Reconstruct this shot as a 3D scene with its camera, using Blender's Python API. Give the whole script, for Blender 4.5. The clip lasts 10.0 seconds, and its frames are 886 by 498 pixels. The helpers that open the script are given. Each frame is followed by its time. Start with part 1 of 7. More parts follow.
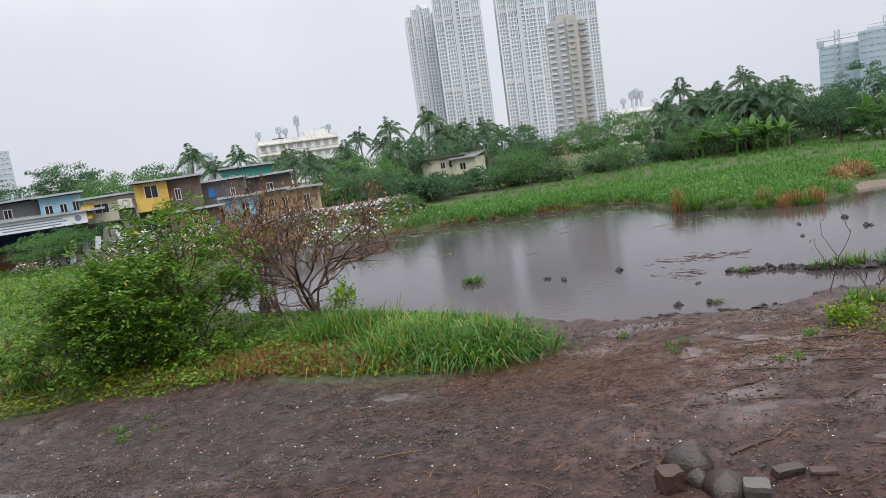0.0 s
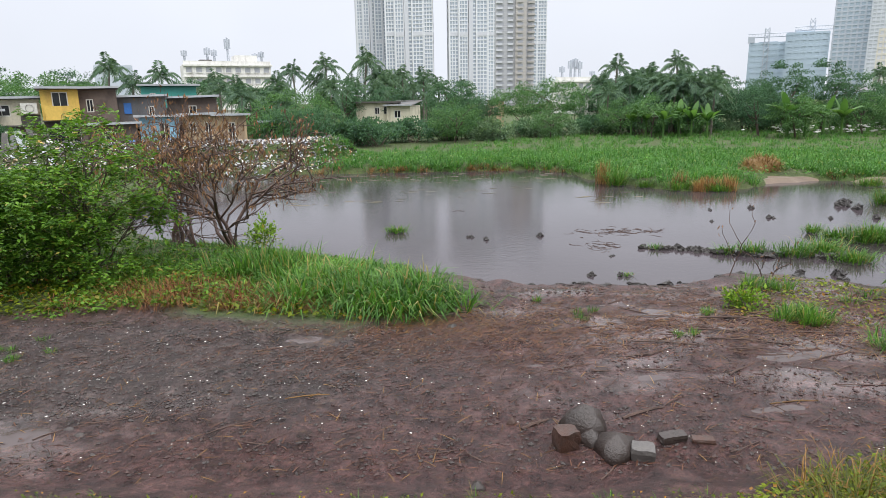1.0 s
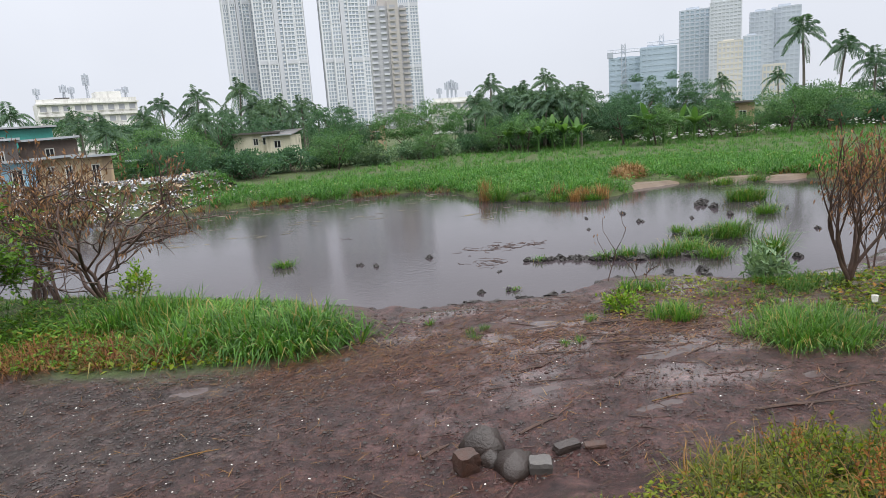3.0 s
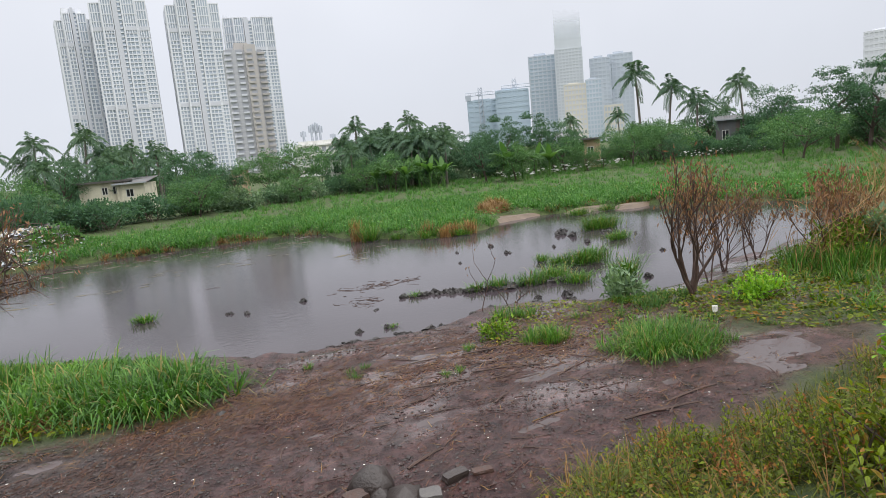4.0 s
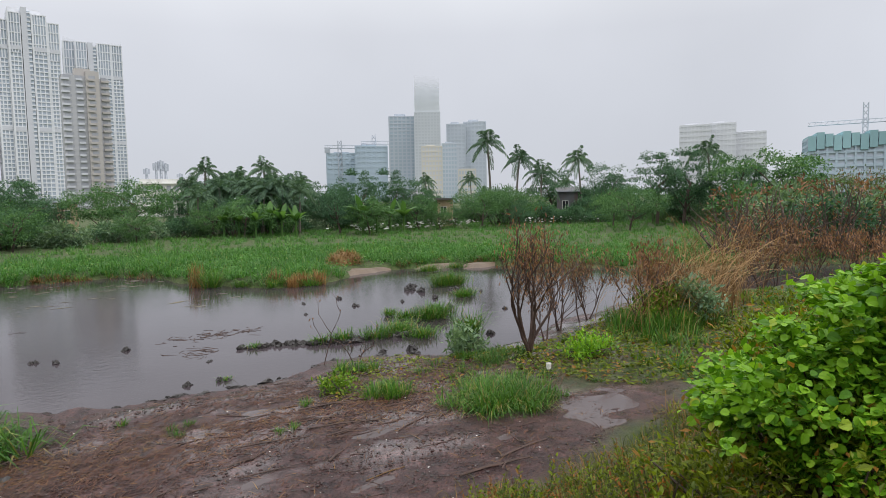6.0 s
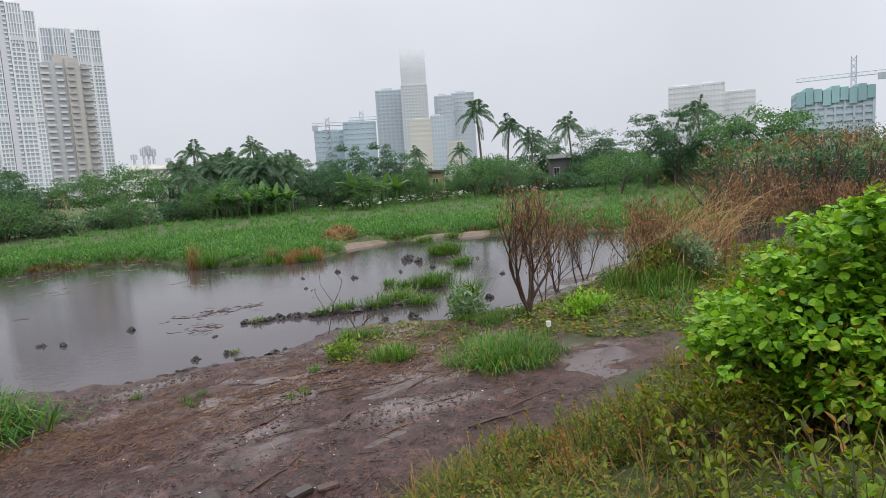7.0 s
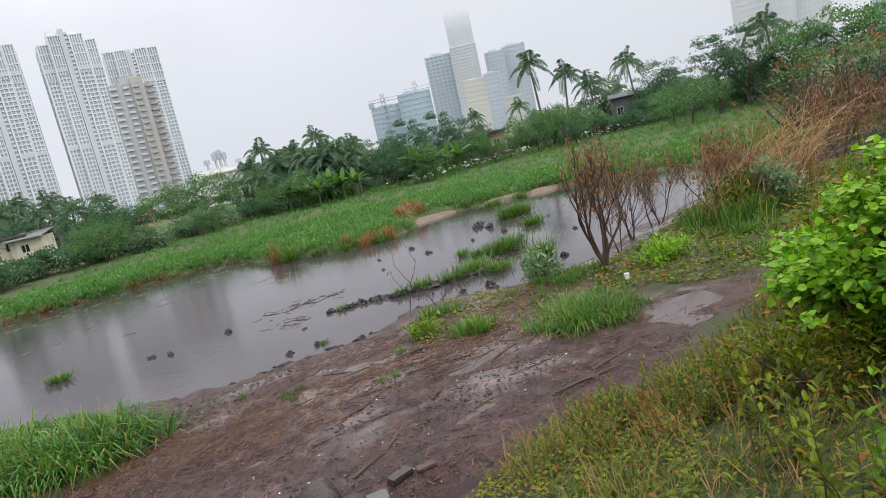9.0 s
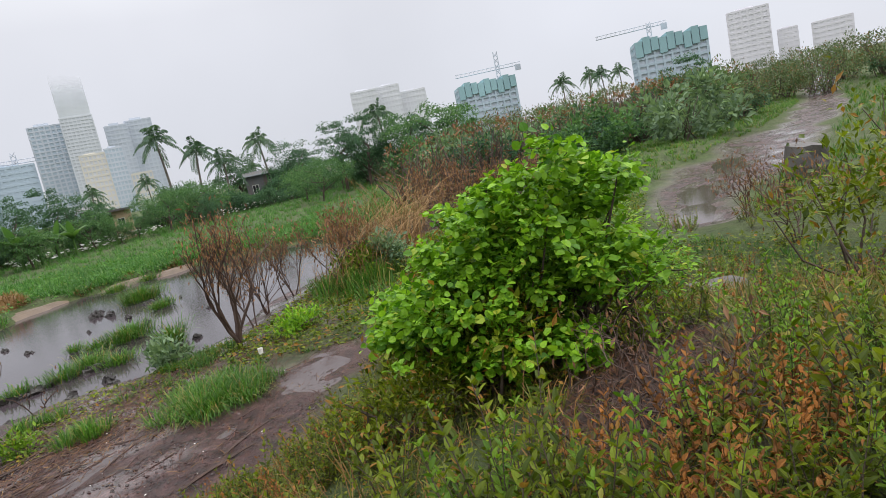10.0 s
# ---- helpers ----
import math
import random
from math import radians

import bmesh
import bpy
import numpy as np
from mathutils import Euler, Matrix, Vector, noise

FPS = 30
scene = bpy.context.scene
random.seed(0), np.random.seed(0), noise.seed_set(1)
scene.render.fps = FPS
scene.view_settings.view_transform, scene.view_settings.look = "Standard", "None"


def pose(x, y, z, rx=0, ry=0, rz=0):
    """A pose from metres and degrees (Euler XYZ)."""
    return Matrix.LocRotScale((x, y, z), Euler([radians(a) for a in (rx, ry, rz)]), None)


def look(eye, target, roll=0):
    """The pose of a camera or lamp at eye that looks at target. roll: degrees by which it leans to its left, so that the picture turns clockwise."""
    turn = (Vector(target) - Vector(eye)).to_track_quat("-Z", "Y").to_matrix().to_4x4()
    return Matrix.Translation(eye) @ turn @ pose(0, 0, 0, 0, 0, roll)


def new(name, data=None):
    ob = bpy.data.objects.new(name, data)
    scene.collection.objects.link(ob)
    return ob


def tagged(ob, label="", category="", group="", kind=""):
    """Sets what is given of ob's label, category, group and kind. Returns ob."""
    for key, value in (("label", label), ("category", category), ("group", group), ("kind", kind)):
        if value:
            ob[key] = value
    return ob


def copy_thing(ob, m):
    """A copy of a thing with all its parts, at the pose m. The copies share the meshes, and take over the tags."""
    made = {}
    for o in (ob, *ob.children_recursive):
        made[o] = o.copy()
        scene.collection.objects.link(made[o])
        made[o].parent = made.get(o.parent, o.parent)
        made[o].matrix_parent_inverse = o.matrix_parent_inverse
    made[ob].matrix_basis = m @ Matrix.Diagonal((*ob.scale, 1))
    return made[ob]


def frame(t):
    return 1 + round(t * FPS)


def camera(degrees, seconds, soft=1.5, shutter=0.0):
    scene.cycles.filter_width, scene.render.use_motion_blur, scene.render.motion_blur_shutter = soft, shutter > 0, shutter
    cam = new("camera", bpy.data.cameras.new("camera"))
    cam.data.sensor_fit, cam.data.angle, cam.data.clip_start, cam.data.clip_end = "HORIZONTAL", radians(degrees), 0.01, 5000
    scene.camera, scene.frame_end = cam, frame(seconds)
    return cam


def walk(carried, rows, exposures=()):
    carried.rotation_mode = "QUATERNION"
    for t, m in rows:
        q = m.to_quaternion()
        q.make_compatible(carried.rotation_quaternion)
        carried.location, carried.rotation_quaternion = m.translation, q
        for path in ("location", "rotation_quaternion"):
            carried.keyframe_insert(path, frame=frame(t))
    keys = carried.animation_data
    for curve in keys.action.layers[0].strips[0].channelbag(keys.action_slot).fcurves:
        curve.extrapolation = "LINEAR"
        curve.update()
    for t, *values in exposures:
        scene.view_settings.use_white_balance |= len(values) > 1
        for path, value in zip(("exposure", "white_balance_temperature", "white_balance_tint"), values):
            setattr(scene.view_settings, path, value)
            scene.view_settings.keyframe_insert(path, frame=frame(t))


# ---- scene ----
# A handheld pan from a low grassy bank over a monsoon pond: mud in front, reeds and palms behind, towers in the mist.
cam = camera(69.56, 10.0, soft=0.5)
# seconds, eye (m), yaw, pitch, roll (degrees)
PATH = [
    (0.0, 0.004, 0.001, 2.952, -0.01, -8.18, 8.09),
    (0.5, 0.026, 0.029, 2.941, -2.28, -11.52, 5.67),
    (1.0, -0.031, 0.025, 2.958, -5.70, -13.03, 0.87),
    (1.5, -0.084, 0.041, 2.940, 4.83, -10.58, 0.37),
    (2.0, -0.030, 0.066, 2.948, 1.07, -10.23, 1.37),
    (2.5, 0.029, 0.095, 2.932, -4.97, -11.88, 3.48),
    (2.7, 0.045, 0.083, 2.980, -10.28, -12.17, 3.23),
    (3.8, 0.126, -0.088, 3.061, -24.39, -8.58, 6.36),
    (4.0, 0.019, -0.003, 2.992, -27.92, -8.79, 5.24),
    (4.5, 0.003, -0.007, 3.009, -33.21, -7.19, 6.22),
    (5.0, 0.025, 0.006, 3.022, -31.07, -5.74, 6.47),
    (5.5, 0.075, -0.025, 2.983, -35.74, -3.90, 3.93),
    (5.7, 0.149, 0.019, 2.975, -39.92, -4.29, 0.76),
    (6.8, 0.068, -0.052, 2.829, -41.56, -5.09, 1.32),
    (7.0, -0.024, -0.069, 2.821, -41.46, -7.02, 3.45),
    (7.5, 0.018, -0.012, 2.855, -42.47, -10.25, 4.26),
    (8.0, 0.010, -0.123, 2.851, -40.21, -10.14, 4.96),
    (8.5, 0.055, -0.249, 2.863, -37.96, -11.24, 12.20),
    (9.0, 0.062, -0.156, 2.961, -35.98, -9.62, 12.45),
    (9.5, 0.239, -0.198, 2.856, -48.11, -9.66, 12.09),
    (9.6, 0.255, -0.130, 2.907, -51.59, -9.79, 12.34),
    (9.7, 0.311, -0.191, 2.885, -54.90, -9.80, 12.92),
    (9.8, 0.296, -0.208, 2.857, -59.67, -9.63, 11.17),
    (9.9, 0.283, -0.195, 2.954, -63.98, -9.85, 10.83),
    (10.0, 0.268, -0.331, 2.847, -67.93, -9.57, 11.64),
]
walk(cam, [(t, pose(x, y, z, 90 + pitch, roll, yaw)) for t, x, y, z, yaw, pitch, roll in PATH],
     [(0, -0.06, 6470, 11), (1.0, 0.2, 6420, 10), (1.5, 0.2, 6420, 9.5), (2.5, 0.13, 6420, 10), (4.0, 0.0, 6450, 10), (5.0, -0.17, 6450, 10), (5.5, -0.32, 6450, 10), (6.3, -0.18, 6460, 10), (7.0, -0.1, 6480, 10.5), (7.5, 0.06, 6500, 10.5), (8.5, 0.08, 6480, 10), (9.5, -0.06, 6500, 10), (10, -0.06, 6520, 11)])

# ---- world and sun: bright overcast, lighter overhead than at the horizon ----
scene.view_settings.exposure = 0.0
world = bpy.data.worlds.new("overcast")
scene.world = world
world.use_nodes = True
wn, wl = world.node_tree.nodes, world.node_tree.links
wn.clear()
w_out, w_bg = wn.new("ShaderNodeOutputWorld"), wn.new("ShaderNodeBackground")
w_co, w_sep, w_ramp = wn.new("ShaderNodeTexCoord"), wn.new("ShaderNodeSeparateXYZ"), wn.new("ShaderNodeValToRGB")
w_sky, w_mix, w_noise = wn.new("ShaderNodeTexSky"), wn.new("ShaderNodeMix"), wn.new("ShaderNodeTexNoise")
w_cloud, w_cr = wn.new("ShaderNodeMix"), wn.new("ShaderNodeMapRange")
SUN_EL, SUN_AZ = 58.0, 150.0
w_sky.sky_type, w_sky.sun_disc = "NISHITA", False
w_sky.sun_elevation, w_sky.sun_rotation = radians(SUN_EL), radians(SUN_AZ)
wl.new(w_co.outputs["Generated"], w_sep.inputs[0])
wl.new(w_sep.outputs["Z"], w_ramp.inputs[0])
els = w_ramp.color_ramp.elements
els[0].position, els[0].color = 0.0, (0.71, 0.735, 0.81, 1)
els[1].position, els[1].color = 1.0, (3.1, 3.12, 3.18, 1)
for at, col in ((0.07, (0.725, 0.75, 0.82, 1)), (0.24, (0.80, 0.82, 0.88, 1)), (0.42, (1.15, 1.17, 1.2, 1)), (0.7, (2.5, 2.52, 2.58, 1))):
    e = els.new(at)
    e.color = col
w_noise.inputs["Scale"].default_value, w_noise.inputs["Detail"].default_value = 1.6, 4.0
wl.new(w_co.outputs["Generated"], w_noise.inputs["Vector"])
w_cr.inputs["From Min"].default_value, w_cr.inputs["From Max"].default_value = 0.3, 0.7
w_cr.inputs["To Min"].default_value, w_cr.inputs["To Max"].default_value = 0.90, 1.07
wl.new(w_noise.outputs[0], w_cr.inputs["Value"])
w_cloud.data_type, w_cloud.blend_type = "RGBA", "MULTIPLY"
w_cloud.inputs[0].default_value = 1.0
wl.new(w_ramp.outputs[0], w_cloud.inputs[6])
wl.new(w_cr.outputs[0], w_cloud.inputs[7])
w_mix.data_type, w_mix.blend_type = "RGBA", "ADD"
w_mix.inputs[0].default_value = 0.006
wl.new(w_cloud.outputs[2], w_mix.inputs[6])
wl.new(w_sky.outputs[0], w_mix.inputs[7])
wl.new(w_mix.outputs[2], w_bg.inputs[0])
w_bg.inputs[1].default_value = 1.0
wl.new(w_bg.outputs[0], w_out.inputs[0])

sun = new("sun", bpy.data.lights.new("sun", "SUN"))
sun.data.energy, sun.data.angle, sun.data.color = 1.05, radians(40), (1.0, 0.97, 0.93)
sun.matrix_world = look((60 * math.sin(radians(SUN_AZ)), 60 * math.cos(radians(SUN_AZ)), 60 * math.tan(radians(SUN_EL))), (0, 0, 0))


# ---- small tools ----
def spot(az, d):
    """Plan position at a bearing (degrees clockwise from y) and a distance from the bank."""
    return d * math.sin(radians(az)), d * math.cos(radians(az))


def rise(d, el):
    """Height of a point at that distance, seen at that elevation from eye level, 3 m."""
    return 3.0 + d * math.tan(radians(el))


class Geo:
    """Collects vertices and faces of one size per batch, then makes one mesh."""

    def __init__(self):
        self.v, self.f, self.n = [], [], 0

    def add(self, verts, faces):
        verts, faces = np.asarray(verts, float).reshape(-1, 3), np.asarray(faces, int)
        self.v.append(verts)
        self.f.append(faces + self.n)
        self.n += len(verts)
        return self

    def mesh(self, name, smooth=False):
        me = bpy.data.meshes.new(name)
        v = np.concatenate(self.v)
        loops = np.concatenate([f.ravel() for f in self.f])
        tot = np.concatenate([np.full(len(f), f.shape[1]) for f in self.f])
        start = np.concatenate([[0], np.cumsum(tot)[:-1]])
        me.vertices.add(len(v))
        me.vertices.foreach_set("co", v.ravel())
        me.loops.add(len(loops))
        me.loops.foreach_set("vertex_index", loops)
        me.polygons.add(len(tot))
        me.polygons.foreach_set("loop_start", start)
        me.polygons.foreach_set("use_smooth", np.full(len(tot), smooth))
        me.update(calc_edges=True)
        me.validate()
        return me

    def box(self, x0, y0, z0, x1, y1, z1):
        v = [(x, y, z) for z in (z0, z1) for x, y in ((x0, y0), (x1, y0), (x1, y1), (x0, y1))]
        return self.add(v, [(3, 2, 1, 0), (4, 5, 6, 7), (0, 1, 5, 4), (1, 2, 6, 5), (2, 3, 7, 6), (3, 0, 4, 7)])

    def boxes(self, lo, hi):
        """Many boxes at once from arrays of lower and upper corners."""
        lo, hi = np.asarray(lo, float), np.asarray(hi, float)
        pick = np.array([[0, 0, 0], [1, 0, 0], [1, 1, 0], [0, 1, 0], [0, 0, 1], [1, 0, 1], [1, 1, 1], [0, 1, 1]])
        v = np.where(pick[None], hi[:, None], lo[:, None])
        q = np.array([(3, 2, 1, 0), (4, 5, 6, 7), (0, 1, 5, 4), (1, 2, 6, 5), (2, 3, 7, 6), (3, 0, 4, 7)])
        return self.add(v, (q[None] + 8 * np.arange(len(lo))[:, None, None]).reshape(-1, 4))

    def tube(self, pts, radii, sides=5):
        """A tapered tube along points."""
        pts = np.asarray(pts, float)
        n = len(pts)
        d = np.gradient(pts, axis=0)
        d /= np.linalg.norm(d, axis=1)[:, None] + 1e-9
        ref = np.where(np.abs(d[:, 2:3]) > 0.9, [[1.0, 0, 0]], [[0, 0, 1.0]])
        a = np.cross(d, ref)
        a /= np.linalg.norm(a, axis=1)[:, None] + 1e-9
        b = np.cross(d, a)
        ang = np.arange(sides) * 2 * math.pi / sides
        ring = pts[:, None] + np.asarray(radii, float).reshape(-1, 1, 1) * (np.cos(ang)[None, :, None] * a[:, None] + np.sin(ang)[None, :, None] * b[:, None])
        i, j = np.meshgrid(np.arange(n - 1), np.arange(sides), indexing="ij")
        k = (j + 1) % sides
        f = np.stack([i * sides + j, i * sides + k, (i + 1) * sides + k, (i + 1) * sides + j], -1).reshape(-1, 4)
        self.add(ring, f)
        return self

    def blades(self, base, tip, width, sag=0.25):
        """Grass blades: bent strips from base to tip, one quad and one triangle each."""
        base, tip = np.asarray(base, float), np.asarray(tip, float)
        n = len(base)
        d = tip - base
        side = np.cross(d, [0, 0, 1.0])
        side += rng.normal(0, 0.02, side.shape)
        side /= np.linalg.norm(side, axis=1)[:, None] + 1e-9
        w = np.broadcast_to(np.asarray(width, float), (n,))[:, None] * 0.5
        length = np.linalg.norm(d, axis=1)[:, None]
        mid = base + d * 0.55 + np.array([0, 0, 1.0]) * np.broadcast_to(sag, (n,))[:, None] * length * 0.5
        v = np.stack([base - side * w, base + side * w, mid + side * w * 0.8, mid - side * w * 0.8, tip], 1)
        k = 5 * np.arange(n)[:, None]
        self.v.append(v.reshape(-1, 3))
        self.f.append(np.array([[0, 1, 2, 3]]) + k + self.n)
        self.f.append(np.array([[3, 2, 4]]) + k + self.n)
        self.n += 5 * n
        return self

    def leaves(self, at, axis, up, length, width):
        """Pointed leaves folded along the midrib: four-cornered pairs of triangles."""
        at, axis, up = (np.asarray(q, float) for q in (at, axis, up))
        n = len(at)
        axis = axis / (np.linalg.norm(axis, axis=1)[:, None] + 1e-9)
        side = np.cross(axis, up)
        side /= np.linalg.norm(side, axis=1)[:, None] + 1e-9
        nor = np.cross(side, axis)
        length, width = (np.broadcast_to(np.asarray(q, float), (n,))[:, None] for q in (length, width))
        m = at + axis * length * 0.45
        v = np.stack([at, m + side * width / 2 + nor * width * 0.18, at + axis * length, m - side * width / 2 + nor * width * 0.18], 1)
        k = 4 * np.arange(n)[:, None]
        self.v.append(v.reshape(-1, 3))
        self.f.append(np.array([[0, 1, 2]]) + k + self.n)
        self.f.append(np.array([[0, 2, 3]]) + k + self.n)
        self.n += 4 * n
        return self

    def round_leaves(self, at, axis, up, size, slim=1.0):
        """Broad oval leaves of six corners, folded along the midrib."""
        at, axis, up = (np.asarray(q, float) for q in (at, axis, up))
        n = len(at)
        axis = axis / (np.linalg.norm(axis, axis=1)[:, None] + 1e-9)
        side = np.cross(axis, up)
        side /= np.linalg.norm(side, axis=1)[:, None] + 1e-9
        nor = np.cross(side, axis)
        s = np.broadcast_to(np.asarray(size, float), (n,))[:, None]
        rows = [at]
        for a, b, c in ((0.12, 0.36, 0.05), (0.5, 0.45, 0.09), (0.82, 0.26, 0.03)):
            rows += [at + s * (a * axis + b * slim * side + c * nor), at + s * (a * axis - b * slim * side + c * nor)]
        rows += [at + s * (1.0 * axis - 0.06 * nor), at + s * 0.5 * axis]
        v = np.stack(rows, 1)
        k = 9 * np.arange(n)[:, None]
        self.v.append(v.reshape(-1, 3))
        for q in ((0, 1, 3, 8), (8, 3, 5, 7), (0, 8, 4, 2), (8, 7, 6, 4)):
            self.f.append(np.array([q]) + k + self.n)
        self.n += 9 * n
        return self


rng = np.random.default_rng(11)


def unit(n):
    v = rng.normal(size=(n, 3))
    return v / np.linalg.norm(v, axis=1)[:, None]


def thing(name, at, label, category, group="", kind="", turn=0.0):
    ob = new(name)
    ob.empty_display_size = 0.2
    ob.matrix_world = pose(*at, 0, 0, turn)
    return tagged(ob, label, category, group, kind)


def part(name, geo, mat, parent, label="", smooth=False):
    me = geo if isinstance(geo, bpy.types.Mesh) else geo.mesh(name, smooth)
    if not me.materials:
        me.materials.append(mat)
    ob = new(name, me)
    ob.parent = parent
    return tagged(ob, label)


def solid(name, geo, mat, label, category, group="", kind="", at=(0, 0, 0), turn=0.0, smooth=False):
    me = geo if isinstance(geo, bpy.types.Mesh) else geo.mesh(name, smooth)
    if not me.materials:
        me.materials.append(mat)
    ob = new(name, me)
    ob.matrix_world = pose(*at, 0, 0, turn)
    return tagged(ob, label, category, group, kind)


def put(ob, x, y, z, turn=0.0, size=1.0, tilt=0.0, tall=1.0):
    return copy_thing(ob, pose(x, y, z, tilt, 0, turn) @ Matrix.Diagonal((size, size, size * tall, 1)))


# ---- materials ----
def material(name):
    m = bpy.data.materials.new(name)
    m.use_nodes = True
    nt = m.node_tree
    return m, nt.nodes, nt.links, nt.nodes["Principled BSDF"]


def ramp_of(nodes, links, source, stops):
    r = nodes.new("ShaderNodeValToRGB")
    e = r.color_ramp.elements
    e[0].position, e[0].color = stops[0][0], (*stops[0][1], 1)
    e[1].position, e[1].color = stops[-1][0], (*stops[-1][1], 1)
    for at, col in stops[1:-1]:
        e.new(at).color = (*col, 1)
    links.new(source, r.inputs[0])
    return r.outputs[0]


def noise_of(nodes, links, scale, detail=4.0, rough=0.6, coords=None, stretch=None):
    n = nodes.new("ShaderNodeTexNoise")
    n.inputs["Scale"].default_value, n.inputs["Detail"].default_value, n.inputs["Roughness"].default_value = scale, detail, rough
    if coords is None:
        coords = nodes.new("ShaderNodeNewGeometry").outputs["Position"]
    if stretch:
        mp = nodes.new("ShaderNodeMapping")
        mp.inputs["Scale"].default_value = stretch
        links.new(coords, mp.inputs[0])
        coords = mp.outputs[0]
    links.new(coords, n.inputs["Vector"])
    return n.outputs[0]


def mix_of(nodes, links, fac, a, b, blend="MIX"):
    m = nodes.new("ShaderNodeMix")
    m.data_type, m.blend_type = "RGBA", blend
    for k, q in ((0, fac), (6, a), (7, b)):
        if isinstance(q, (int, float)):
            m.inputs[k].default_value = q
        elif isinstance(q, tuple):
            m.inputs[k].default_value = (*q, 1)
        else:
            links.new(q, m.inputs[k])
    return m.outputs[2]


def bump_of(nodes, links, height, strength, distance, target):
    b = nodes.new("ShaderNodeBump")
    b.inputs["Strength"].default_value, b.inputs["Distance"].default_value = strength, distance
    links.new(height, b.inputs["Height"])
    links.new(b.outputs[0], target.inputs["Normal"])
    return b


def math_of(nodes, links, op, a, b=None, clamp=False):
    m = nodes.new("ShaderNodeMath")
    m.operation, m.use_clamp = op, clamp
    for k, q in ((0, a), (1, b)):
        if q is None:
            continue
        if isinstance(q, (int, float)):
            m.inputs[k].default_value = q
        else:
            links.new(q, m.inputs[k])
    return m.outputs[0]


def foliage(name, dark, light, extra=None, share=0.12, rough=0.42, through_light=0.35, spread=0.9):
    """Leaves: colour varies leaf by leaf and plant by plant, with light through the blade."""
    m, n, l, p = material(name)
    g, o = n.new("ShaderNodeNewGeometry"), n.new("ShaderNodeObjectInfo")
    col = ramp_of(n, l, g.outputs["Random Per Island"], [(0.0, dark), (spread, light)] if extra is None else
                  [(0.0, dark), (1 - share - 0.02, light), (1 - share, extra), (1.0, extra)])
    big = noise_of(n, l, 0.6, 3.0)
    col = mix_of(n, l, 0.7, col, ramp_of(n, l, big, [(0.3, (0.62, 0.66, 0.6)), (0.7, (1.25, 1.2, 1.1))]), "MULTIPLY")
    col = mix_of(n, l, 0.5, col, ramp_of(n, l, o.outputs["Random"], [(0.0, (0.75, 0.82, 0.8)), (1.0, (1.2, 1.15, 1.0))]), "MULTIPLY")
    l.new(col, p.inputs["Base Color"])
    p.inputs["Roughness"].default_value = rough
    p.inputs["Specular IOR Level"].default_value = 0.22
    t, mx, out = n.new("ShaderNodeBsdfTranslucent"), n.new("ShaderNodeMixShader"), n["Material Output"]
    l.new(mix_of(n, l, 1.0, col, (1.25, 1.3, 0.7), "MULTIPLY"), t.inputs[0])
    mx.inputs[0].default_value = through_light
    l.new(p.outputs[0], mx.inputs[1])
    l.new(t.outputs[0], mx.inputs[2])
    l.new(mx.outputs[0], out.inputs[0])
    return m


def plain(name, col, rough=0.7, vary=0.18, scale=1.2, grain=18.0, bump=0.2, metal=0.0, stain=None, streak=False):
    """Painted, plastered or raw surfaces: two scales of variation, optional stains that run down."""
    m, n, l, p = material(name)
    a, b = noise_of(n, l, scale, 5.0), noise_of(n, l, grain, 3.0)
    lo, hi = tuple(c * (1 - vary) for c in col), tuple(min(1.0, c * (1 + vary)) for c in col)
    c = ramp_of(n, l, a, [(0.3, lo), (0.7, hi)])
    c = mix_of(n, l, 0.35, c, ramp_of(n, l, b, [(0.3, (0.75, 0.75, 0.75)), (0.7, (1.2, 1.2, 1.2))]), "MULTIPLY")
    if stain:
        s = noise_of(n, l, scale * 1.7, 6.0, 0.65, stretch=(1, 1, 0.18) if streak else None)
        f = n.new("ShaderNodeMapRange")
        f.inputs["From Min"].default_value, f.inputs["From Max"].default_value = 0.5, 0.72
        l.new(s, f.inputs["Value"])
        c = mix_of(n, l, f.outputs[0], c, stain)
    l.new(c, p.inputs["Base Color"])
    p.inputs["Roughness"].default_value, p.inputs["Metallic"].default_value = rough, metal
    bump_of(n, l, b, bump, 0.02, p)
    return m


def distant(name, col, vary=0.05, fade=None):
    """Walls of far towers, haze included in col; fade lets the sky through between two heights, imitating cloud."""
    m, n, l, p = material(name)
    a = noise_of(n, l, 0.06, 4.0, stretch=(1, 1, 0.3))
    l.new(ramp_of(n, l, a, [(0.3, tuple(c * (1 - vary) for c in col)), (0.7, tuple(min(0.95, c * (1 + vary)) for c in col))]), p.inputs["Base Color"])
    p.inputs["Roughness"].default_value = 0.85
    p.inputs["Specular IOR Level"].default_value = 0.1
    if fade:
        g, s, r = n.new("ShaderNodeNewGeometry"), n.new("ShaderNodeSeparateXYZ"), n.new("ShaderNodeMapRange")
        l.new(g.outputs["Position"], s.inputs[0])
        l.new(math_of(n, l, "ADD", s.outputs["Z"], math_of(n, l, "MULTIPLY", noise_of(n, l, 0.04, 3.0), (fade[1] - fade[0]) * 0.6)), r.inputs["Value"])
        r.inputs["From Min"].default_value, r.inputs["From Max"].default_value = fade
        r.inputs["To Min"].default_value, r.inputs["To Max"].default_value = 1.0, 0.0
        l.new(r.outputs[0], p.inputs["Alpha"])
    return m

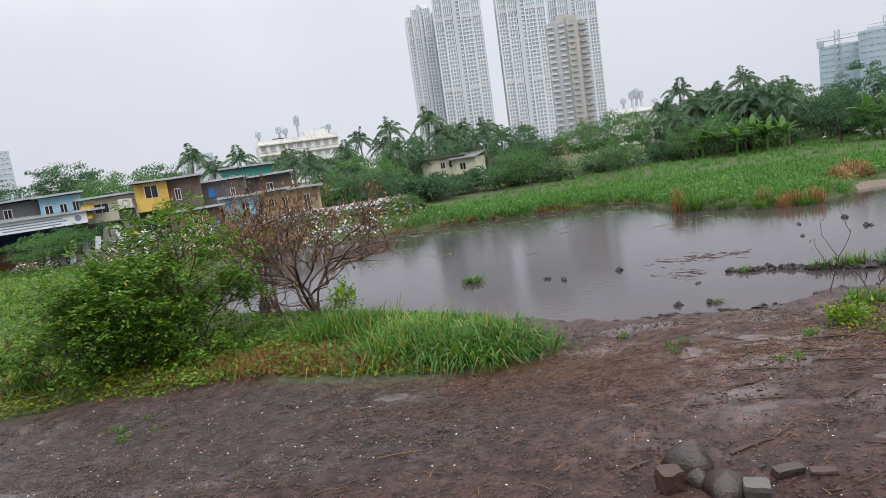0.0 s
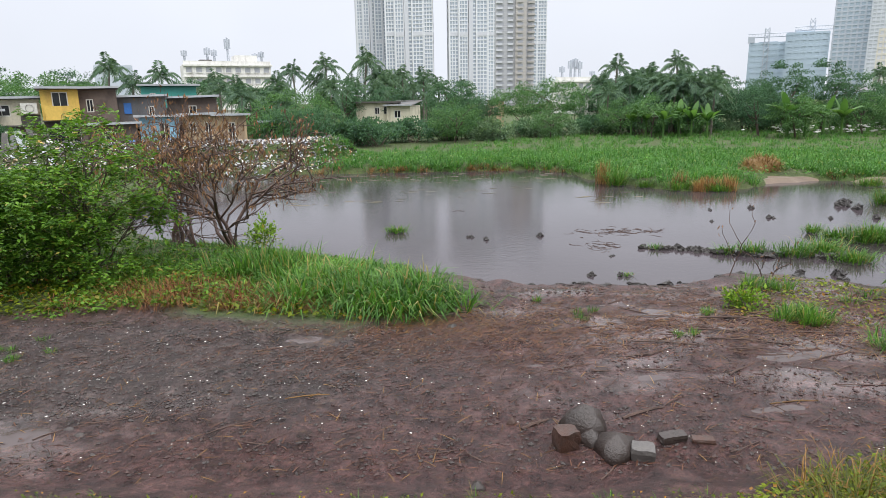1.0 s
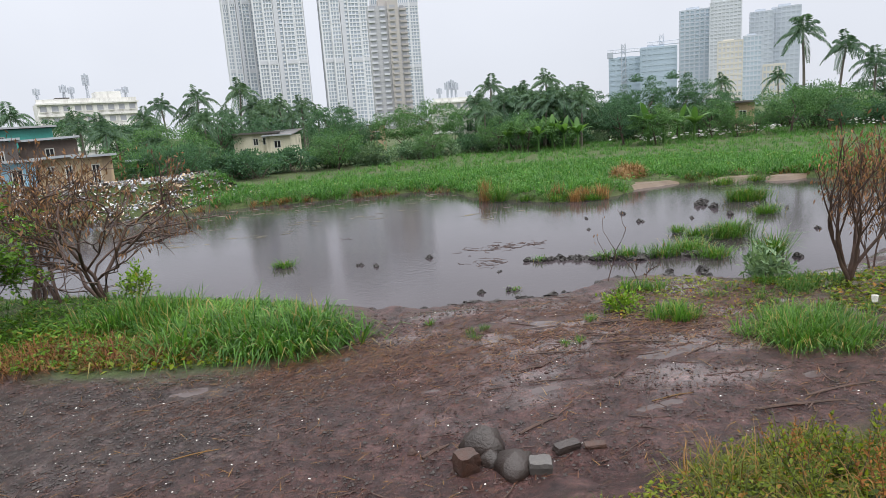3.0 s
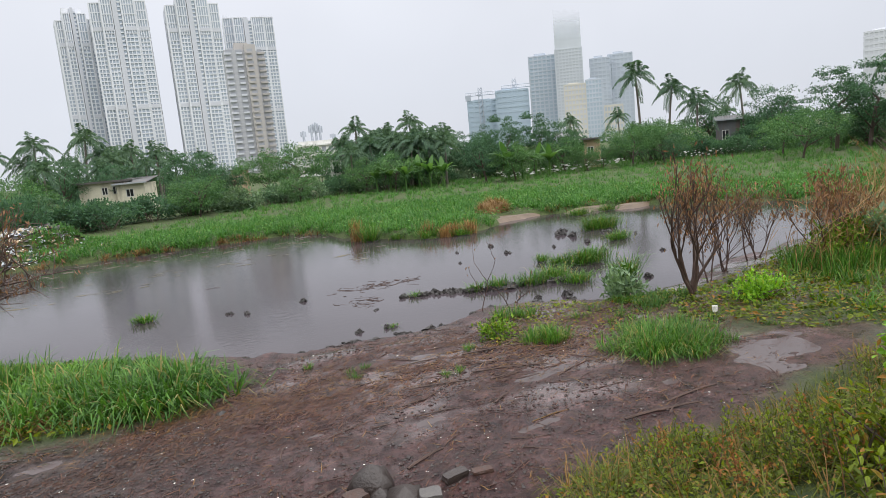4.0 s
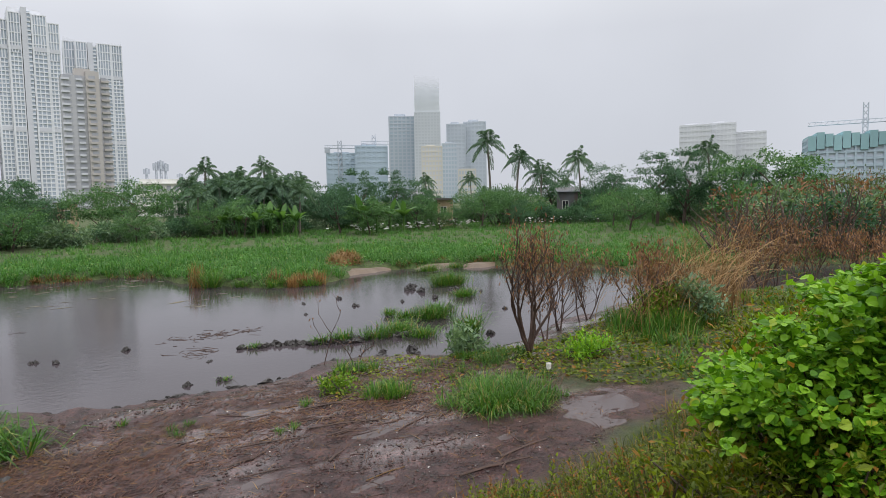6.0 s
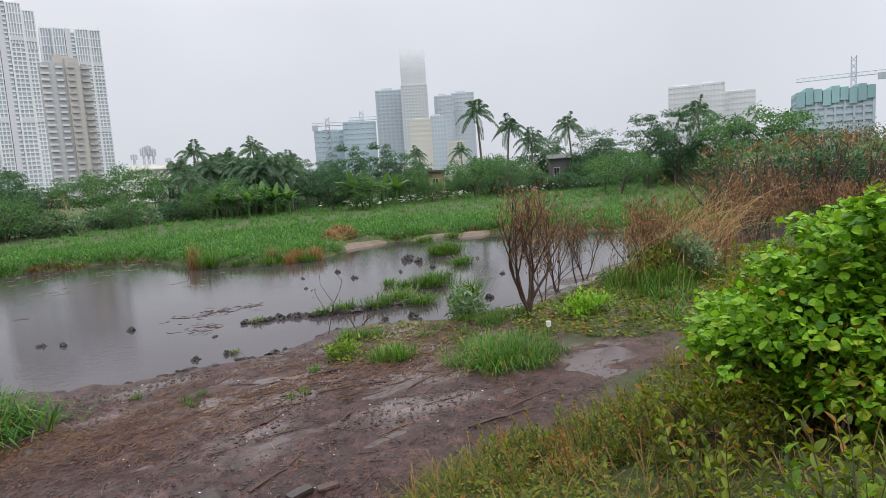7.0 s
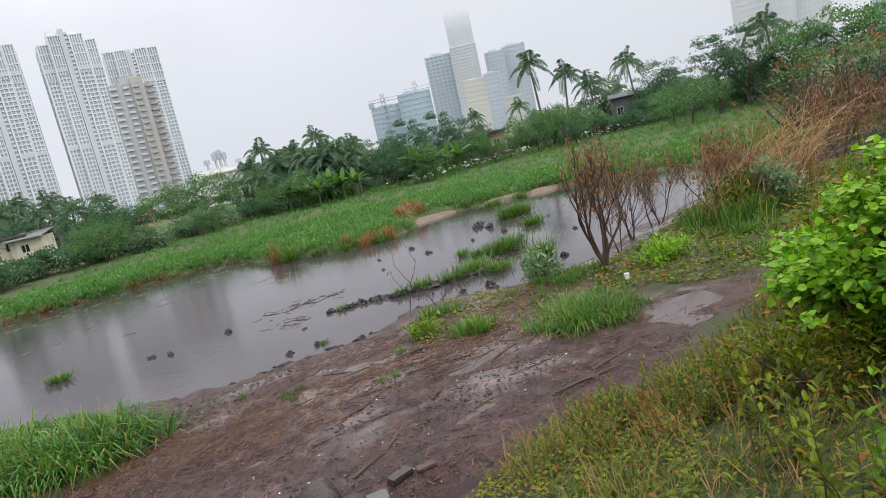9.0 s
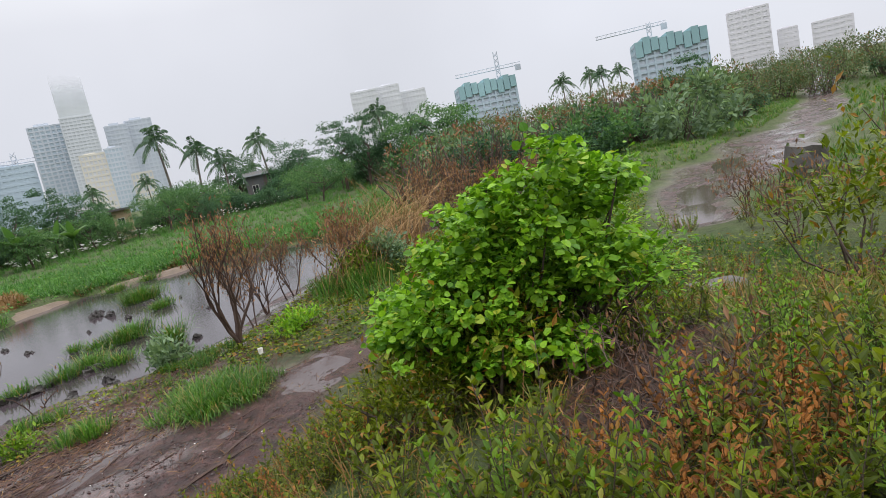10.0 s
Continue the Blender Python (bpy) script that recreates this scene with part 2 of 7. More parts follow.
# ---- the lie of the land ----
POND = np.array([(-5.5, 15.3), (-4, 14.6), (-2, 13.4), (0.2, 12.1), (0.9, 11.3), (1.7, 10.5), (2.5, 10.2), (3.6, 10.1), (4.7, 9.9), (6.2, 10.4),
                 (7.5, 9.9), (8.2, 9.1), (9.4, 8.9), (10.8, 9.3), (12.6, 9.9), (14.8, 10.2), (17, 9.6), (20, 9.0), (25, 8.2), (31, 7.4),
                 (32, 9.0), (25.5, 12), (23.2, 15.4), (20.1, 21), (17.4, 22), (14.8, 22.8), (13.5, 21.4), (11.9, 20.6), (10, 20.8), (9.2, 22.5),
                 (8.2, 24.5), (8.2, 27), (6.9, 28.6), (4.3, 28.8), (1.2, 29.0), (-1.9, 29.1), (-5.7, 29.5), (-8.5, 28.5), (-9, 24), (-7, 18)])
MUD = np.array([(-8, 4.6), (-7.5, 8.6), (-5.4, 9.6), (-3.6, 9.5), (-2.3, 8.8), (-1.3, 8.3), (-0.5, 8.1), (0.5, 8.3), (1.1, 9.2), (0.6, 11.6), (2.5, 11.4),
                (6, 11), (8, 9.6), (8.6, 8.2), (7.6, 6.5), (8.8, 5.7), (8.4, 4.6), (7.2, 4.2), (5, 4.1), (3.3, 3.9), (2.6, 3.0), (1.0, 2.6), (-3, 3.0), (-8, 3.4)])
TRACK = np.array([(14, 0.9), (20, 1.2), (24, 0.7), (30, -1.3), (35, -3.4), (60, -8), (93, -11.2), (140, -17), (140, -20), (78, -12.4), (48, -8.6), (29.2, -4.2), (22.6, -2.5), (18.6, -0.8), (14.5, -0.3)])
PUDDLES = [(-1.05, 7.75, 0.55, 0.32), (1.65, 6.62, 0.42, 0.18), (2.6, 7.45, 0.7, 0.28), (2.6, 8.6, 1.1, 0.32), (3.7, 8.2, 0.6, 0.25), (4.6, 6.5, 1.1, 0.3), (3.7, 5.3, 0.7, 0.2), (-3.4, 5.6, 1.1, 0.38),
           (-5.4, 8.0, 0.8, 0.32), (7.15, 5.15, 1.3, 0.85), (5.6, 5.3, 0.7, 0.3), (2.9, 6.1, 0.8, 0.25), (18.9, 0.1, 2.6, 0.9), (15.6, 0.1, 1.7, 0.6), (25, -0.8, 3.0, 0.8)]
HOLLOW = np.array([(2.7, 0.3), (3.4, 0.62), (4.4, 0.7), (5.1, 0.4), (5.0, -0.2), (3.9, -0.42), (2.8, -0.3)])
BANK_X = np.array([-12, -8, -3, 0.9, 2.4, 3.3, 4.3, 5.2, 6.5, 8.0, 12.0])
BANK_Y = np.array([5.2, 5.2, 4.9, 4.4, 4.2, 4.35, 4.3, 4.0, 4.0, 3.6, 3.0])
PERIODS = rng.uniform(0, 100, (64, 2))
WAVES = rng.normal(size=(64, 2))


def wobble(x, y, size, octaves=3):
    """Smooth random relief of about -1 to 1 with features of that size."""
    out, amp = 0.0, 1.0
    for o in range(octaves):
        acc = 0.0
        for k in range(7):
            wv = WAVES[(o * 7 + k) % 64] * (2.0 ** o) * 2.2 / size
            ph = PERIODS[(o * 7 + k) % 64]
            acc = acc + np.sin(x * wv[0] + y * wv[1] + ph[0])
        out = out + amp * acc / 3.6
        amp *= 0.5
    return out / 1.6


def inside(x, y, poly):
    """Signed distance to a polygon's edge: positive inside."""
    x, y = np.asarray(x, float), np.asarray(y, float)
    d2, odd = np.full(x.shape, 1e18), np.zeros(x.shape, bool)
    for (ax, ay), (bx, by) in zip(poly, np.roll(poly, -1, axis=0)):
        ex, ey = bx - ax, by - ay
        t = np.clip(((x - ax) * ex + (y - ay) * ey) / (ex * ex + ey * ey), 0, 1)
        d2 = np.minimum(d2, (x - ax - t * ex) ** 2 + (y - ay - t * ey) ** 2)
        odd ^= ((ay > y) != (by > y)) & (x < ex * (y - ay) / (ey if ey else 1e-9) + ax)
    return np.where(odd, 1, -1) * np.sqrt(d2)


def step(v, a, b):
    t = np.clip((v - a) / (b - a), 0, 1)
    return t * t * (3 - 2 * t)


def muddy(x, y):
    m = step(inside(x, y, MUD) + 0.35 * wobble(x, y, 0.9), -0.25, 0.35)
    r = step(inside(x, y, TRACK) + 0.8 * wobble(x, y, 2.5), -0.6, 0.6)
    hollow = step(inside(x, y, HOLLOW) + 0.3 * wobble(x, y, 0.8), -0.2, 0.3)
    shore = step(pond_edge(x, y), -1.3, -0.5) * step(y, 13, 11) * step(x, 20, 17) * step(x, 4, 7)
    patches = 0.85 * step(inside(x, y, np.array([(8.0, 9.0), (7.4, 6.6), (8.4, 4.4), (13, 4.4), (18, 5), (20, 8.4), (15, 9.8), (11, 9.0)])), -0.3, 0.5) * step(wobble(x + 3, y, 1.1), -0.45, 0.25)
    return np.maximum.reduce([m, r, hollow, shore, patches])


def pond_edge(x, y):
    return inside(x, y, POND) + 0.16 * wobble(x, y, 0.9) + 0.05 * wobble(x + 40, y, 0.25)


def ground_z(x, y):
    x, y = np.asarray(x, float), np.asarray(y, float)
    r = np.hypot(x, y)
    e = pond_edge(x, y)
    damp = 0.0
    for px, py, a, b in PUDDLES:
        damp = np.maximum(damp, np.exp(-0.35 * (((x - px) / a) ** 2 + ((y - py) / b) ** 2)))
    z = (1 - 0.72 * damp) * 0.03 * wobble(x, y, 1.6) * step(r, 60, 20) + (1 - 0.72 * damp) * (0.024 * wobble(x + 9, y + 5, 0.42, 4) + 0.010 * wobble(x + 3, y + 8, 0.16, 2) * step(r, 14, 9)) * step(r, 40, 18)
    near = step(y, 19, 16) * step(x, 30, 26)
    z = z + 0.05 + 0.10 * step(-e, 0.0, 1.2) * (1 - near)
    z = z - 0.15 * step(-e, 1.0, 0.1) * near
    z = z + (0.045 + 0.04 * wobble(x + 5, y, 0.6)) * step(-e, 0.0, 0.1) * step(-e, 0.45, 0.15) * near
    by = np.interp(x, BANK_X, BANK_Y) + 0.15 * wobble(x, y, 1.3)
    z = z + np.minimum(1.35, 0.32 * np.maximum(0, by - y)) * step(x, 10.5, 3.5) * step(x, -14, -7)
    z = z + 0.35 * step(x, 8.5, 12) * step(y, 5.5, 1.5) * step(inside(x, y, TRACK), 0.5, -2.5) * step(r, 60, 30)
    for px, py, a, b in PUDDLES:
        z = z - 0.012 * np.exp(-(((x - px) / a) ** 2 + ((y - py) / b) ** 2))
    # rubbish heap before the shacks, and a scrub rise far to the east
    heap = step(inside(x, y, np.array([(-24, 32), (-9, 29.3), (-3, 29.8), (0.5, 31.5), (-1, 37), (-12, 37), (-26, 39)])), -0.3, 2.5)
    z = z + heap * (0.35 + 0.12 * wobble(x, y, 1.5)) + 0.6 * step(heap, 0.5, 1.0)
    az = np.degrees(np.arctan2(x, y))
    z = z + 4.0 * step(r, 60, 150) * step(az, 74, 88) * step(az, 125, 112)
    z = np.where(e > 0, np.minimum(z, -0.15) - np.minimum(0.5, 0.5 * e), np.maximum(z - 0.13 * step(-e, 0.35, 0.0) * (1 - near), -0.13 + 0.1 * np.minimum(-e, 0.3)))
    return z


def gz(x, y):
    return float(ground_z(np.array([x]), np.array([y]))[0])


radii = np.concatenate([[0.0], np.geomspace(0.5, 70, 470), np.geomspace(74, 4000, 40)])
angles = np.radians(np.concatenate([np.arange(-50, 112, 0.34), np.arange(112, 310, 4.0)]))
RR, AA = np.meshgrid(radii, angles, indexing="ij")
GX, GY = RR * np.sin(AA), RR * np.cos(AA)
GZ = ground_z(GX, GY)
na = len(angles)
gi, gj = np.meshgrid(np.arange(len(radii) - 1), np.arange(na), indexing="ij")
gk = (gj + 1) % na
land = Geo().add(np.stack([GX, GY, GZ], -1), np.stack([gi * na + gj, (gi + 1) * na + gj, (gi + 1) * na + gk, gi * na + gk], -1).reshape(-1, 4))
land_mesh = land.mesh("ground", True)
a_mud = land_mesh.attributes.new("mud", "FLOAT", "POINT")
a_mud.data.foreach_set("value", muddy(GX, GY).ravel())
a_wet = land_mesh.attributes.new("wet", "FLOAT", "POINT")
soaked = step(GX + 1.2 * wobble(GX, GY, 2.2), 0.0, 3.0) * step(GY, 10.2, 8.6) * step(GY, 4.9, 6.4) + 0.8 * step(GX, -1.5, -4) * step(GY, 7.0, 5.8) + 0.7 * step(GX, 10, 14)
a_wet.data.foreach_set("value", np.clip((0.25 + soaked) * (0.5 + 0.95 * wobble(GX + 50, GY * 1.6, 0.8, 4)), 0, 1).ravel())
a_grit = land_mesh.attributes.new("grit", "FLOAT", "POINT")
grit = np.maximum(step(inside(GX, GY, HOLLOW), -0.2, 0.2), 0) + step(GX + 0.5 * wobble(GX, GY, 2.0), 1.2, -1.0) * step(GY, 9.6, 8.2) * step(GY, 5.2, 6.3)
a_grit.data.foreach_set("value", grit.ravel())


def make_ground():
    m, n, l, p = material("wet_mud_and_turf")
    mud, gr, soak = n.new("ShaderNodeAttribute"), n.new("ShaderNodeAttribute"), n.new("ShaderNodeAttribute")
    soak.attribute_name = "wet"
    mud.attribute_name, gr.attribute_name = "mud", "grit"
    big, mid, fine, tiny = noise_of(n, l, 0.9, 6.0, 0.65), noise_of(n, l, 4.5, 6.0, 0.7), noise_of(n, l, 28.0, 5.0, 0.7), noise_of(n, l, 120.0, 3.0)
    red = ramp_of(n, l, mid, [(0.32, (0.016, 0.0060, 0.0058)), (0.5, (0.053, 0.0220, 0.0205)), (0.68, (0.118, 0.056, 0.051))])
    grey = ramp_of(n, l, mid, [(0.3, (0.010, 0.006, 0.0065)), (0.5, (0.040, 0.025, 0.024)), (0.68, (0.105, 0.074, 0.070))])
    col = mix_of(n, l, gr.outputs["Fac"], red, grey)
    col = mix_of(n, l, 0.75, col, ramp_of(n, l, fine, [(0.36, (0.3, 0.3, 0.32)), (0.52, (1.0, 1.0, 1.0)), (0.68, (1.9, 1.85, 1.75))]), "MULTIPLY")
    straw = noise_of(n, l, 9.0, 5.0, 0.75, stretch=(1.0, 2.2, 1.0))
    sf = n.new("ShaderNodeMapRange")
    sf.inputs["From Min"].default_value, sf.inputs["From Max"].default_value = 0.56, 0.72
    l.new(straw, sf.inputs["Value"])
    col = mix_of(n, l, math_of(n, l, "MULTIPLY", sf.outputs[0], 0.55), col, (0.15, 0.085, 0.04))
    turf = ramp_of(n, l, mid, [(0.3, (0.020, 0.032, 0.007)), (0.5, (0.045, 0.070, 0.014)), (0.7, (0.078, 0.105, 0.026))])
    turf = mix_of(n, l, ramp_of(n, l, big, [(0.45, (0, 0, 0)), (0.7, (0.4, 0.4, 0.4))]), turf, (0.07, 0.05, 0.03))
    l.new(mix_of(n, l, mud.outputs["Fac"], turf, col), p.inputs["Base Color"])
    wet = n.new("ShaderNodeMapRange")
    wet.inputs["From Min"].default_value, wet.inputs["From Max"].default_value = 0.36, 0.52
    wet.inputs["To Min"].default_value, wet.inputs["To Max"].default_value = 0.08, 0.44
    l.new(math_of(n, l, "ADD", math_of(n, l, "MULTIPLY", big, 0.65), math_of(n, l, "MULTIPLY", mid, 0.35)), wet.inputs["Value"])
    dry = math_of(n, l, "SUBTRACT", 1.0, mud.outputs["Fac"])
    soft = math_of(n, l, "SUBTRACT", 1.0, math_of(n, l, "MULTIPLY", soak.outputs["Fac"], 0.84))
    l.new(math_of(n, l, "MAXIMUM", math_of(n, l, "MULTIPLY", wet.outputs[0], soft), math_of(n, l, "MULTIPLY", dry, 0.97)), p.inputs["Roughness"])
    p.inputs["Specular IOR Level"].default_value = 0.5
    clods = n.new("ShaderNodeTexVoronoi")
    clods.inputs["Scale"].default_value = 31.0
    l.new(n.new("ShaderNodeNewGeometry").outputs["Position"], clods.inputs["Vector"])
    h = math_of(n, l, "ADD", math_of(n, l, "MULTIPLY", mid, 0.8), math_of(n, l, "MULTIPLY", fine, 0.7))
    h = math_of(n, l, "ADD", h, math_of(n, l, "MULTIPLY", tiny, 0.22))
    h = math_of(n, l, "SUBTRACT", h, math_of(n, l, "MULTIPLY", clods.outputs["Distance"], 0.12))
    h = math_of(n, l, "MULTIPLY", h, math_of(n, l, "SUBTRACT", 1.0, math_of(n, l, "MULTIPLY", soak.outputs["Fac"], 0.72)))
    bump_of(n, l, h, 1.0, 0.075, p)
    # a film of rain water stands on the soaked parts
    film = n.new("ShaderNodeMapRange")
    film.inputs["From Min"].default_value, film.inputs["From Max"].default_value = 0.24, 0.60
    l.new(math_of(n, l, "ADD", math_of(n, l, "MULTIPLY", soak.outputs["Fac"], 0.6), math_of(n, l, "MULTIPLY", math_of(n, l, "SUBTRACT", mid, 0.4), 0.5)), film.inputs["Value"])
    l.new(math_of(n, l, "MULTIPLY", math_of(n, l, "MULTIPLY", film.outputs[0], 0.9), mud.outputs["Fac"]), p.inputs["Coat Weight"])
    p.inputs["Coat Roughness"].default_value, p.inputs["Coat IOR"].default_value = 0.13, 1.3
    return m


MAT_GROUND = make_ground()
solid("ground", land_mesh, MAT_GROUND, "wet brown mud and weedy turf around a pond", "ground", kind="structure")


def make_water(name, col, rough, ripple, mud_tint):
    m, n, l, p = material(name)
    l.new(ramp_of(n, l, noise_of(n, l, 0.25, 4.0), [(0.3, col), (0.7, mud_tint)]), p.inputs["Base Color"])
    p.inputs["IOR"].default_value = 1.33
    p.inputs["Specular IOR Level"].default_value = 0.5
    l.new(ramp_of(n, l, noise_of(n, l, 0.12, 3.0), [(0.35, (rough * 0.6,) * 3), (0.7, (rough * 1.5,) * 3)]), p.inputs["Roughness"])
    w = math_of(n, l, "ADD", noise_of(n, l, 7.0, 3.0), math_of(n, l, "MULTIPLY", noise_of(n, l, 26.0, 2.0), 0.5))
    bump_of(n, l, w, ripple, 0.012, p)
    return m


MAT_POND = make_water("murky_pond_water", (0.034, 0.026, 0.030), 0.04, 0.17, (0.052, 0.042, 0.047))
MAT_PUDDLE = make_water("puddle_water", (0.050, 0.035, 0.034), 0.05, 0.14, (0.085, 0.064, 0.062))
px, py = np.meshgrid(np.linspace(-11, 34, 60), np.linspace(6.5, 31, 40), indexing="ij")
keep = inside(px, py, POND) > -1.6
qi, qj = np.meshgrid(np.arange(59), np.arange(39), indexing="ij")
quads = np.stack([qi * 40 + qj, (qi + 1) * 40 + qj, (qi + 1) * 40 + qj + 1, qi * 40 + qj + 1], -1).reshape(-1, 4)
quads = quads[keep.ravel()[quads].any(1)]
solid("pond_water", Geo().add(np.stack([px, py, np.full_like(px, -0.15)], -1), quads), MAT_POND,
      "dark rain-dimpled pond water mirroring the pale sky", "water", kind="structure")
for x0, y0, a, b in PUDDLES:
    # the sheet of rain water lies level in the hollow and sinks under the mud at its rim
    u, v = np.meshgrid(np.linspace(-2.0, 2.0, 13), np.linspace(-2.0, 2.0, 13), indexing="ij")
    flat = ground_z(x0 + a * u, y0 + b * v)
    level = float(np.quantile(flat[(u * u + v * v) < 1.0], 0.84 if a * b > 0.5 else 0.54))
    sheet = np.stack([a * u, b * v, -0.06 * (1 - np.exp(-0.4 * (u * u + v * v)))], -1)
    k, m = np.meshgrid(np.arange(12), np.arange(12), indexing="ij")
    solid("puddle", Geo().add(sheet, np.stack([k * 13 + m, (k + 1) * 13 + m, (k + 1) * 13 + m + 1, k * 13 + m + 1], -1).reshape(-1, 4)), MAT_PUDDLE,
          "shallow rain puddle lying in the brown mud", "puddle", kind="structure", at=(x0, y0, level), smooth=True)

# ---- plant materials ----
MAT_REED = foliage("reed_green", (0.032, 0.118, 0.022), (0.112, 0.262, 0.056), (0.19, 0.25, 0.08), 0.05)
MAT_GRASS = foliage("lush_grass", (0.026, 0.085, 0.014), (0.115, 0.245, 0.045), (0.26, 0.22, 0.09), 0.10)
MAT_BANKGRASS = foliage("rank_olive_grass", (0.042, 0.054, 0.007), (0.150, 0.172, 0.030), (0.26, 0.15, 0.055), 0.17)
MAT_STRAW = foliage("dead_straw", (0.10, 0.045, 0.016), (0.26, 0.15, 0.06), rough=0.6, through_light=0.15)
MAT_RUSTSTRAW = foliage("rusty_flattened_straw", (0.07, 0.026, 0.010), (0.20, 0.085, 0.032), rough=0.6, through_light=0.1)
MAT_SHRUB = foliage("dark_shrub_leaves", (0.028, 0.086, 0.010), (0.150, 0.285, 0.036), (0.22, 0.20, 0.05), 0.03, rough=0.45)
MAT_MULCH = foliage("rotting_brown_mulch", (0.030, 0.013, 0.010), (0.105, 0.046, 0.030), rough=0.5, through_light=0.05)
MAT_DRYLEAF = foliage("rusty_dead_leaves", (0.10, 0.053, 0.038), (0.28, 0.150, 0.088), rough=0.6, through_light=0.2)
# far trees: haze is put into the leaf colours, lifted and bluer
MAT_LEAF = foliage("broad_leaves", (0.033, 0.078, 0.054), (0.092, 0.185, 0.108), rough=0.6)
MAT_LEAF_PALE = foliage("pale_scrub_leaves", (0.070, 0.125, 0.080), (0.19, 0.28, 0.18), rough=0.5)
MAT_LEAF_FRESH = foliage("fresh_leaves", (0.048, 0.115, 0.008), (0.215, 0.355, 0.034), (0.30, 0.27, 0.06), 0.05)
MAT_VINE = foliage("vine_leaves", (0.046, 0.150, 0.008), (0.255, 0.465, 0.032), (0.36, 0.40, 0.05), 0.025, rough=0.4)
MAT_HERB = foliage("herb_leaves", (0.036, 0.060, 0.003), (0.195, 0.245, 0.016), (0.28, 0.14, 0.03), 0.10)
# distant palms: base colours raised towards blue-grey for haze
MAT_PALM = foliage("palm_fronds", (0.046, 0.092, 0.068), (0.120, 0.198, 0.130), rough=0.55)
MAT_BANANA = foliage("banana_leaves", (0.040, 0.105, 0.030), (0.12, 0.235, 0.07))
MAT_CANE = foliage("tan_cane", (0.13, 0.065, 0.025), (0.36, 0.22, 0.10), rough=0.55, through_light=0.1)
MAT_RUSTLEAF = foliage("orange_brown_dead_leaves", (0.12, 0.042, 0.010), (0.36, 0.145, 0.036), rough=0.6, through_light=0.2)
# also lifted and blued to suggest haze over the far bank
MAT_LEAF_MID = foliage("mid_green_leaves", (0.036, 0.096, 0.045), (0.122, 0.238, 0.090), rough=0.55)
# olive with brown leaves, lightened further to suggest haze
MAT_SCRUB = foliage("dull_olive_scrub", (0.060, 0.092, 0.052), (0.150, 0.200, 0.105), (0.20, 0.12, 0.07), 0.12, rough=0.6)
MAT_BARK = plain("wet_bark", (0.075, 0.052, 0.040), 0.75, 0.35, 3.0, 40.0, 0.6)
MAT_TWIG = plain("dead_wood", (0.070, 0.040, 0.030), 0.7, 0.35, 5.0, 60.0, 0.5)
MAT_PALMBARK = plain("grey_palm_bark", (0.15, 0.13, 0.11), 0.8, 0.25, 3.0, 30.0, 0.5)


# ---- plants ----
def limb(start, way, length, r0, r1, bend=0.25, n=5):
    """Points and radii of a wandering limb."""
    pts, p, d = [np.array(start, float)], np.array(start, float), np.array(way, float)
    d /= np.linalg.norm(d)
    for _ in range(n - 1):
        d = d + rng.normal(0, bend, 3) * np.array([1, 1, 0.6])
        d /= np.linalg.norm(d)
        p = p + d * length / (n - 1)
        pts.append(p.copy())
    return np.array(pts), np.linspace(r0, r1, n)


def make_tree(name, label, mat, height=8.0, width=7.0, base=0.3, clumps=60, per=34, leaf=0.5, flat=0.7, group="trees behind the pond"):
    """A broadleaf tree: trunk with limbs, crown of leaf clumps with gaps and an uneven outline."""
    t = thing(name, (0, 0, -80), label, "tree", group)
    wood, crown = Geo(), Geo()
    pts, r = limb((0, 0, -0.1), (rng.normal(0, 0.08), rng.normal(0, 0.08), 1), height * 0.55, height * 0.024, height * 0.014, 0.08, 6)
    wood.tube(pts, r, 7)
    mids = []
    for k in range(7):
        a = k * 2.4 + rng.uniform(-0.4, 0.4)
        s = pts[2 + k % 4]
        q, rr = limb(s, (math.cos(a), math.sin(a), rng.uniform(0.35, 1.3)), width * rng.uniform(0.3, 0.5), height * 0.011, height * 0.004, 0.2, 5)
        wood.tube(q, rr, 5)
        mids += [q[-1], q[-2]]
    cen = []
    for k in range(clumps):
        u = unit(1)[0]
        rad = rng.uniform(0.45, 1.0) ** 0.6
        c = np.array([u[0] * width / 2 * rad, u[1] * width / 2 * rad, height * (base + (1 - base) * (0.5 + 0.47 * u[2] * rad))])
        if c[2] > height * (base + 0.5 * (1 - base)):
            c[:2] *= 1 - 0.35 * (c[2] / height - base) * (1 - flat)
        cen.append(c)
    for c in cen + mids:
        n = int(per * rng.uniform(0.6, 1.4))
        sz = width * rng.uniform(0.07, 0.17)
        off = unit(n) * (rng.uniform(0.1, 1, n) ** 0.5)[:, None] * np.array([sz, sz, sz * 0.36])
        off[:, 2] -= 0.35 * (off[:, 0] ** 2 + off[:, 1] ** 2) / sz
        axis = off / sz + np.array([0, 0, -0.25]) + rng.normal(0, 0.4, (n, 3))
        up = np.array([0, 0, 1.0]) + rng.normal(0, 0.45, (n, 3))
        L = leaf * rng.uniform(0.6, 1.2, n)
        crown.leaves(np.asarray(c) + off, axis, up, L, L * 0.55)
    part("trunk", wood, MAT_BARK, t, smooth=True)
    part("crown", crown, mat, t)
    return t


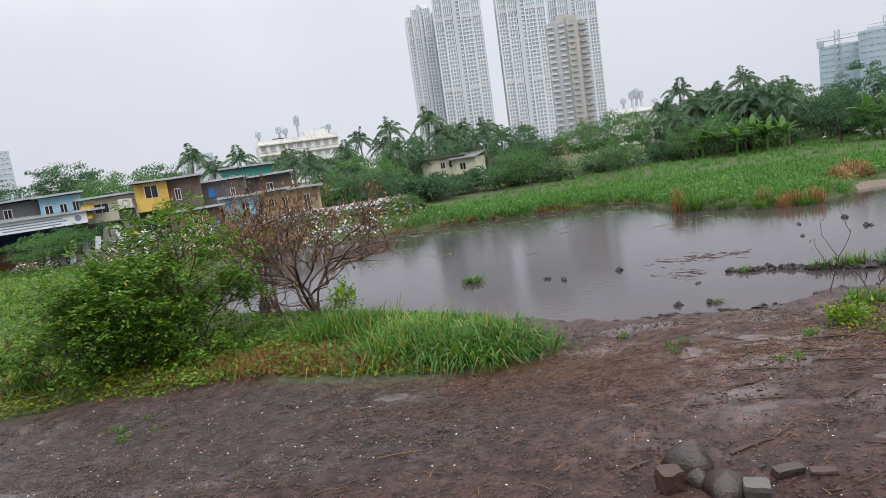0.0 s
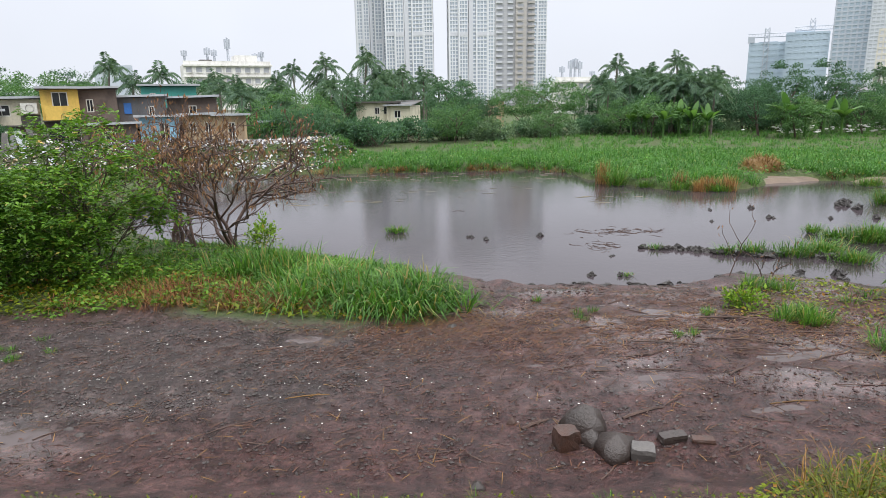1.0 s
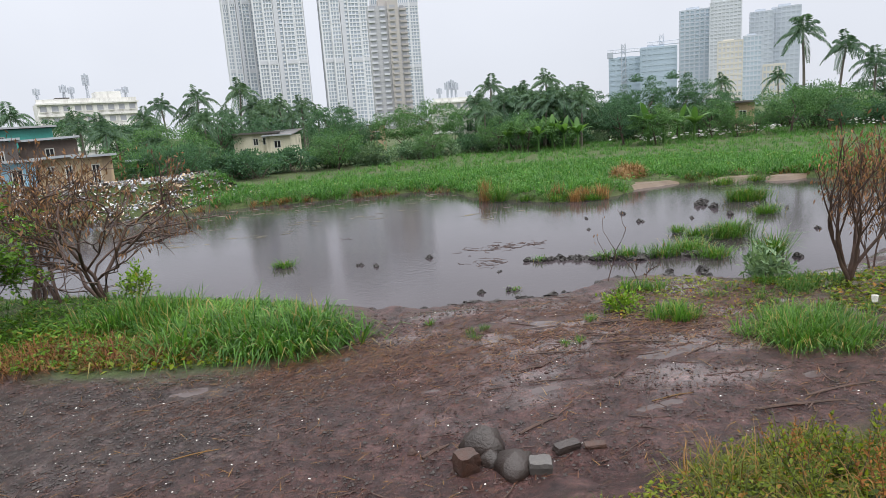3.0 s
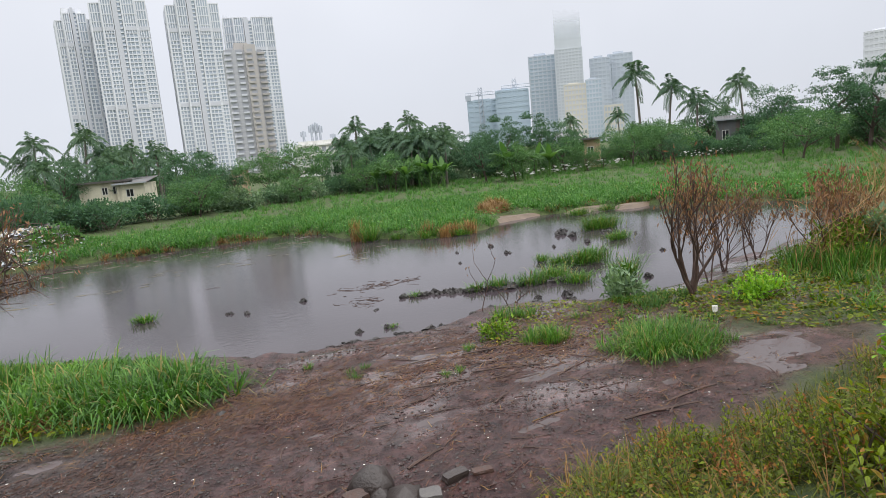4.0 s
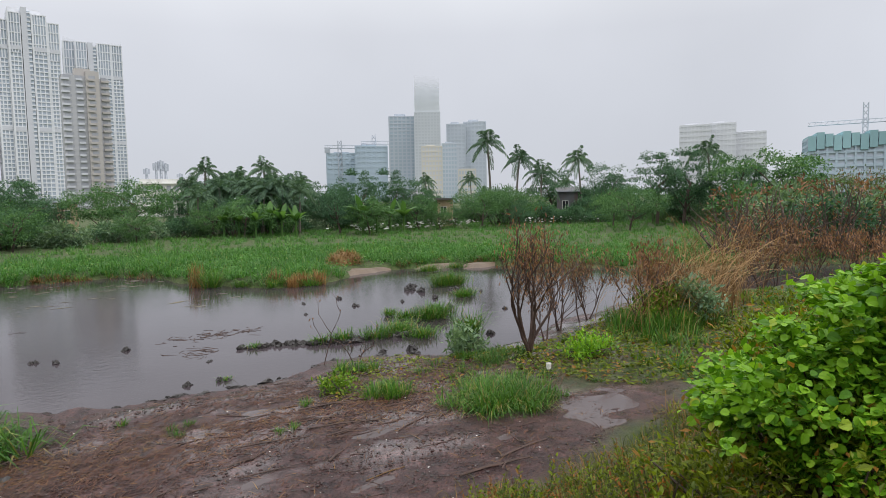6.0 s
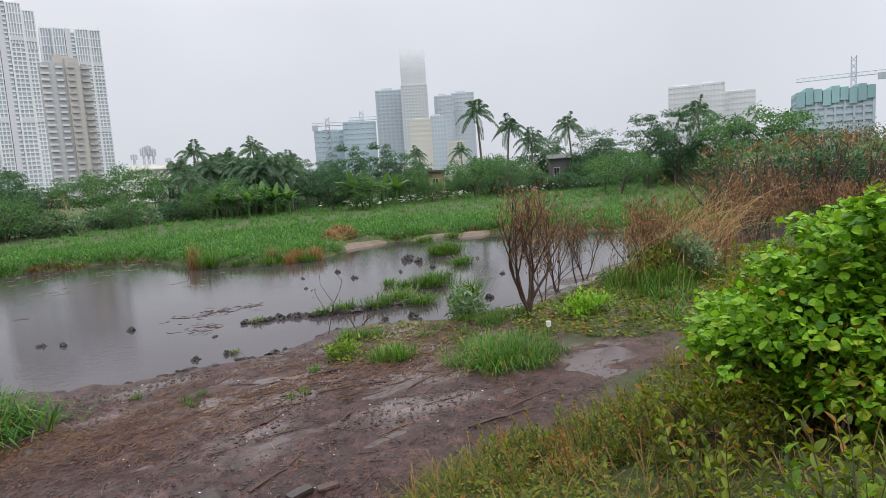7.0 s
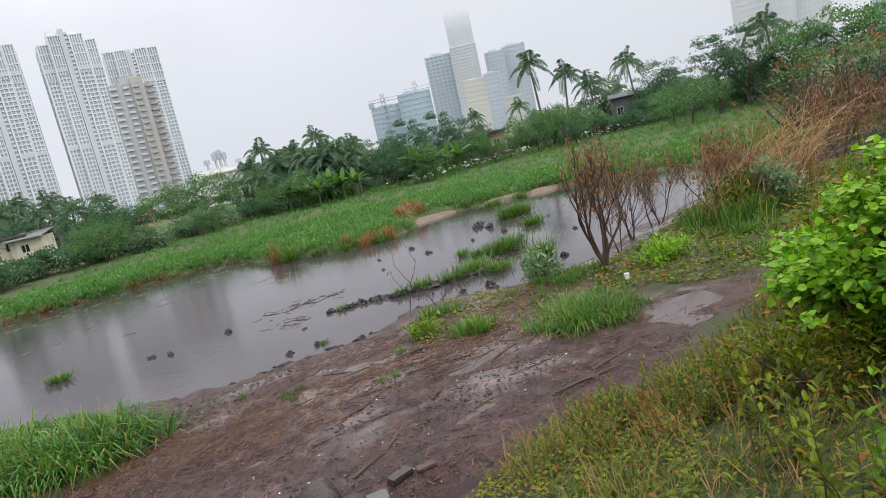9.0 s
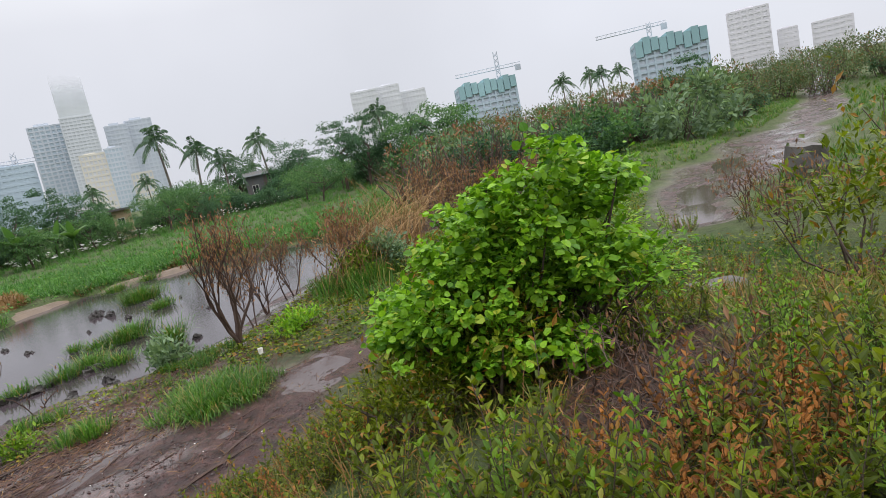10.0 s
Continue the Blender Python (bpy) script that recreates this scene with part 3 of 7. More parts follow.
def make_palm(name, label, height=9.0, lean=(0.6, 0.0), fronds=16, length=3.8, group="palms behind the pond"):
    t = thing(name, (0, 0, -80), label, "palm tree", group)
    k = np.linspace(0, 1, 9)
    pts = np.stack([lean[0] * k ** 2, lean[1] * k ** 2, height * k - 0.1], 1)
    part("trunk", Geo().tube(pts, np.linspace(0.19, 0.11, 9), 7), MAT_PALMBARK, t, smooth=True)
    top, g = pts[-1], Geo()
    for i in range(fronds):
        a, el = i * 2.399 + rng.uniform(-0.2, 0.2), -0.35 + 1.75 * ((i + 0.5) / fronds) ** 0.8 + rng.uniform(-0.15, 0.15)
        L = length * rng.uniform(0.8, 1.1)
        u = np.linspace(0, 1, 10)
        out, up = L * (u * math.cos(el) * (1 - 0.1 * u)), L * (u * math.sin(el) - 0.72 * u ** 2.3 * (0.55 + 0.5 * math.cos(el)))
        rib = top + np.stack([out * math.cos(a), out * math.sin(a), up], 1)
        g.tube(rib, np.linspace(0.03, 0.008, 10), 3)
        m = 24
        s = np.linspace(0.1, 1, m)
        at = np.stack([np.interp(s, u, rib[:, q]) for q in range(3)], 1)
        d = np.gradient(at, axis=0)
        d /= np.linalg.norm(d, axis=1)[:, None]
        side = np.cross(d, [0, 0, 1.0])
        side /= np.linalg.norm(side, axis=1)[:, None]
        ll = length * 0.235 * np.sin(np.clip(s * 2.6 + 0.35, 0, 3.0)) ** 0.6
        for sg in (1, -1):
            ax = side * sg * 0.62 + d * 0.5 + np.array([0, 0, -0.62]) + rng.normal(0, 0.12, (m, 3))
            g.leaves(at, ax, np.cross(ax, d) * sg + 1e-3, ll, 0.13)
    part("crown", g, MAT_PALM, t)
    return t


def make_bush(name, label, mat, height=2.0, width=2.6, clumps=34, per=30, leaf=0.2, group="scrub on the far bank", stems=9):
    t = thing(name, (0, 0, -80), label, "bush", group)
    wood, g = Geo(), Geo()
    for k in range(stems):
        a = rng.uniform(0, 6.28)
        q, rr = limb((rng.normal(0, 0.08 * width), rng.normal(0, 0.08 * width), -0.1), (math.cos(a) * 0.5, math.sin(a) * 0.5, 1), height * rng.uniform(0.6, 0.95), 0.012 * height, 0.004 * height, 0.15, 5)
        wood.tube(q, rr, 4)
    for k in range(clumps):
        u = unit(1)[0]
        rad = rng.uniform(0.3, 1.0) ** 0.5
        c = np.array([u[0] * width / 2 * rad, u[1] * width / 2 * rad, height * (0.48 + 0.46 * u[2] * rad * rng.uniform(0.75, 1.1))])
        c[:2] *= 1.08 - 0.3 * c[2] / height
        n, sz = int(per * rng.uniform(0.6, 1.4)), width * rng.uniform(0.07, 0.15)
        off = unit(n) * (rng.uniform(0.1, 1, n) ** 0.5)[:, None] * sz
        L = leaf * rng.uniform(0.6, 1.25, n)
        g.leaves(c + off, off / sz + [0, 0, 0.2] + rng.normal(0, 0.5, (n, 3)), np.array([0, 0, 1.0]) + rng.normal(0, 0.5, (n, 3)), L, L * 0.5)
    part("woody_frame", wood, MAT_BARK, t)
    part("foliage", g, mat, t)
    return t


def make_banana(name, label, height=3.2):
    t = thing(name, (0, 0, -80), label, "banana plant", "banana plants behind the reeds")
    part("stem", Geo().tube([(0, 0, -0.1), (0.03, 0, height * 0.3), (0.05, 0.02, height * 0.55)], [0.13, 0.1, 0.07], 7), MAT_BANANA, t, smooth=True)
    g = Geo()
    for i in range(9):
        a, el, L = i * 2.4, rng.uniform(0.5, 1.3), height * rng.uniform(0.5, 0.7)
        u = np.linspace(0, 1, 9)
        out, up = L * u * math.cos(el), L * (u * math.sin(el) - 0.5 * u ** 2.2 * math.cos(el))
        rib = np.stack([0.05 + out * math.cos(a), 0.02 + out * math.sin(a), height * 0.52 + up], 1)
        sd = np.array([-math.sin(a), math.cos(a), 0.0])
        w = L * 0.13 * np.sin(np.clip(u * 2.7 + 0.3, 0, math.pi)) ** 0.7
        v = np.concatenate([rib + sd * w[:, None] - [0, 0, 0.04], rib, rib - sd * w[:, None] - [0, 0, 0.04]])
        f = [(r * 9 + k, r * 9 + k + 1, (r + 1) * 9 + k + 1, (r + 1) * 9 + k) for r in range(2) for k in range(8)]
        g.add(v, f)
    part("foliage", g, MAT_BANANA, t, smooth=True)
    return t


def strew(poly, count, edge=0.0):
    """Random plan points inside a polygon."""
    lo, hi = poly.min(0), poly.max(0)
    got = np.zeros((0, 2))
    while len(got) < count:
        q = rng.uniform(lo, hi, (count * 2, 2))
        got = np.concatenate([got, q[inside(q[:, 0], q[:, 1], poly) > edge]])
    return got[:count]


def sward(xy, height, width, lean=0.35, patch=2.5, sink=0.03, sag=0.3, tuft=14, gather=1.0, droop=False):
    """Grass blades standing on the ground at the plan points, taller and shorter in patches."""
    n = len(xy)
    z = ground_z(xy[:, 0], xy[:, 1])
    h = height * rng.uniform(0.55, 1.15, n) * (1 + 0.28 * wobble(xy[:, 0] + 31, xy[:, 1], patch))
    a = rng.uniform(0, 6.28, n)
    if tuft:
        # blades gather in tufts and lean away from each tuft's heart
        m = max(1, n // tuft)
        off = rng.normal(0, 0.07, (n, 2)) * (height / 0.4) * gather
        xy = xy[rng.permutation(n)[:m]][rng.integers(0, m, n)] + off
        z = ground_z(xy[:, 0], xy[:, 1])
        a = np.arctan2(off[:, 1], off[:, 0]) + rng.normal(0, 0.5, n)
    k = lean * rng.uniform(0.2, 1.2, n)
    base = np.column_stack([xy, z - sink])
    if droop:
        th = np.minimum(k, 1.5)
        tip = base + np.column_stack([np.cos(a) * h * np.sin(th), np.sin(a) * h * np.sin(th), h * np.cos(th)])
        return Geo().blades(base, tip, width * rng.uniform(0.7, 1.3, n), 0.15 + 0.55 * th / 1.5)
    tip = base + np.column_stack([np.cos(a) * h * k, np.sin(a) * h * k, h])
    return Geo().blades(base, tip, width * rng.uniform(0.7, 1.3, n), sag * k)

# ---- reed belt and fields ----
BELT = np.array([(-3.5, 30.2), (-2, 29.3), (1.2, 29.1), (4.3, 28.9), (7, 28.7), (8.4, 27), (8.4, 24.6), (9.4, 22.6), (10.2, 21.1), (11.9, 21.0), (13.4, 21.7), (14.8, 23.1), (17.6, 22.3),
                 (20.4, 21.2), (23.6, 15.6), (26, 12.2), (32.5, 9.2), (45, 8), (62, 14), (82, 40), (86, 62), (62, 66), (42, 60), (28, 54), (14, 49), (5, 43), (-2, 36)])
near_belt = np.array([(-3.5, 30.2), (-2, 29.2), (1.2, 29.0), (4.3, 28.8), (7, 28.6), (8.3, 27), (8.3, 24.6), (9.3, 22.6), (10.1, 20.95), (11.9, 20.8), (13.4, 21.55), (14.8, 22.95), (17.6, 22.1),
                      (20.3, 21.1), (23.4, 15.5), (26, 12.1), (32.5, 9.1), (36, 11), (28, 20), (24, 30), (14, 34), (4, 35), (-2, 34)])
reeds = np.concatenate([strew(near_belt, 80000), strew(BELT, 95000)])
# the reeds open where the hay mound stands on its silt
open_at = np.hypot((reeds[:, 0] - 14.7) / 1.7, (reeds[:, 1] - 23.0) / 1.3) < 1 + 0.2 * rng.normal(0, 1, len(reeds))
solid("reed_belt", sward(reeds[~open_at], 0.40, 0.024, 1.4, 2.2, tuft=20, gather=1.25, droop=True), MAT_REED,
      "dense bright green reeds along the far shore", "reeds", kind="stuff")
shore_x = rng.uniform(-3.0, 8.0, 1500)
shore_line = np.column_stack([shore_x, np.interp(shore_x, [-3, 1.2, 4.3, 6.9, 8.2], [29.2, 29.0, 28.8, 28.6, 26.8]) + rng.normal(0, 0.09, 1500)])
shore_line = shore_line[wobble(shore_line[:, 0], shore_line[:, 1], 2.0) > -0.1]
solid("reed_straw", sward(np.concatenate([shore_line] + [np.array([(rng.normal(x, s), rng.normal(y, 0.15)) for _ in range(n)]) for x, y, s, n in ((5.3, 28.6, 0.3, 240), (4.6, 28.7, 0.25, 90), (16.9, 22.4, 0.5, 120), (20.2, 21.0, 0.5, 160), (18.6, 22.0, 0.5, 120))]),
                          0.26, 0.022, 1.5, 2.0, droop=True), MAT_STRAW, "trampled yellow-brown straw at the water's edge", "dead grass", kind="stuff")
FIELD = np.array([(-40, 36), (-26, 35), (-22, 32.5), (-12, 29.6), (-9.3, 28.2), (-9.6, 23), (-7.6, 17.6), (-6.2, 14.5), (-6.2, 10.2), (-8, 8.4), (-16, 8), (-34, 18)])
solid("field_grass", sward(strew(FIELD, 70000), 0.22, 0.026, 1.2, 2.5), MAT_GRASS, "low wet green grass on the left field", "grass", kind="stuff")
EAST = np.array([(9, 4.5), (10.5, 7.8), (15, 8.6), (25, 7.4), (32, 6.6), (48, 6), (70, 3), (92, -10), (60, -7.2), (36, -2.6), (30, -0.6), (24, 1.4), (18, 2.0), (11, 2.2)])
SOUTH = np.array([(13, -0.9), (18.6, -1.2), (22.6, -3), (29, -4.8), (48, -8.6), (78, -12.6), (78, -34), (13, -12)])
solid("track_grass", sward(strew(SOUTH, 26000), 0.3, 0.02, 0.9, 2.0), MAT_GRASS, "rough grass on the far side of the track", "grass", kind="stuff")
solid("verge_grass", sward(strew(EAST, 60000), 0.2, 0.018, 1.3, 2.0), MAT_GRASS, "weedy green verge beside the muddy track", "grass", kind="stuff")

# ---- trees of the far bank ----
tree_a = make_tree("broadleaf_tree", "dense dark green broadleaf tree behind the reeds", MAT_LEAF, 8, 7, 0.2, 66, 74, 0.25)
tree_b = make_tree("broadleaf_tree", "wide spreading green tree behind the reeds", MAT_LEAF_MID, 6, 9, 0.32, 60, 80, 0.24, 1.0)
tree_c = make_tree("broadleaf_tree", "tall ragged green tree behind the reeds", MAT_LEAF, 10, 7, 0.22, 70, 74, 0.28)
tree_d = make_tree("broadleaf_tree", "fresh light green tree on the far bank", MAT_LEAF_MID, 5, 6, 0.15, 60, 64, 0.21)
palm_a = make_palm("coconut_palm", "tall coconut palm above the far trees", 9, (0.5, 0.2))
palm_b = make_palm("coconut_palm", "leaning coconut palm with an open crown", 10, (-1.6, 0.3), 15, 3.7)
palm_c = make_palm("coconut_palm", "bushy coconut palm among dark trees", 7, (0.2, -0.2), 16, 3.7)
bush_a = make_bush("scrub_bush", "dark green scrub bush on the far bank", MAT_LEAF, 2.2, 3.2, 34, 44, 0.2)
bush_b = make_bush("scrub_bush", "pale grey-green scrub bush on the far bank", MAT_LEAF_PALE, 1.8, 3.4, 36, 40, 0.24)
bush_c = make_bush("scrub_bush", "mid-green scrub bush on the far bank", MAT_LEAF_MID, 2.0, 2.8, 32, 44, 0.2)
bush_d = make_bush("dry_bush", "rust-brown dried bush by the track", MAT_DRYLEAF, 2.4, 2.2, 24, 9, 0.14, stems=34)
thicket = make_bush("thicket", "tangled dark green thicket below the trees", MAT_LEAF, 5.0, 7.0, 62, 76, 0.26, stems=14)
dull_thicket = make_bush("thicket", "dull olive scrub thicket beside the track", MAT_SCRUB, 5.0, 7.0, 60, 60, 0.26, stems=16)
banana = make_banana("banana_plant", "banana plant with broad torn leaves")
PROTO = {"a": (tree_a, 8.0), "b": (tree_b, 6.0), "c": (tree_c, 10.0), "d": (tree_d, 5.0), "p": (palm_a, 10.6), "q": (palm_b, 11.6), "r": (palm_c, 8.8),
         "s": (bush_a, 2.2), "t": (bush_b, 1.8), "u": (bush_c, 2.0), "v": (bush_d, 2.4), "n": (banana, 3.4), "w": (thicket, 5.0), "y": (dull_thicket, 5.0)}


def plant(kind, az, el, d, tall=1.0):
    """A plant whose top stands at that elevation when seen from the bank."""
    ob, h = PROTO[kind]
    x, y = spot(az, d)
    z = gz(x, y)
    s = (rise(d, el) - z) / h / tall
    put(ob, x, y, z - 0.05, rng.uniform(0, 360) if kind != "q" else 40, s, 0, tall)


for row in ("p -21.4 3.75 62|p -17.3 3.2 60|r -19.6 2.7 60|p -6.9 3.4 74|p -4.4 3.9 76|p -1.2 4.3 74|p 2.4 2.9 72|r 5.2 2.0 58|r 0.6 2.6 70|p -8.6 2.5 72|p -11.6 2.2 70|r -13.0 2.0 62|"
            "p 20.3 3.4 72|r 22.8 2.7 66|p 25.2 3.5 74|r 27.4 2.2 68|q 45.0 5.7 78|p 47.2 4.2 74|r 49.4 3.1 72|p 52.9 4.0 74|p 63.4 4.4 64|r 24.2 1.8 60|r 19.0 2.3 66|"
            "p 79.2 3.4 120|p 81.3 3.4 122|p 82.6 3.3 118|p 84.0 3.2 121|"
            "a -31.6 3.7 110|a -30.2 4.0 112|a -29.0 3.2 108|b -27.2 2.6 92|a -36.0 3.5 80|a -34.2 2.6 76|a -23.6 3.1 74|b -25.0 2.6 70|a -15.4 2.4 66|a -9.8 1.7 62|d -10.2 0.35 44|b -7.2 1.4 58|a -3.3 2.4 62|d -5.4 0.9 50|"
            "a 0.9 1.6 64|a 6.3 2.15 56|c 7.6 1.9 60|a 9.4 0.7 62|b 14.6 1.95 58|b 12.4 1.3 60|d 15.0 -0.4 48|a 19.6 1.5 62|a 21.6 1.7 58|d 23.4 0.6 50|a 25.6 1.5 58|a 28.6 1.9 62|a 30.4 1.6 60|"
            "c 33.0 2.9 58|c 35.8 2.9 60|a 37.6 2.0 58|a 31.6 1.3 52|d 34.2 0.4 50|d 38.6 0.4 56|a 39.6 0.9 72|d 40.5 -0.75 56|d 41.7 -0.6 57|b 44.2 1.0 58|b 46.8 0.95 60|a 47.6 -0.1 56|a 50.6 2.6 78|a 54.8 3.0 72|c 56.2 1.6 74|"
            "c 59.2 3.9 60|c 61.3 4.1 62|a 65.0 3.4 62|b 67.3 3.6 60|a 69.5 3.1 64|b 57.0 0.9 52|d 55.6 0.6 58|y 71.6 1.65 66|y 73.8 1.45 70|y 76.2 1.45 72|y 78.0 1.65 80|y 80.6 1.85 84|y 83.2 1.95 88|"
            "y 86.4 1.85 70|y 88.6 1.65 47|c 89.4 3.0 46|y 90.6 1.75 45|y 92.2 1.05 48|y 94.6 1.35 90|y 97.2 1.45 86|y 99.8 1.65 80|y 102.5 1.75 76|y 105 1.65 70|y 108 1.95 66|y 91 1.45 80|y 88 1.45 85|y 96 1.05 70|y 98.5 1.25 66").split("|"):
    k, az, el, d = row.split()
    plant(k, float(az), float(el), float(d))
for k in range(34):
    az = rng.uniform(-14, 4.5) if k % 3 else rng.uniform(18.5, 30)
    plant("rpr"[k % 3], az, rng.uniform(1.0, 2.9), rng.uniform(66, 80))
for k in range(40):
    az = rng.uniform(-13, 3.5) if k % 2 else rng.uniform(18.8, 29)
    if not -2.6 < az < 4.0:
        plant("r", az, rng.uniform(0.0, 2.3), rng.uniform(54, 62), 0.85)
# a continuous hedge of scrub and saplings fills the foot of the trees
for k in range(120):
    az = -9.5 + k * 0.68 + rng.uniform(-0.4, 0.4)
    d = np.interp(az, [-10, -3, 3, 12, 30, 40, 58, 72], [41, 42, 44, 50, 56, 66, 66, 62]) * rng.uniform(0.96, 1.08)
    kind = "ssuwwtd"[int(rng.integers(0, 7))]
    if 9 < az < 20 and rng.random() < 0.6:
        kind = "t"
    if rng.random() < 0.22:
        continue
    el = rng.uniform(-1.9, -0.6) if kind in "stu" else rng.uniform(-1.0, 0.7)
    if -3.2 < az < 4.4 or 17.2 < az < 19.6 or 39.6 < az < 42.2 or 50.2 < az < 53:
        kind, el = "s", min(el, -1.15)
    plant(kind, az, el + (0.4 if az > 30 else 0), d, rng.uniform(0.8, 1.1))
for k in range(46):
    az = rng.uniform(-11, 70)
    plant("wrwp"[k % 4], az, rng.uniform(0.4, 1.3) + (1.2 if k % 4 == 3 else 0), rng.uniform(74, 92))
for az, el, d in ((23.0, 0.2, 50), (24.4, 0.1, 49), (25.6, 0.4, 51), (26.6, 0.2, 50), (27.8, 0.0, 50), (33.6, 0.9, 50), (36.0, 0.5, 53), (37.2, 0.3, 53), (34.8, 0.4, 52), (21.8, 0.0, 50)):
    plant("n", az, el - 0.35, d)
for k in range(60):
    az = rng.uniform(66, 104)
    d = rng.uniform(34, 80)
    x, y = spot(az, d)
    if inside(np.array([x]), np.array([y]), TRACK)[0] > -2.5 or y < -3 and d < 50:
        continue
    plant("svtsus"[k % 6], az, rng.uniform(-0.9, 1.1), d)
for az, el, d in ((66.5, 1.0, 33), (69.2, 1.4, 32), (72.0, 1.2, 33), (75.0, 1.2, 35), (77.0, 1.0, 38), (84.5, 1.6, 44), (86.0, 1.9, 43), (87.5, 1.6, 45), (64.8, 0.9, 31), (79, 1.2, 40), (80.6, 1.3, 42), (82.2, 1.5, 41), (83.4, 1.3, 46), (89, 1.3, 44), (91.5, 1.0, 50), (93, 1.2, 52), (70.6, 1.7, 40), (73.4, 1.6, 42)):
    plant("v", az, el, d)

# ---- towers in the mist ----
# haze is mixed into the tower colours: glass lightened, walls closer in tone
MAT_WHITE = distant("hazed_white_tower", (0.68, 0.69, 0.72))
MAT_WHITE_FOG = distant("hazed_white_tower_in_cloud", (0.60, 0.62, 0.66), fade=(104.0, 124.0))
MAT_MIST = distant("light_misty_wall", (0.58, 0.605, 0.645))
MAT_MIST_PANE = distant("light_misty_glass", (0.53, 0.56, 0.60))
MAT_PANE = distant("hazed_tower_glass", (0.385, 0.435, 0.50), 0.14)
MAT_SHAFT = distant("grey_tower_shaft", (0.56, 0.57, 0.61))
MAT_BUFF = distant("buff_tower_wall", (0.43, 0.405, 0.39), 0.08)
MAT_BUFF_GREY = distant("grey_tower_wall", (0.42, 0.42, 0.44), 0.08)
MAT_DARKPANE = distant("hazed_tower_window", (0.33, 0.34, 0.37), 0.15)
# far blocks and netting: mist is put into these paled, blue-grey base colours
MAT_HAZE_BLUE = distant("hazed_blue_tower", (0.41, 0.49, 0.56))
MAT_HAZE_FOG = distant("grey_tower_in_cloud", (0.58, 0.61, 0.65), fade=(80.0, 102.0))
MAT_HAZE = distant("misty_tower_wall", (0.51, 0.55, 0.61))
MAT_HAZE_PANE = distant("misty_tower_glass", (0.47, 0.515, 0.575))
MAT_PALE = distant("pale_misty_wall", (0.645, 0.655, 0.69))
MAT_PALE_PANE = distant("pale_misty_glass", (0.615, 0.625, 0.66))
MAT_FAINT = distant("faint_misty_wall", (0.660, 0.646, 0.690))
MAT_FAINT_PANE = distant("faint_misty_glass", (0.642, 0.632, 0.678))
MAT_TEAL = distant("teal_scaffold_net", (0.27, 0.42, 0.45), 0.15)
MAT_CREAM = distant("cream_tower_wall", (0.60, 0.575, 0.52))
MAT_STEEL = distant("crane_steel", (0.42, 0.45, 0.5))


def lattice(w, d, z0, z1, cols, floors, fin, slab, proud=0.5):
    """Floor slabs and upright fins that stand proud of a glazed core on all four sides."""
    g = Geo()
    zs = np.linspace(z0, z1, floors + 1)
    g.boxes([(-w / 2 - proud, -d / 2 - proud, z - slab / 2) for z in zs], [(w / 2 + proud, d / 2 + proud, z + slab / 2) for z in zs])
    for n, a, along in ((cols, w, 0), (max(2, int(cols * d / w)), d, 1)):
        for c in np.linspace(-a / 2, a / 2, n + 1):
            for s in (-1, 1):
                lo, hi = [c - fin / 2, c + fin / 2], sorted((s * (d if along == 0 else w) / 2, s * ((d if along == 0 else w) / 2 + proud + 0.06)))
                if along == 0:
                    g.box(lo[0], hi[0], z0, lo[1], hi[1], z1 + 0.3)
                else:
                    g.box(hi[0], lo[0], z0, hi[1], lo[1], z1 + 0.3)
    return g


def cloud_head(parent, w, dep, z0, z1, mat):
    """The plain head of a tower; its material thins with height to imitate cloud."""
    part("head_in_cloud", Geo().box(-w / 2, -dep / 2, z0, w / 2, dep / 2, z1), mat, parent)


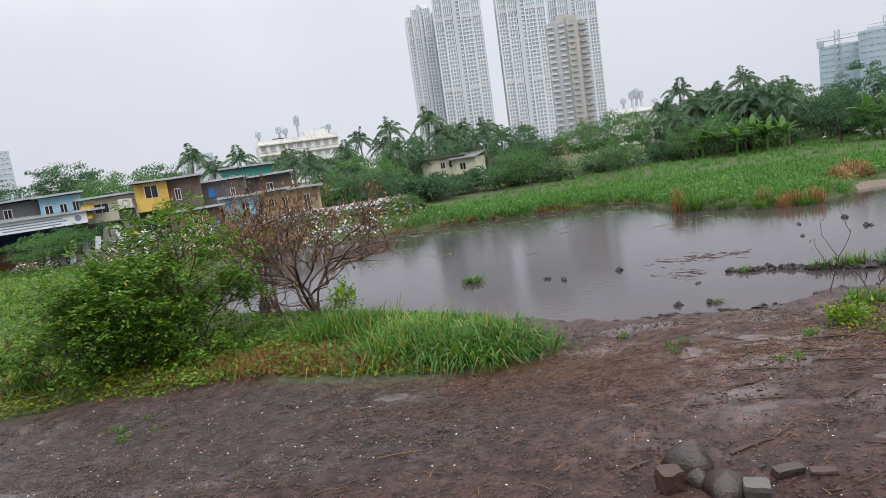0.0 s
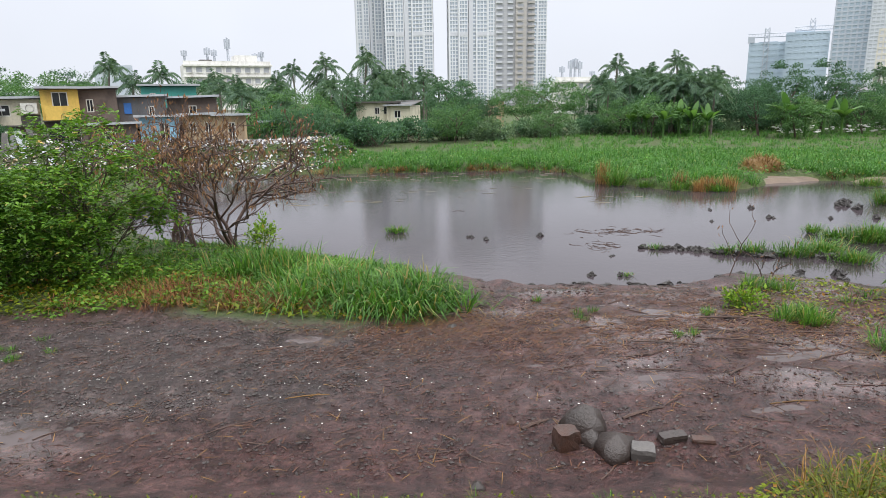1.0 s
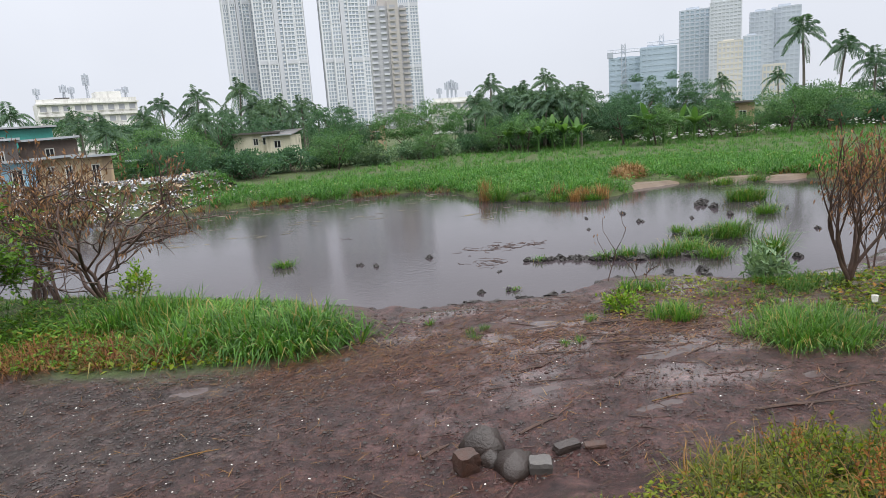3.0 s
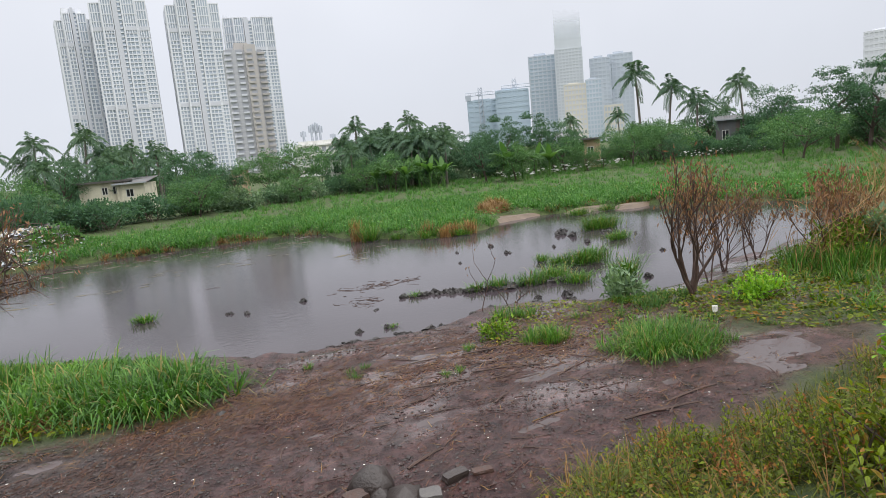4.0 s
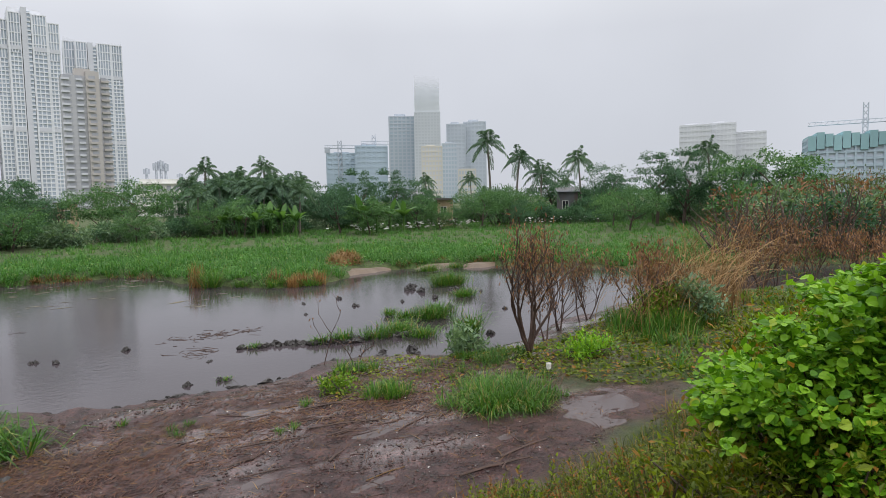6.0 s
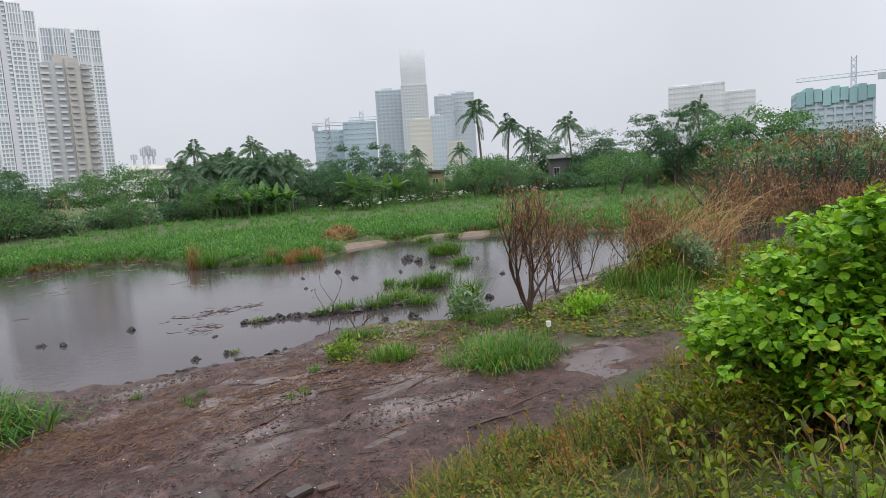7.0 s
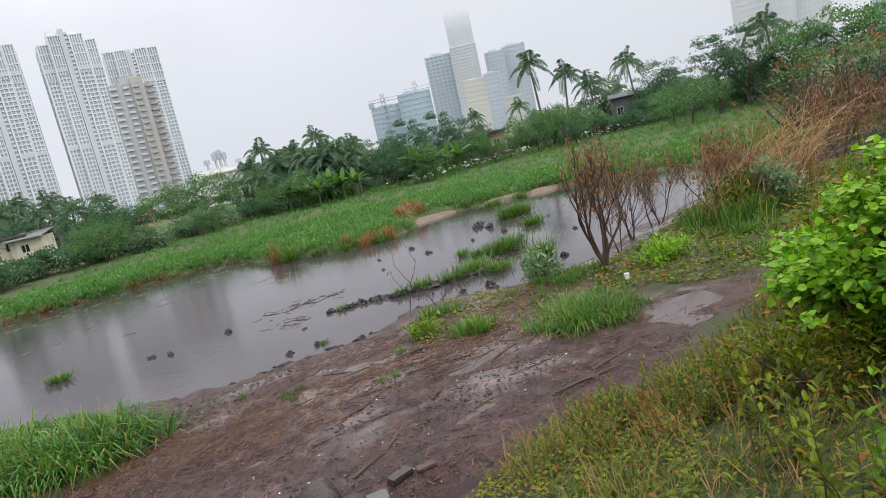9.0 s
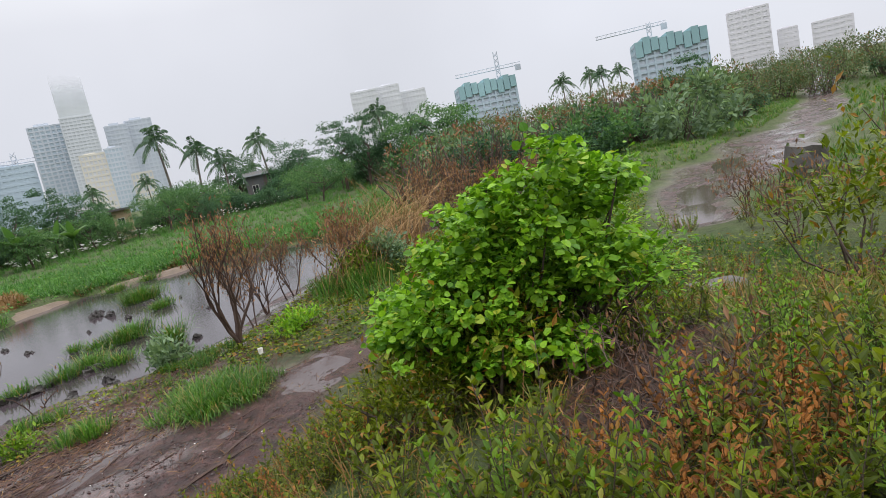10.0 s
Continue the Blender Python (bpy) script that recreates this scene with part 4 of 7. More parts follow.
def tower(name, az0, az1, el, d, label, mats, floors=46, turn=0.0, bays=(0.20, 0.20, 0.16, 0.24, 0.20), steps=(0, 1.2, 2.2, 1.2, 0), cap=(0.93, 0.97, 1.0, 0.97, 0.94), group="misty towers", cloud=None):
    """A high-rise of side-by-side bays of different depth and height around a plain shaft."""
    white, pane, shaft = mats
    az = (az0 + az1) / 2
    w = d * (math.tan(radians(az1 - az)) * 2)
    h = rise(d, el)
    t = thing(name, (*spot(az, d), 0), label, "high-rise", group, turn=-az + turn)
    dep = w * 0.8
    if cloud:
        cloud_head(t, w - 0.8, dep + 2, h * 0.875, h * 1.04, cloud)
        h *= 0.88
    x = -w / 2
    for i, (b, s, c) in enumerate(zip(bays, steps, cap)):
        bw, top = b * w, h * c
        if i == 2 and len(bays) == 5:
            part("lift_shaft", Geo().box(x + 0.3, -dep / 2 - s, -2, x + bw * 0.62, dep / 2, top), shaft, t)
            part("stair_glazing", Geo().box(x + bw * 0.62, -dep / 2 - s + 0.8, -2, x + bw - 0.3, dep / 2, top - 2), pane, t)
            slabs = [(x + bw * 0.62, -dep / 2 - s + 0.4, z) for z in np.arange(2, top - 3, h / floors)]
            tagged(part("stair_slabs", Geo().boxes(slabs, [(x + bw - 0.3, -dep / 2 - s + 0.9, z + 0.9) for _, _, z in slabs]), white, t), kind="stuff")
        else:
            part("glazing", Geo().box(x + 0.4, -dep / 2 - s, -2, x + bw - 0.4, dep / 2, top - 0.5), pane, t)
            part("corner_pier", Geo().box(x - 0.1, -dep / 2 - s - 0.7, -2, x + 1.0, -dep / 2 - s + 0.2, top), white, t)
            zc = top * 0.80
            g = lattice(bw - 0.8, dep + s, 0, zc, max(2, round(bw / 2.7)), int(floors * 0.8), 0.6, 0.72, 0.35)
            g2 = lattice(bw - 0.8, dep + s, zc, top, max(3, round(bw / 1.8)), 4, 0.62, 0.6, 0.35)
            for q, nm in ((g, "lower_facade"), (g2, "upper_facade")):
                ob = tagged(part(nm, q, white, t), kind="stuff")
                ob.location = (x + bw / 2, -s / 2, 0)
            for z in (0.40, 0.80):
                part("service_band", Geo().box(x + 0.9, -dep / 2 - s - 0.5, h * z - 1.3, x + bw - 0.5, -dep / 2 - s + 0.2, h * z + 1.3), shaft, t)
        x += bw
    if not cloud:
        part("roof_crown", Geo().box(-w * 0.28, -dep * 0.35, h * 0.95, w * 0.22, dep * 0.35, h * 1.005), white, t)
    return t


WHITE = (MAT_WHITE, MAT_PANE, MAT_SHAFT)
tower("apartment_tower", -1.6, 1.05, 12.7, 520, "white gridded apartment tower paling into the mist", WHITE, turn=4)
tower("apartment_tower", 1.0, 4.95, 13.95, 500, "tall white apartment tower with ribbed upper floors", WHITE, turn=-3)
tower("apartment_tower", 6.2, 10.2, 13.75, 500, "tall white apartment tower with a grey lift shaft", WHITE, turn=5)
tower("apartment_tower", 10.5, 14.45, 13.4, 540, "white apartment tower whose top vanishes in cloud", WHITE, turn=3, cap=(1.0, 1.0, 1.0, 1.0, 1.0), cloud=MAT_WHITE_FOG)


def buff_tower():
    """The nearer, darker tower: grey balcony side, buff corner with balconies."""
    d, az0, az1 = 340, 10.25, 13.45
    az = (az0 + az1) / 2
    w, h = d * 2 * math.tan(radians((az1 - az0) / 2)), rise(340, 9.55)
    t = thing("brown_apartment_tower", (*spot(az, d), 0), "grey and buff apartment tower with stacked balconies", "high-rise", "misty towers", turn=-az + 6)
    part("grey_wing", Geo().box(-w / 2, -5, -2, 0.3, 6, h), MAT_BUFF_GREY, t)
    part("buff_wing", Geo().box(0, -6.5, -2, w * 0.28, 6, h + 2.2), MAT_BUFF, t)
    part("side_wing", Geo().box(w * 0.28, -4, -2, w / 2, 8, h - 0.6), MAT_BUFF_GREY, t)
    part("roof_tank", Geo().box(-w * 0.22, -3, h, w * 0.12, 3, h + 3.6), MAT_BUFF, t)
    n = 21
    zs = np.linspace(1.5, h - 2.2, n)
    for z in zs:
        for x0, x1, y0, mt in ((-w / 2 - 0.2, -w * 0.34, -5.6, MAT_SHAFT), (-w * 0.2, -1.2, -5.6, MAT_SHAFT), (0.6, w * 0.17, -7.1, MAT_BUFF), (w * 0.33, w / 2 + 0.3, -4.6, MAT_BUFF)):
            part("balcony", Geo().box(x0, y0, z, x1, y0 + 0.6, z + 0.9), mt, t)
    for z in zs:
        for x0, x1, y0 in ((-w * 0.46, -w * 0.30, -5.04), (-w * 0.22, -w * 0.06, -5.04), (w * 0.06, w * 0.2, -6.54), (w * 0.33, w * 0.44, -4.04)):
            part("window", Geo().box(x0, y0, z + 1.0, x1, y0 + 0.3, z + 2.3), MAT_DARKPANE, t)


buff_tower()


def block(name, az0, az1, el, d, wall, pane, label, floors=14, cols=8, turn=0.0, depth=0.7, group="distant blocks", low=0.0):
    """A plain distant block: core, with floor slabs and fins proud of it."""
    az = (az0 + az1) / 2
    w, h = d * 2 * math.tan(radians((az1 - az0) / 2)), rise(d, el)
    t = thing(name, (*spot(az, d), 0), label, "building", group, turn=-az + turn)
    part("core", Geo().box(-w / 2, -w * depth / 2, -2, w / 2, w * depth / 2, h), pane, t)
    tagged(part("facade", lattice(w, w * depth, low, h, cols, floors, w / cols * 0.34, h / floors * 0.36, w * 0.012), wall, t), kind="stuff")
    part("roof_slab", Geo().box(-w * 0.3, -w * depth * 0.3, h, w * 0.15, w * depth * 0.3, h * 1.035), wall, t)
    return t


def crane(az, el, d, reach0, reach1, label, level=0.86):
    """A tower crane: lattice mast, jib, counter-jib and apex."""
    t = thing("tower_crane", (*spot(az, d), 0), label, "crane", "tower cranes", turn=-az)
    h = rise(d, el)
    s = d * 0.0028
    mast, jib = Geo(), Geo()
    for x in (-s, s):
        for y in (-s, s):
            mast.box(x - s * 0.2, y - s * 0.2, -1, x + s * 0.2, y + s * 0.2, h * 0.97)
    for z in np.arange(2, h * 0.95, s * 3):
        mast.tube([(-s, -s, z), (s, -s, z + s * 2.6)], [s * 0.16] * 2, 4)
        mast.tube([(s, s, z), (-s, s, z + s * 2.6)], [s * 0.16] * 2, 4)
    zj = h * level
    for y, z in ((-s * 0.7, zj), (s * 0.7, zj), (0, zj + s * 1.6)):
        jib.tube([(reach0, y, z), (reach1, y, z)], [s * 0.17] * 2, 4)
    for x in np.linspace(reach0, reach1, 16)[:-1]:
        jib.tube([(x, -s * 0.7, zj), (x + (reach1 - reach0) / 30, 0, zj + s * 1.6)], [s * 0.1] * 2, 4)
    part("mast", mast, MAT_STEEL, t)
    part("jib", jib, MAT_STEEL, t)
    part("counterweight", Geo().box(reach0, -s, zj - s * 2.5, reach0 + s * 3.0, s, zj + s * 0.4) if abs(reach0) < abs(reach1) else Geo().box(reach1 - s * 3, -s, zj - s * 2.5, reach1, s, zj + s * 0.4), MAT_STEEL, t)


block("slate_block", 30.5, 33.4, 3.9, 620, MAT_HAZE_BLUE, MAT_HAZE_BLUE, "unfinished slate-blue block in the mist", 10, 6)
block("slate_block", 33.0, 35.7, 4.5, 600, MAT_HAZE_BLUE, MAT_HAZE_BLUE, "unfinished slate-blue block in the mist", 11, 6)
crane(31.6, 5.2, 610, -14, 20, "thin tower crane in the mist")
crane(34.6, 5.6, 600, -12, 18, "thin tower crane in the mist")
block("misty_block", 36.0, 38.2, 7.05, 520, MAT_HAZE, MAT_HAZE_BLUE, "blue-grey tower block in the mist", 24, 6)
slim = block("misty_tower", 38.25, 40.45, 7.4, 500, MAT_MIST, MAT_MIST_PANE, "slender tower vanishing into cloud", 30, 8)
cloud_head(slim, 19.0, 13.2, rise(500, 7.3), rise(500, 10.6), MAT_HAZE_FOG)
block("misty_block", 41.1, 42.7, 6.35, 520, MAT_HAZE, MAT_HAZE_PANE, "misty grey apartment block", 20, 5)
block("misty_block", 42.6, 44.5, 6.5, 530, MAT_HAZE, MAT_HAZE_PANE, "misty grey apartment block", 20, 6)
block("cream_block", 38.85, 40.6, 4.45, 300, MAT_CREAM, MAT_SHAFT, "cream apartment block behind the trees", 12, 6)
block("glass_block", 40.65, 41.95, 4.7, 340, MAT_HAZE, MAT_HAZE_BLUE, "teal glass apartment block paled by haze", 14, 5)
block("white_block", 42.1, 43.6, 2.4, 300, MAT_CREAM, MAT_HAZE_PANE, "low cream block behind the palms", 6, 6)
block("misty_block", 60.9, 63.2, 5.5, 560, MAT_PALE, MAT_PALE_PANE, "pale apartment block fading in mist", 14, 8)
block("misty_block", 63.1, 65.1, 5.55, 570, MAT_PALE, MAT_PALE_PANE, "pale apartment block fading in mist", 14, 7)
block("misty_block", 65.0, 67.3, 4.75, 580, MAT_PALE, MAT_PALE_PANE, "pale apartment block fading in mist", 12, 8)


def netted(az0, az1, el, d, label):
    """A concrete frame under construction, its upper floors wrapped in netting."""
    az = (az0 + az1) / 2
    w, h = d * 2 * math.tan(radians((az1 - az0) / 2)), rise(d, el)
    t = thing("building_site", (*spot(az, d), 0), label, "building", "distant blocks", turn=-az + 9)
    part("core", Geo().box(-w * 0.48, -w * 0.3, -2, w * 0.48, w * 0.3, h * 0.92), MAT_HAZE_PANE, t)
    part("frame", lattice(w * 0.96, w * 0.6, 0, h * 0.9, 8, 9, w * 0.03, h * 0.035, w * 0.02), MAT_HAZE_BLUE, t)
    g = Geo()
    for k in range(9):
        x0 = -w / 2 + k * w / 9
        g.box(x0 + 0.15, -w * 0.34, h * (0.72 + 0.03 * (k % 3)), x0 + w / 9 - 0.1, w * 0.34, h * (0.94 + 0.025 * ((k * 5) % 3)))
    part("netting", g, MAT_TEAL, t, "teal scaffold netting")


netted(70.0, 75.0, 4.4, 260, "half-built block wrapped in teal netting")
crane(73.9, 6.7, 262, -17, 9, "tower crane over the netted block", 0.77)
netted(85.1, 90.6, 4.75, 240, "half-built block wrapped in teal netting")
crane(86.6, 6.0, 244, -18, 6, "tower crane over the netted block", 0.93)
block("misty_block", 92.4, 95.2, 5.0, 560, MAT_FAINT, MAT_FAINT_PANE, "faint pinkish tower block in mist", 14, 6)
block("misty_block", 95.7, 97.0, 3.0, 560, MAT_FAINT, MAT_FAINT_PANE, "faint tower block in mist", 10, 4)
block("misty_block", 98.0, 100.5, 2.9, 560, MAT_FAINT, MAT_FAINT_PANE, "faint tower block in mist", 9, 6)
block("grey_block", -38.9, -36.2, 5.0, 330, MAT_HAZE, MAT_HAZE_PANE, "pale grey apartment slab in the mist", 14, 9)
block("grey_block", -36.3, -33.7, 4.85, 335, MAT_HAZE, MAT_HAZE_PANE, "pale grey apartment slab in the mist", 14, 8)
block("grey_block", -22.0, -19.5, 2.95, 240, MAT_HAZE, MAT_HAZE_PANE, "small block behind trees, paled by haze", 5, 5)

# ---- growth on the near shore ----
def make_skeleton(g, start, way, length, r, depth, ends, bend=0.2, fork=3, spread=0.7, lift=0.2):
    """Branches that fork again and again; collects the tips."""
    q, rr = limb(start, way, length, r, r * 0.6, bend, 6)
    g.tube(q, rr, 6 if depth > 2 else 4)
    if depth == 0:
        ends.append((q[-1], q[-1] - q[-2]))
        ends.append((q[3], q[3] - q[2]))
        return
    for k in range(fork):
        i = 5 if k == 0 else int(rng.integers(2, 5))
        d = (q[i] - q[i - 1]) / np.linalg.norm(q[i] - q[i - 1]) + rng.normal(0, spread, 3) + np.array([0, 0, lift])
        make_skeleton(g, q[i], d, length * rng.uniform(0.55, 0.8), r * 0.58, depth - 1, ends, bend, fork, spread, lift)


def dead_tree(x, y, label, stems, length, r, depth=3, hang=7, fork=3, leaf=0.13, lift=0.2, spread=0.7, name="withered_tree", group="withered trees by the pond"):
    z = gz(x, y)
    t = thing(name, (x, y, z), label, "tree", group)
    g, ends = Geo(), []
    for way in stems:
        make_skeleton(g, (rng.normal(0, 0.05), rng.normal(0, 0.05), -0.1), way, length, r, depth, ends, 0.1 if name == "withered_shrub" else 0.24, fork, spread, lift)
    part("branch_frame", g, MAT_TWIG, t, smooth=True)
    lv = Geo()
    tips = np.array([e[0] for e in ends])
    tips = tips[tips[:, 2] > 0.42 * tips[:, 2].max()]
    at = np.repeat(tips, hang, 0)
    n = len(at)
    at = at + rng.normal(0, 0.085, (n, 3))
    ax = np.array([0, 0, -1.0]) + rng.normal(0, 0.4, (n, 3))
    L = leaf * rng.uniform(0.5, 1.3, n)
    lv.leaves(at, ax, rng.normal(0, 1, (n, 3)), L, L * 0.32)
    part("dead_foliage", lv, MAT_DRYLEAF, t, "rust-brown hanging dead leaves")
    return t


dead_tree(-4.5, 14.3, "withered tree with dark crooked stems and rusty leaves", [(-0.25, 0.1, 1), (0.3, 0.0, 1.0), (0.0, 0.2, 1.1)], 1.75, 0.04, 3, 4, 4, 0.11, 0.15, 0.6)
dead_tree(-3.0, 13.35, "withered tree leaning over the pond with rusty leaves", [(-0.75, 0.1, 1), (-0.2, 0.2, 1.0), (-1.0, 0, 0.9), (0.35, 0, 1)], 1.7, 0.045, 3, 4, 4, 0.11, 0.15, 0.6)
dead_tree(-4.0, 13.8, "small withered tree hung with rusty leaves", [(0.2, 0.1, 1), (-0.4, 0.2, 1.0)], 1.6, 0.033, 3, 4, 4, 0.11, 0.15, 0.6)
dead_tree(8.85, 7.8, "withered shrub with forked bare stems on the shore", [(-0.25, 0.05, 1), (0.12, -0.05, 1), (0.0, 0.1, 1), (-0.5, 0.0, 1), (0.35, 0.1, 1)], 1.12, 0.034, 3, 4, 3, 0.085, 0.6, 0.34, "withered_shrub", "withered shrubs on the spit")
dead_tree(11.1, 8.9, "withered shrub with thin rusty stems on the shore", [(-0.2, 0.1, 1), (0.2, -0.1, 1), (0.0, 0.2, 1), (0.3, 0.2, 1), (-0.35, -0.1, 1)], 0.85, 0.017, 3, 3, 3, 0.08, 0.5, 0.36, "withered_shrub", "withered shrubs on the spit")
dead_tree(12.4, 9.2, "withered shrub with thin rusty stems on the shore", [(-0.2, 0.1, 1), (0.2, -0.1, 1), (0.1, 0.2, 1), (-0.3, 0.1, 1)], 0.8, 0.02, 3, 3, 3, 0.08, 0.5, 0.36, "withered_shrub", "withered shrubs on the spit")
dead_tree(10.1, 8.5, "withered shrub with thin rusty stems on the shore", [(-0.2, 0.1, 1), (0.2, -0.1, 1), (0.1, 0.2, 1)], 0.72, 0.018, 3, 3, 3, 0.08, 0.5, 0.36, "withered_shrub", "withered shrubs on the spit")
dead_tree(19.6, 8.2, "tall withered shrub with rusty brown tops", [(-0.3, 0.1, 1), (0.3, -0.1, 1), (0.1, 0.3, 1), (-0.1, -0.3, 1)], 1.05, 0.035, 3, 5, 3, 0.13, 0.4, 0.45, "withered_shrub", "withered shrubs on the spit")
for k in range(7):
    az = 67 + k * 1.5 + rng.uniform(-0.4, 0.4)
    x, y = spot(az, rng.uniform(22, 30))
    dead_tree(x, y, "tall withered shrub with rusty brown tops", [(-0.3, 0.1, 1), (0.3, -0.1, 1), (0.1, 0.3, 1), (-0.1, -0.3, 1)], 0.85, 0.02, 3, 3, 3, 0.12, 0.4, 0.45, "withered_shrub", "withered shrubs on the spit")
# a lone bare sapling over the water's edge
dead_tree(5.9, 10.2, "thin bare sapling bent over the water's edge", [(0.25, 0.05, 1.0)], 0.9, 0.012, 1, 1, 3, 0.07, 0.3, 0.6, "bare_sapling", "withered shrubs on the spit")
dead_tree(6.4, 9.9, "thin bare sapling bent over the water's edge", [(0.4, 0.05, 0.8), (-0.3, 0, 0.7)], 0.5, 0.012, 1, 2, 3, 0.07, 0.3, 0.7, "bare_sapling", "withered shrubs on the spit")


def leafy_shrub(x, y, label, lobes, leaf, mat, per=55, stems=12, name="leafy_shrub", group="green shrubs on the shore", shape="leaf", breakup=0):
    """A dense shrub of leafy shoots; each lobe is a centre, radii and number of shoots."""
    z = gz(x, y)
    t = thing(name, (x, y, z), label, "shrub", group)
    wood, g = Geo(), Geo()
    if breakup:
        # each mass falls into smaller ones of unlike size set about it
        masses = []
        for (cx, cy, cz), (ra, rb, rc), n in lobes:
            for q in range(breakup):
                u, f = unit(1)[0], rng.uniform(0.34, 0.6)
                u[2] = abs(u[2]) if cz < 0.5 else u[2]
                masses.append(((cx + u[0] * ra * 0.7, cy + u[1] * rb * 0.7, max(0.12, cz + u[2] * rc * 0.75)), (ra * f, rb * f, rc * f * 0.9), int(n / breakup * rng.uniform(0.6, 1.4))))
        lobes = masses
    for (cx, cy, cz), (ra, rb, rc), n in lobes:
        for k in range(n):
            u = unit(1)[0]
            if u[2] < -0.5:
                u[2] *= -0.6
            bulge = 1 + 0.17 * math.sin(5 * u[0] + 3 * cx + 4 * u[2]) * math.cos(5 * u[1] + 2 * cz) + (rng.uniform(0.1, 0.3) if k % 14 == 0 else 0)
            c = np.array([cx, cy, cz]) + u * np.array([ra, rb, rc]) * rng.uniform(0.55, 1.06) * bulge
            root = np.array([cx * 0.4 + rng.normal(0, 0.12), cy * 0.4 + rng.normal(0, 0.12), -0.05])
            if k % 15 == 0:
                mid = (root + c) / 2 + rng.normal(0, 0.1, 3)
                wood.tube([root, mid, c], [0.02, 0.013, 0.005], 4)
            d = u + np.array([0, 0, 0.55])
            d /= np.linalg.norm(d)
            m = int(per * rng.uniform(0.6, 1.3) / 3)
            s = rng.uniform(-0.35, 0.15, m)[:, None]
            at = c + d * s * (ra + rc) * 0.55 + rng.normal(0, leaf * 0.7, (m, 3))
            ax = d * 0.5 + rng.normal(0, 0.8, (m, 3)) + u * 0.4
            up = np.array([0, 0, 1.0]) + rng.normal(0, 0.4, (m, 3))
            L = leaf * rng.uniform(0.5, 1.35, m)
            if shape == "leaf":
                g.leaves(at, ax, up, L, L * 0.42)
            else:
                g.round_leaves(at, ax * [1, 1, 0.6] + u * 0.3 - [0, 0, 0.3], up + u * 0.5 + rng.normal(0, 0.45, (m, 3)), L)
    part("stem_frame", wood, MAT_BARK, t)
    part("foliage", g, mat, t)
    return t


def sprays(lv, ends, size, count, leaf, hang=0.5):
    """Feathered shoots at the branch tips: a bowed twig with leaves set along both sides."""
    for tip, way in ends:
        way = way / (np.linalg.norm(way) + 1e-9) + rng.normal(0, 0.45, 3)
        way /= np.linalg.norm(way)
        k = np.linspace(0.0, 1.0, count)
        at = tip + size * rng.uniform(0.6, 1.2) * (k[:, None] * way - np.array([0, 0, hang]) * (k ** 2)[:, None])
        side = np.cross(way, [0, 0, 1.0])
        side /= np.linalg.norm(side) + 1e-9
        ax = way * 0.5 + side * np.where(np.arange(count) % 2, 1, -1)[:, None] + rng.normal(0, 0.3, (count, 3)) - [0, 0, 0.25]
        L = leaf * rng.uniform(0.6, 1.25, count)
        lv.leaves(at + rng.normal(0, leaf * 0.25, at.shape), ax, np.array([0, 0, 1.0]) + rng.normal(0, 0.35, (count, 3)), L, L * 0.46)


def branchy_shrub(x, y, label, stems, length, r, mat, leaf=0.1, count=16, name="leafy_shrub", group="green shrubs on the shore", fork=4, spread=0.62, lift=0.2, low=0.25):
    """An open shrub of forking stems whose tips carry feathered shoots, with gaps between the masses."""
    t = thing(name, (x, y, gz(x, y)), label, "shrub", group)
    wood, lv, ends = Geo(), Geo(), []
    for (ox, oy), way, k in stems:
        make_skeleton(wood, (ox, oy, -0.06), way, length * k, r * k, 3, ends, 0.14, fork, spread, lift)
    ends = [e for e in ends if e[0][2] > low * rng.uniform(0.3, 1.6)]
    sprays(lv, ends, leaf * 3.6, count, leaf)
    part("stem_frame", wood, MAT_BARK, t, smooth=True)
    part("foliage", lv, mat, t)
    return t


branchy_shrub(-5.25, 11.6, "tall dark green shrub with feathery drooping leaves", [((0, 0), (0.12, 0.0, 1), 1.0), ((0.1, 0.1), (0.15, 0.15, 1), 0.9), ((-0.1, 0), (-0.3, 0.1, 1), 0.92), ((0.2, -0.1), (0.3, -0.1, 0.9), 0.62), ((-0.2, -0.1), (-0.5, -0.2, 0.9), 0.75), ((0.0, 0.2), (0.0, -0.3, 1), 0.8)],
              1.42, 0.03, MAT_SHRUB, 0.1, 17)
branchy_shrub(-6.25, 11.0, "broad low green shrub with dense bright tips", [((0, 0), (-0.2, 0, 1), 0.95), ((0.2, 0), (0.4, 0.1, 0.9), 0.9), ((-0.3, 0), (-0.65, 0.1, 0.8), 0.9), ((0.1, -0.3), (0.2, -0.4, 0.9), 0.85), ((-0.2, -0.3), (-0.4, -0.4, 0.7), 0.85), ((0.4, -0.1), (0.2, -0.1, 0.8), 0.7), ((0.3, 0.2), (0.1, 0.1, 1), 1.0)],
              1.08, 0.022, MAT_SHRUB, 0.095, 17, spread=0.75, lift=0.12, low=0.12)
branchy_shrub(-5.85, 11.0, "low leafy skirt of fresh green shoots", [((0, 0), (-0.5, -0.2, 0.8), 1.0), ((0.3, 0), (0.4, -0.3, 0.8), 0.9), ((0.7, 0.2), (0.5, 0.0, 0.9), 1.0), ((0, 0), (0, -0.3, 1), 0.9)], 0.62, 0.014, MAT_SHRUB, 0.085, 15, spread=0.8, lift=0.05, low=0.05)
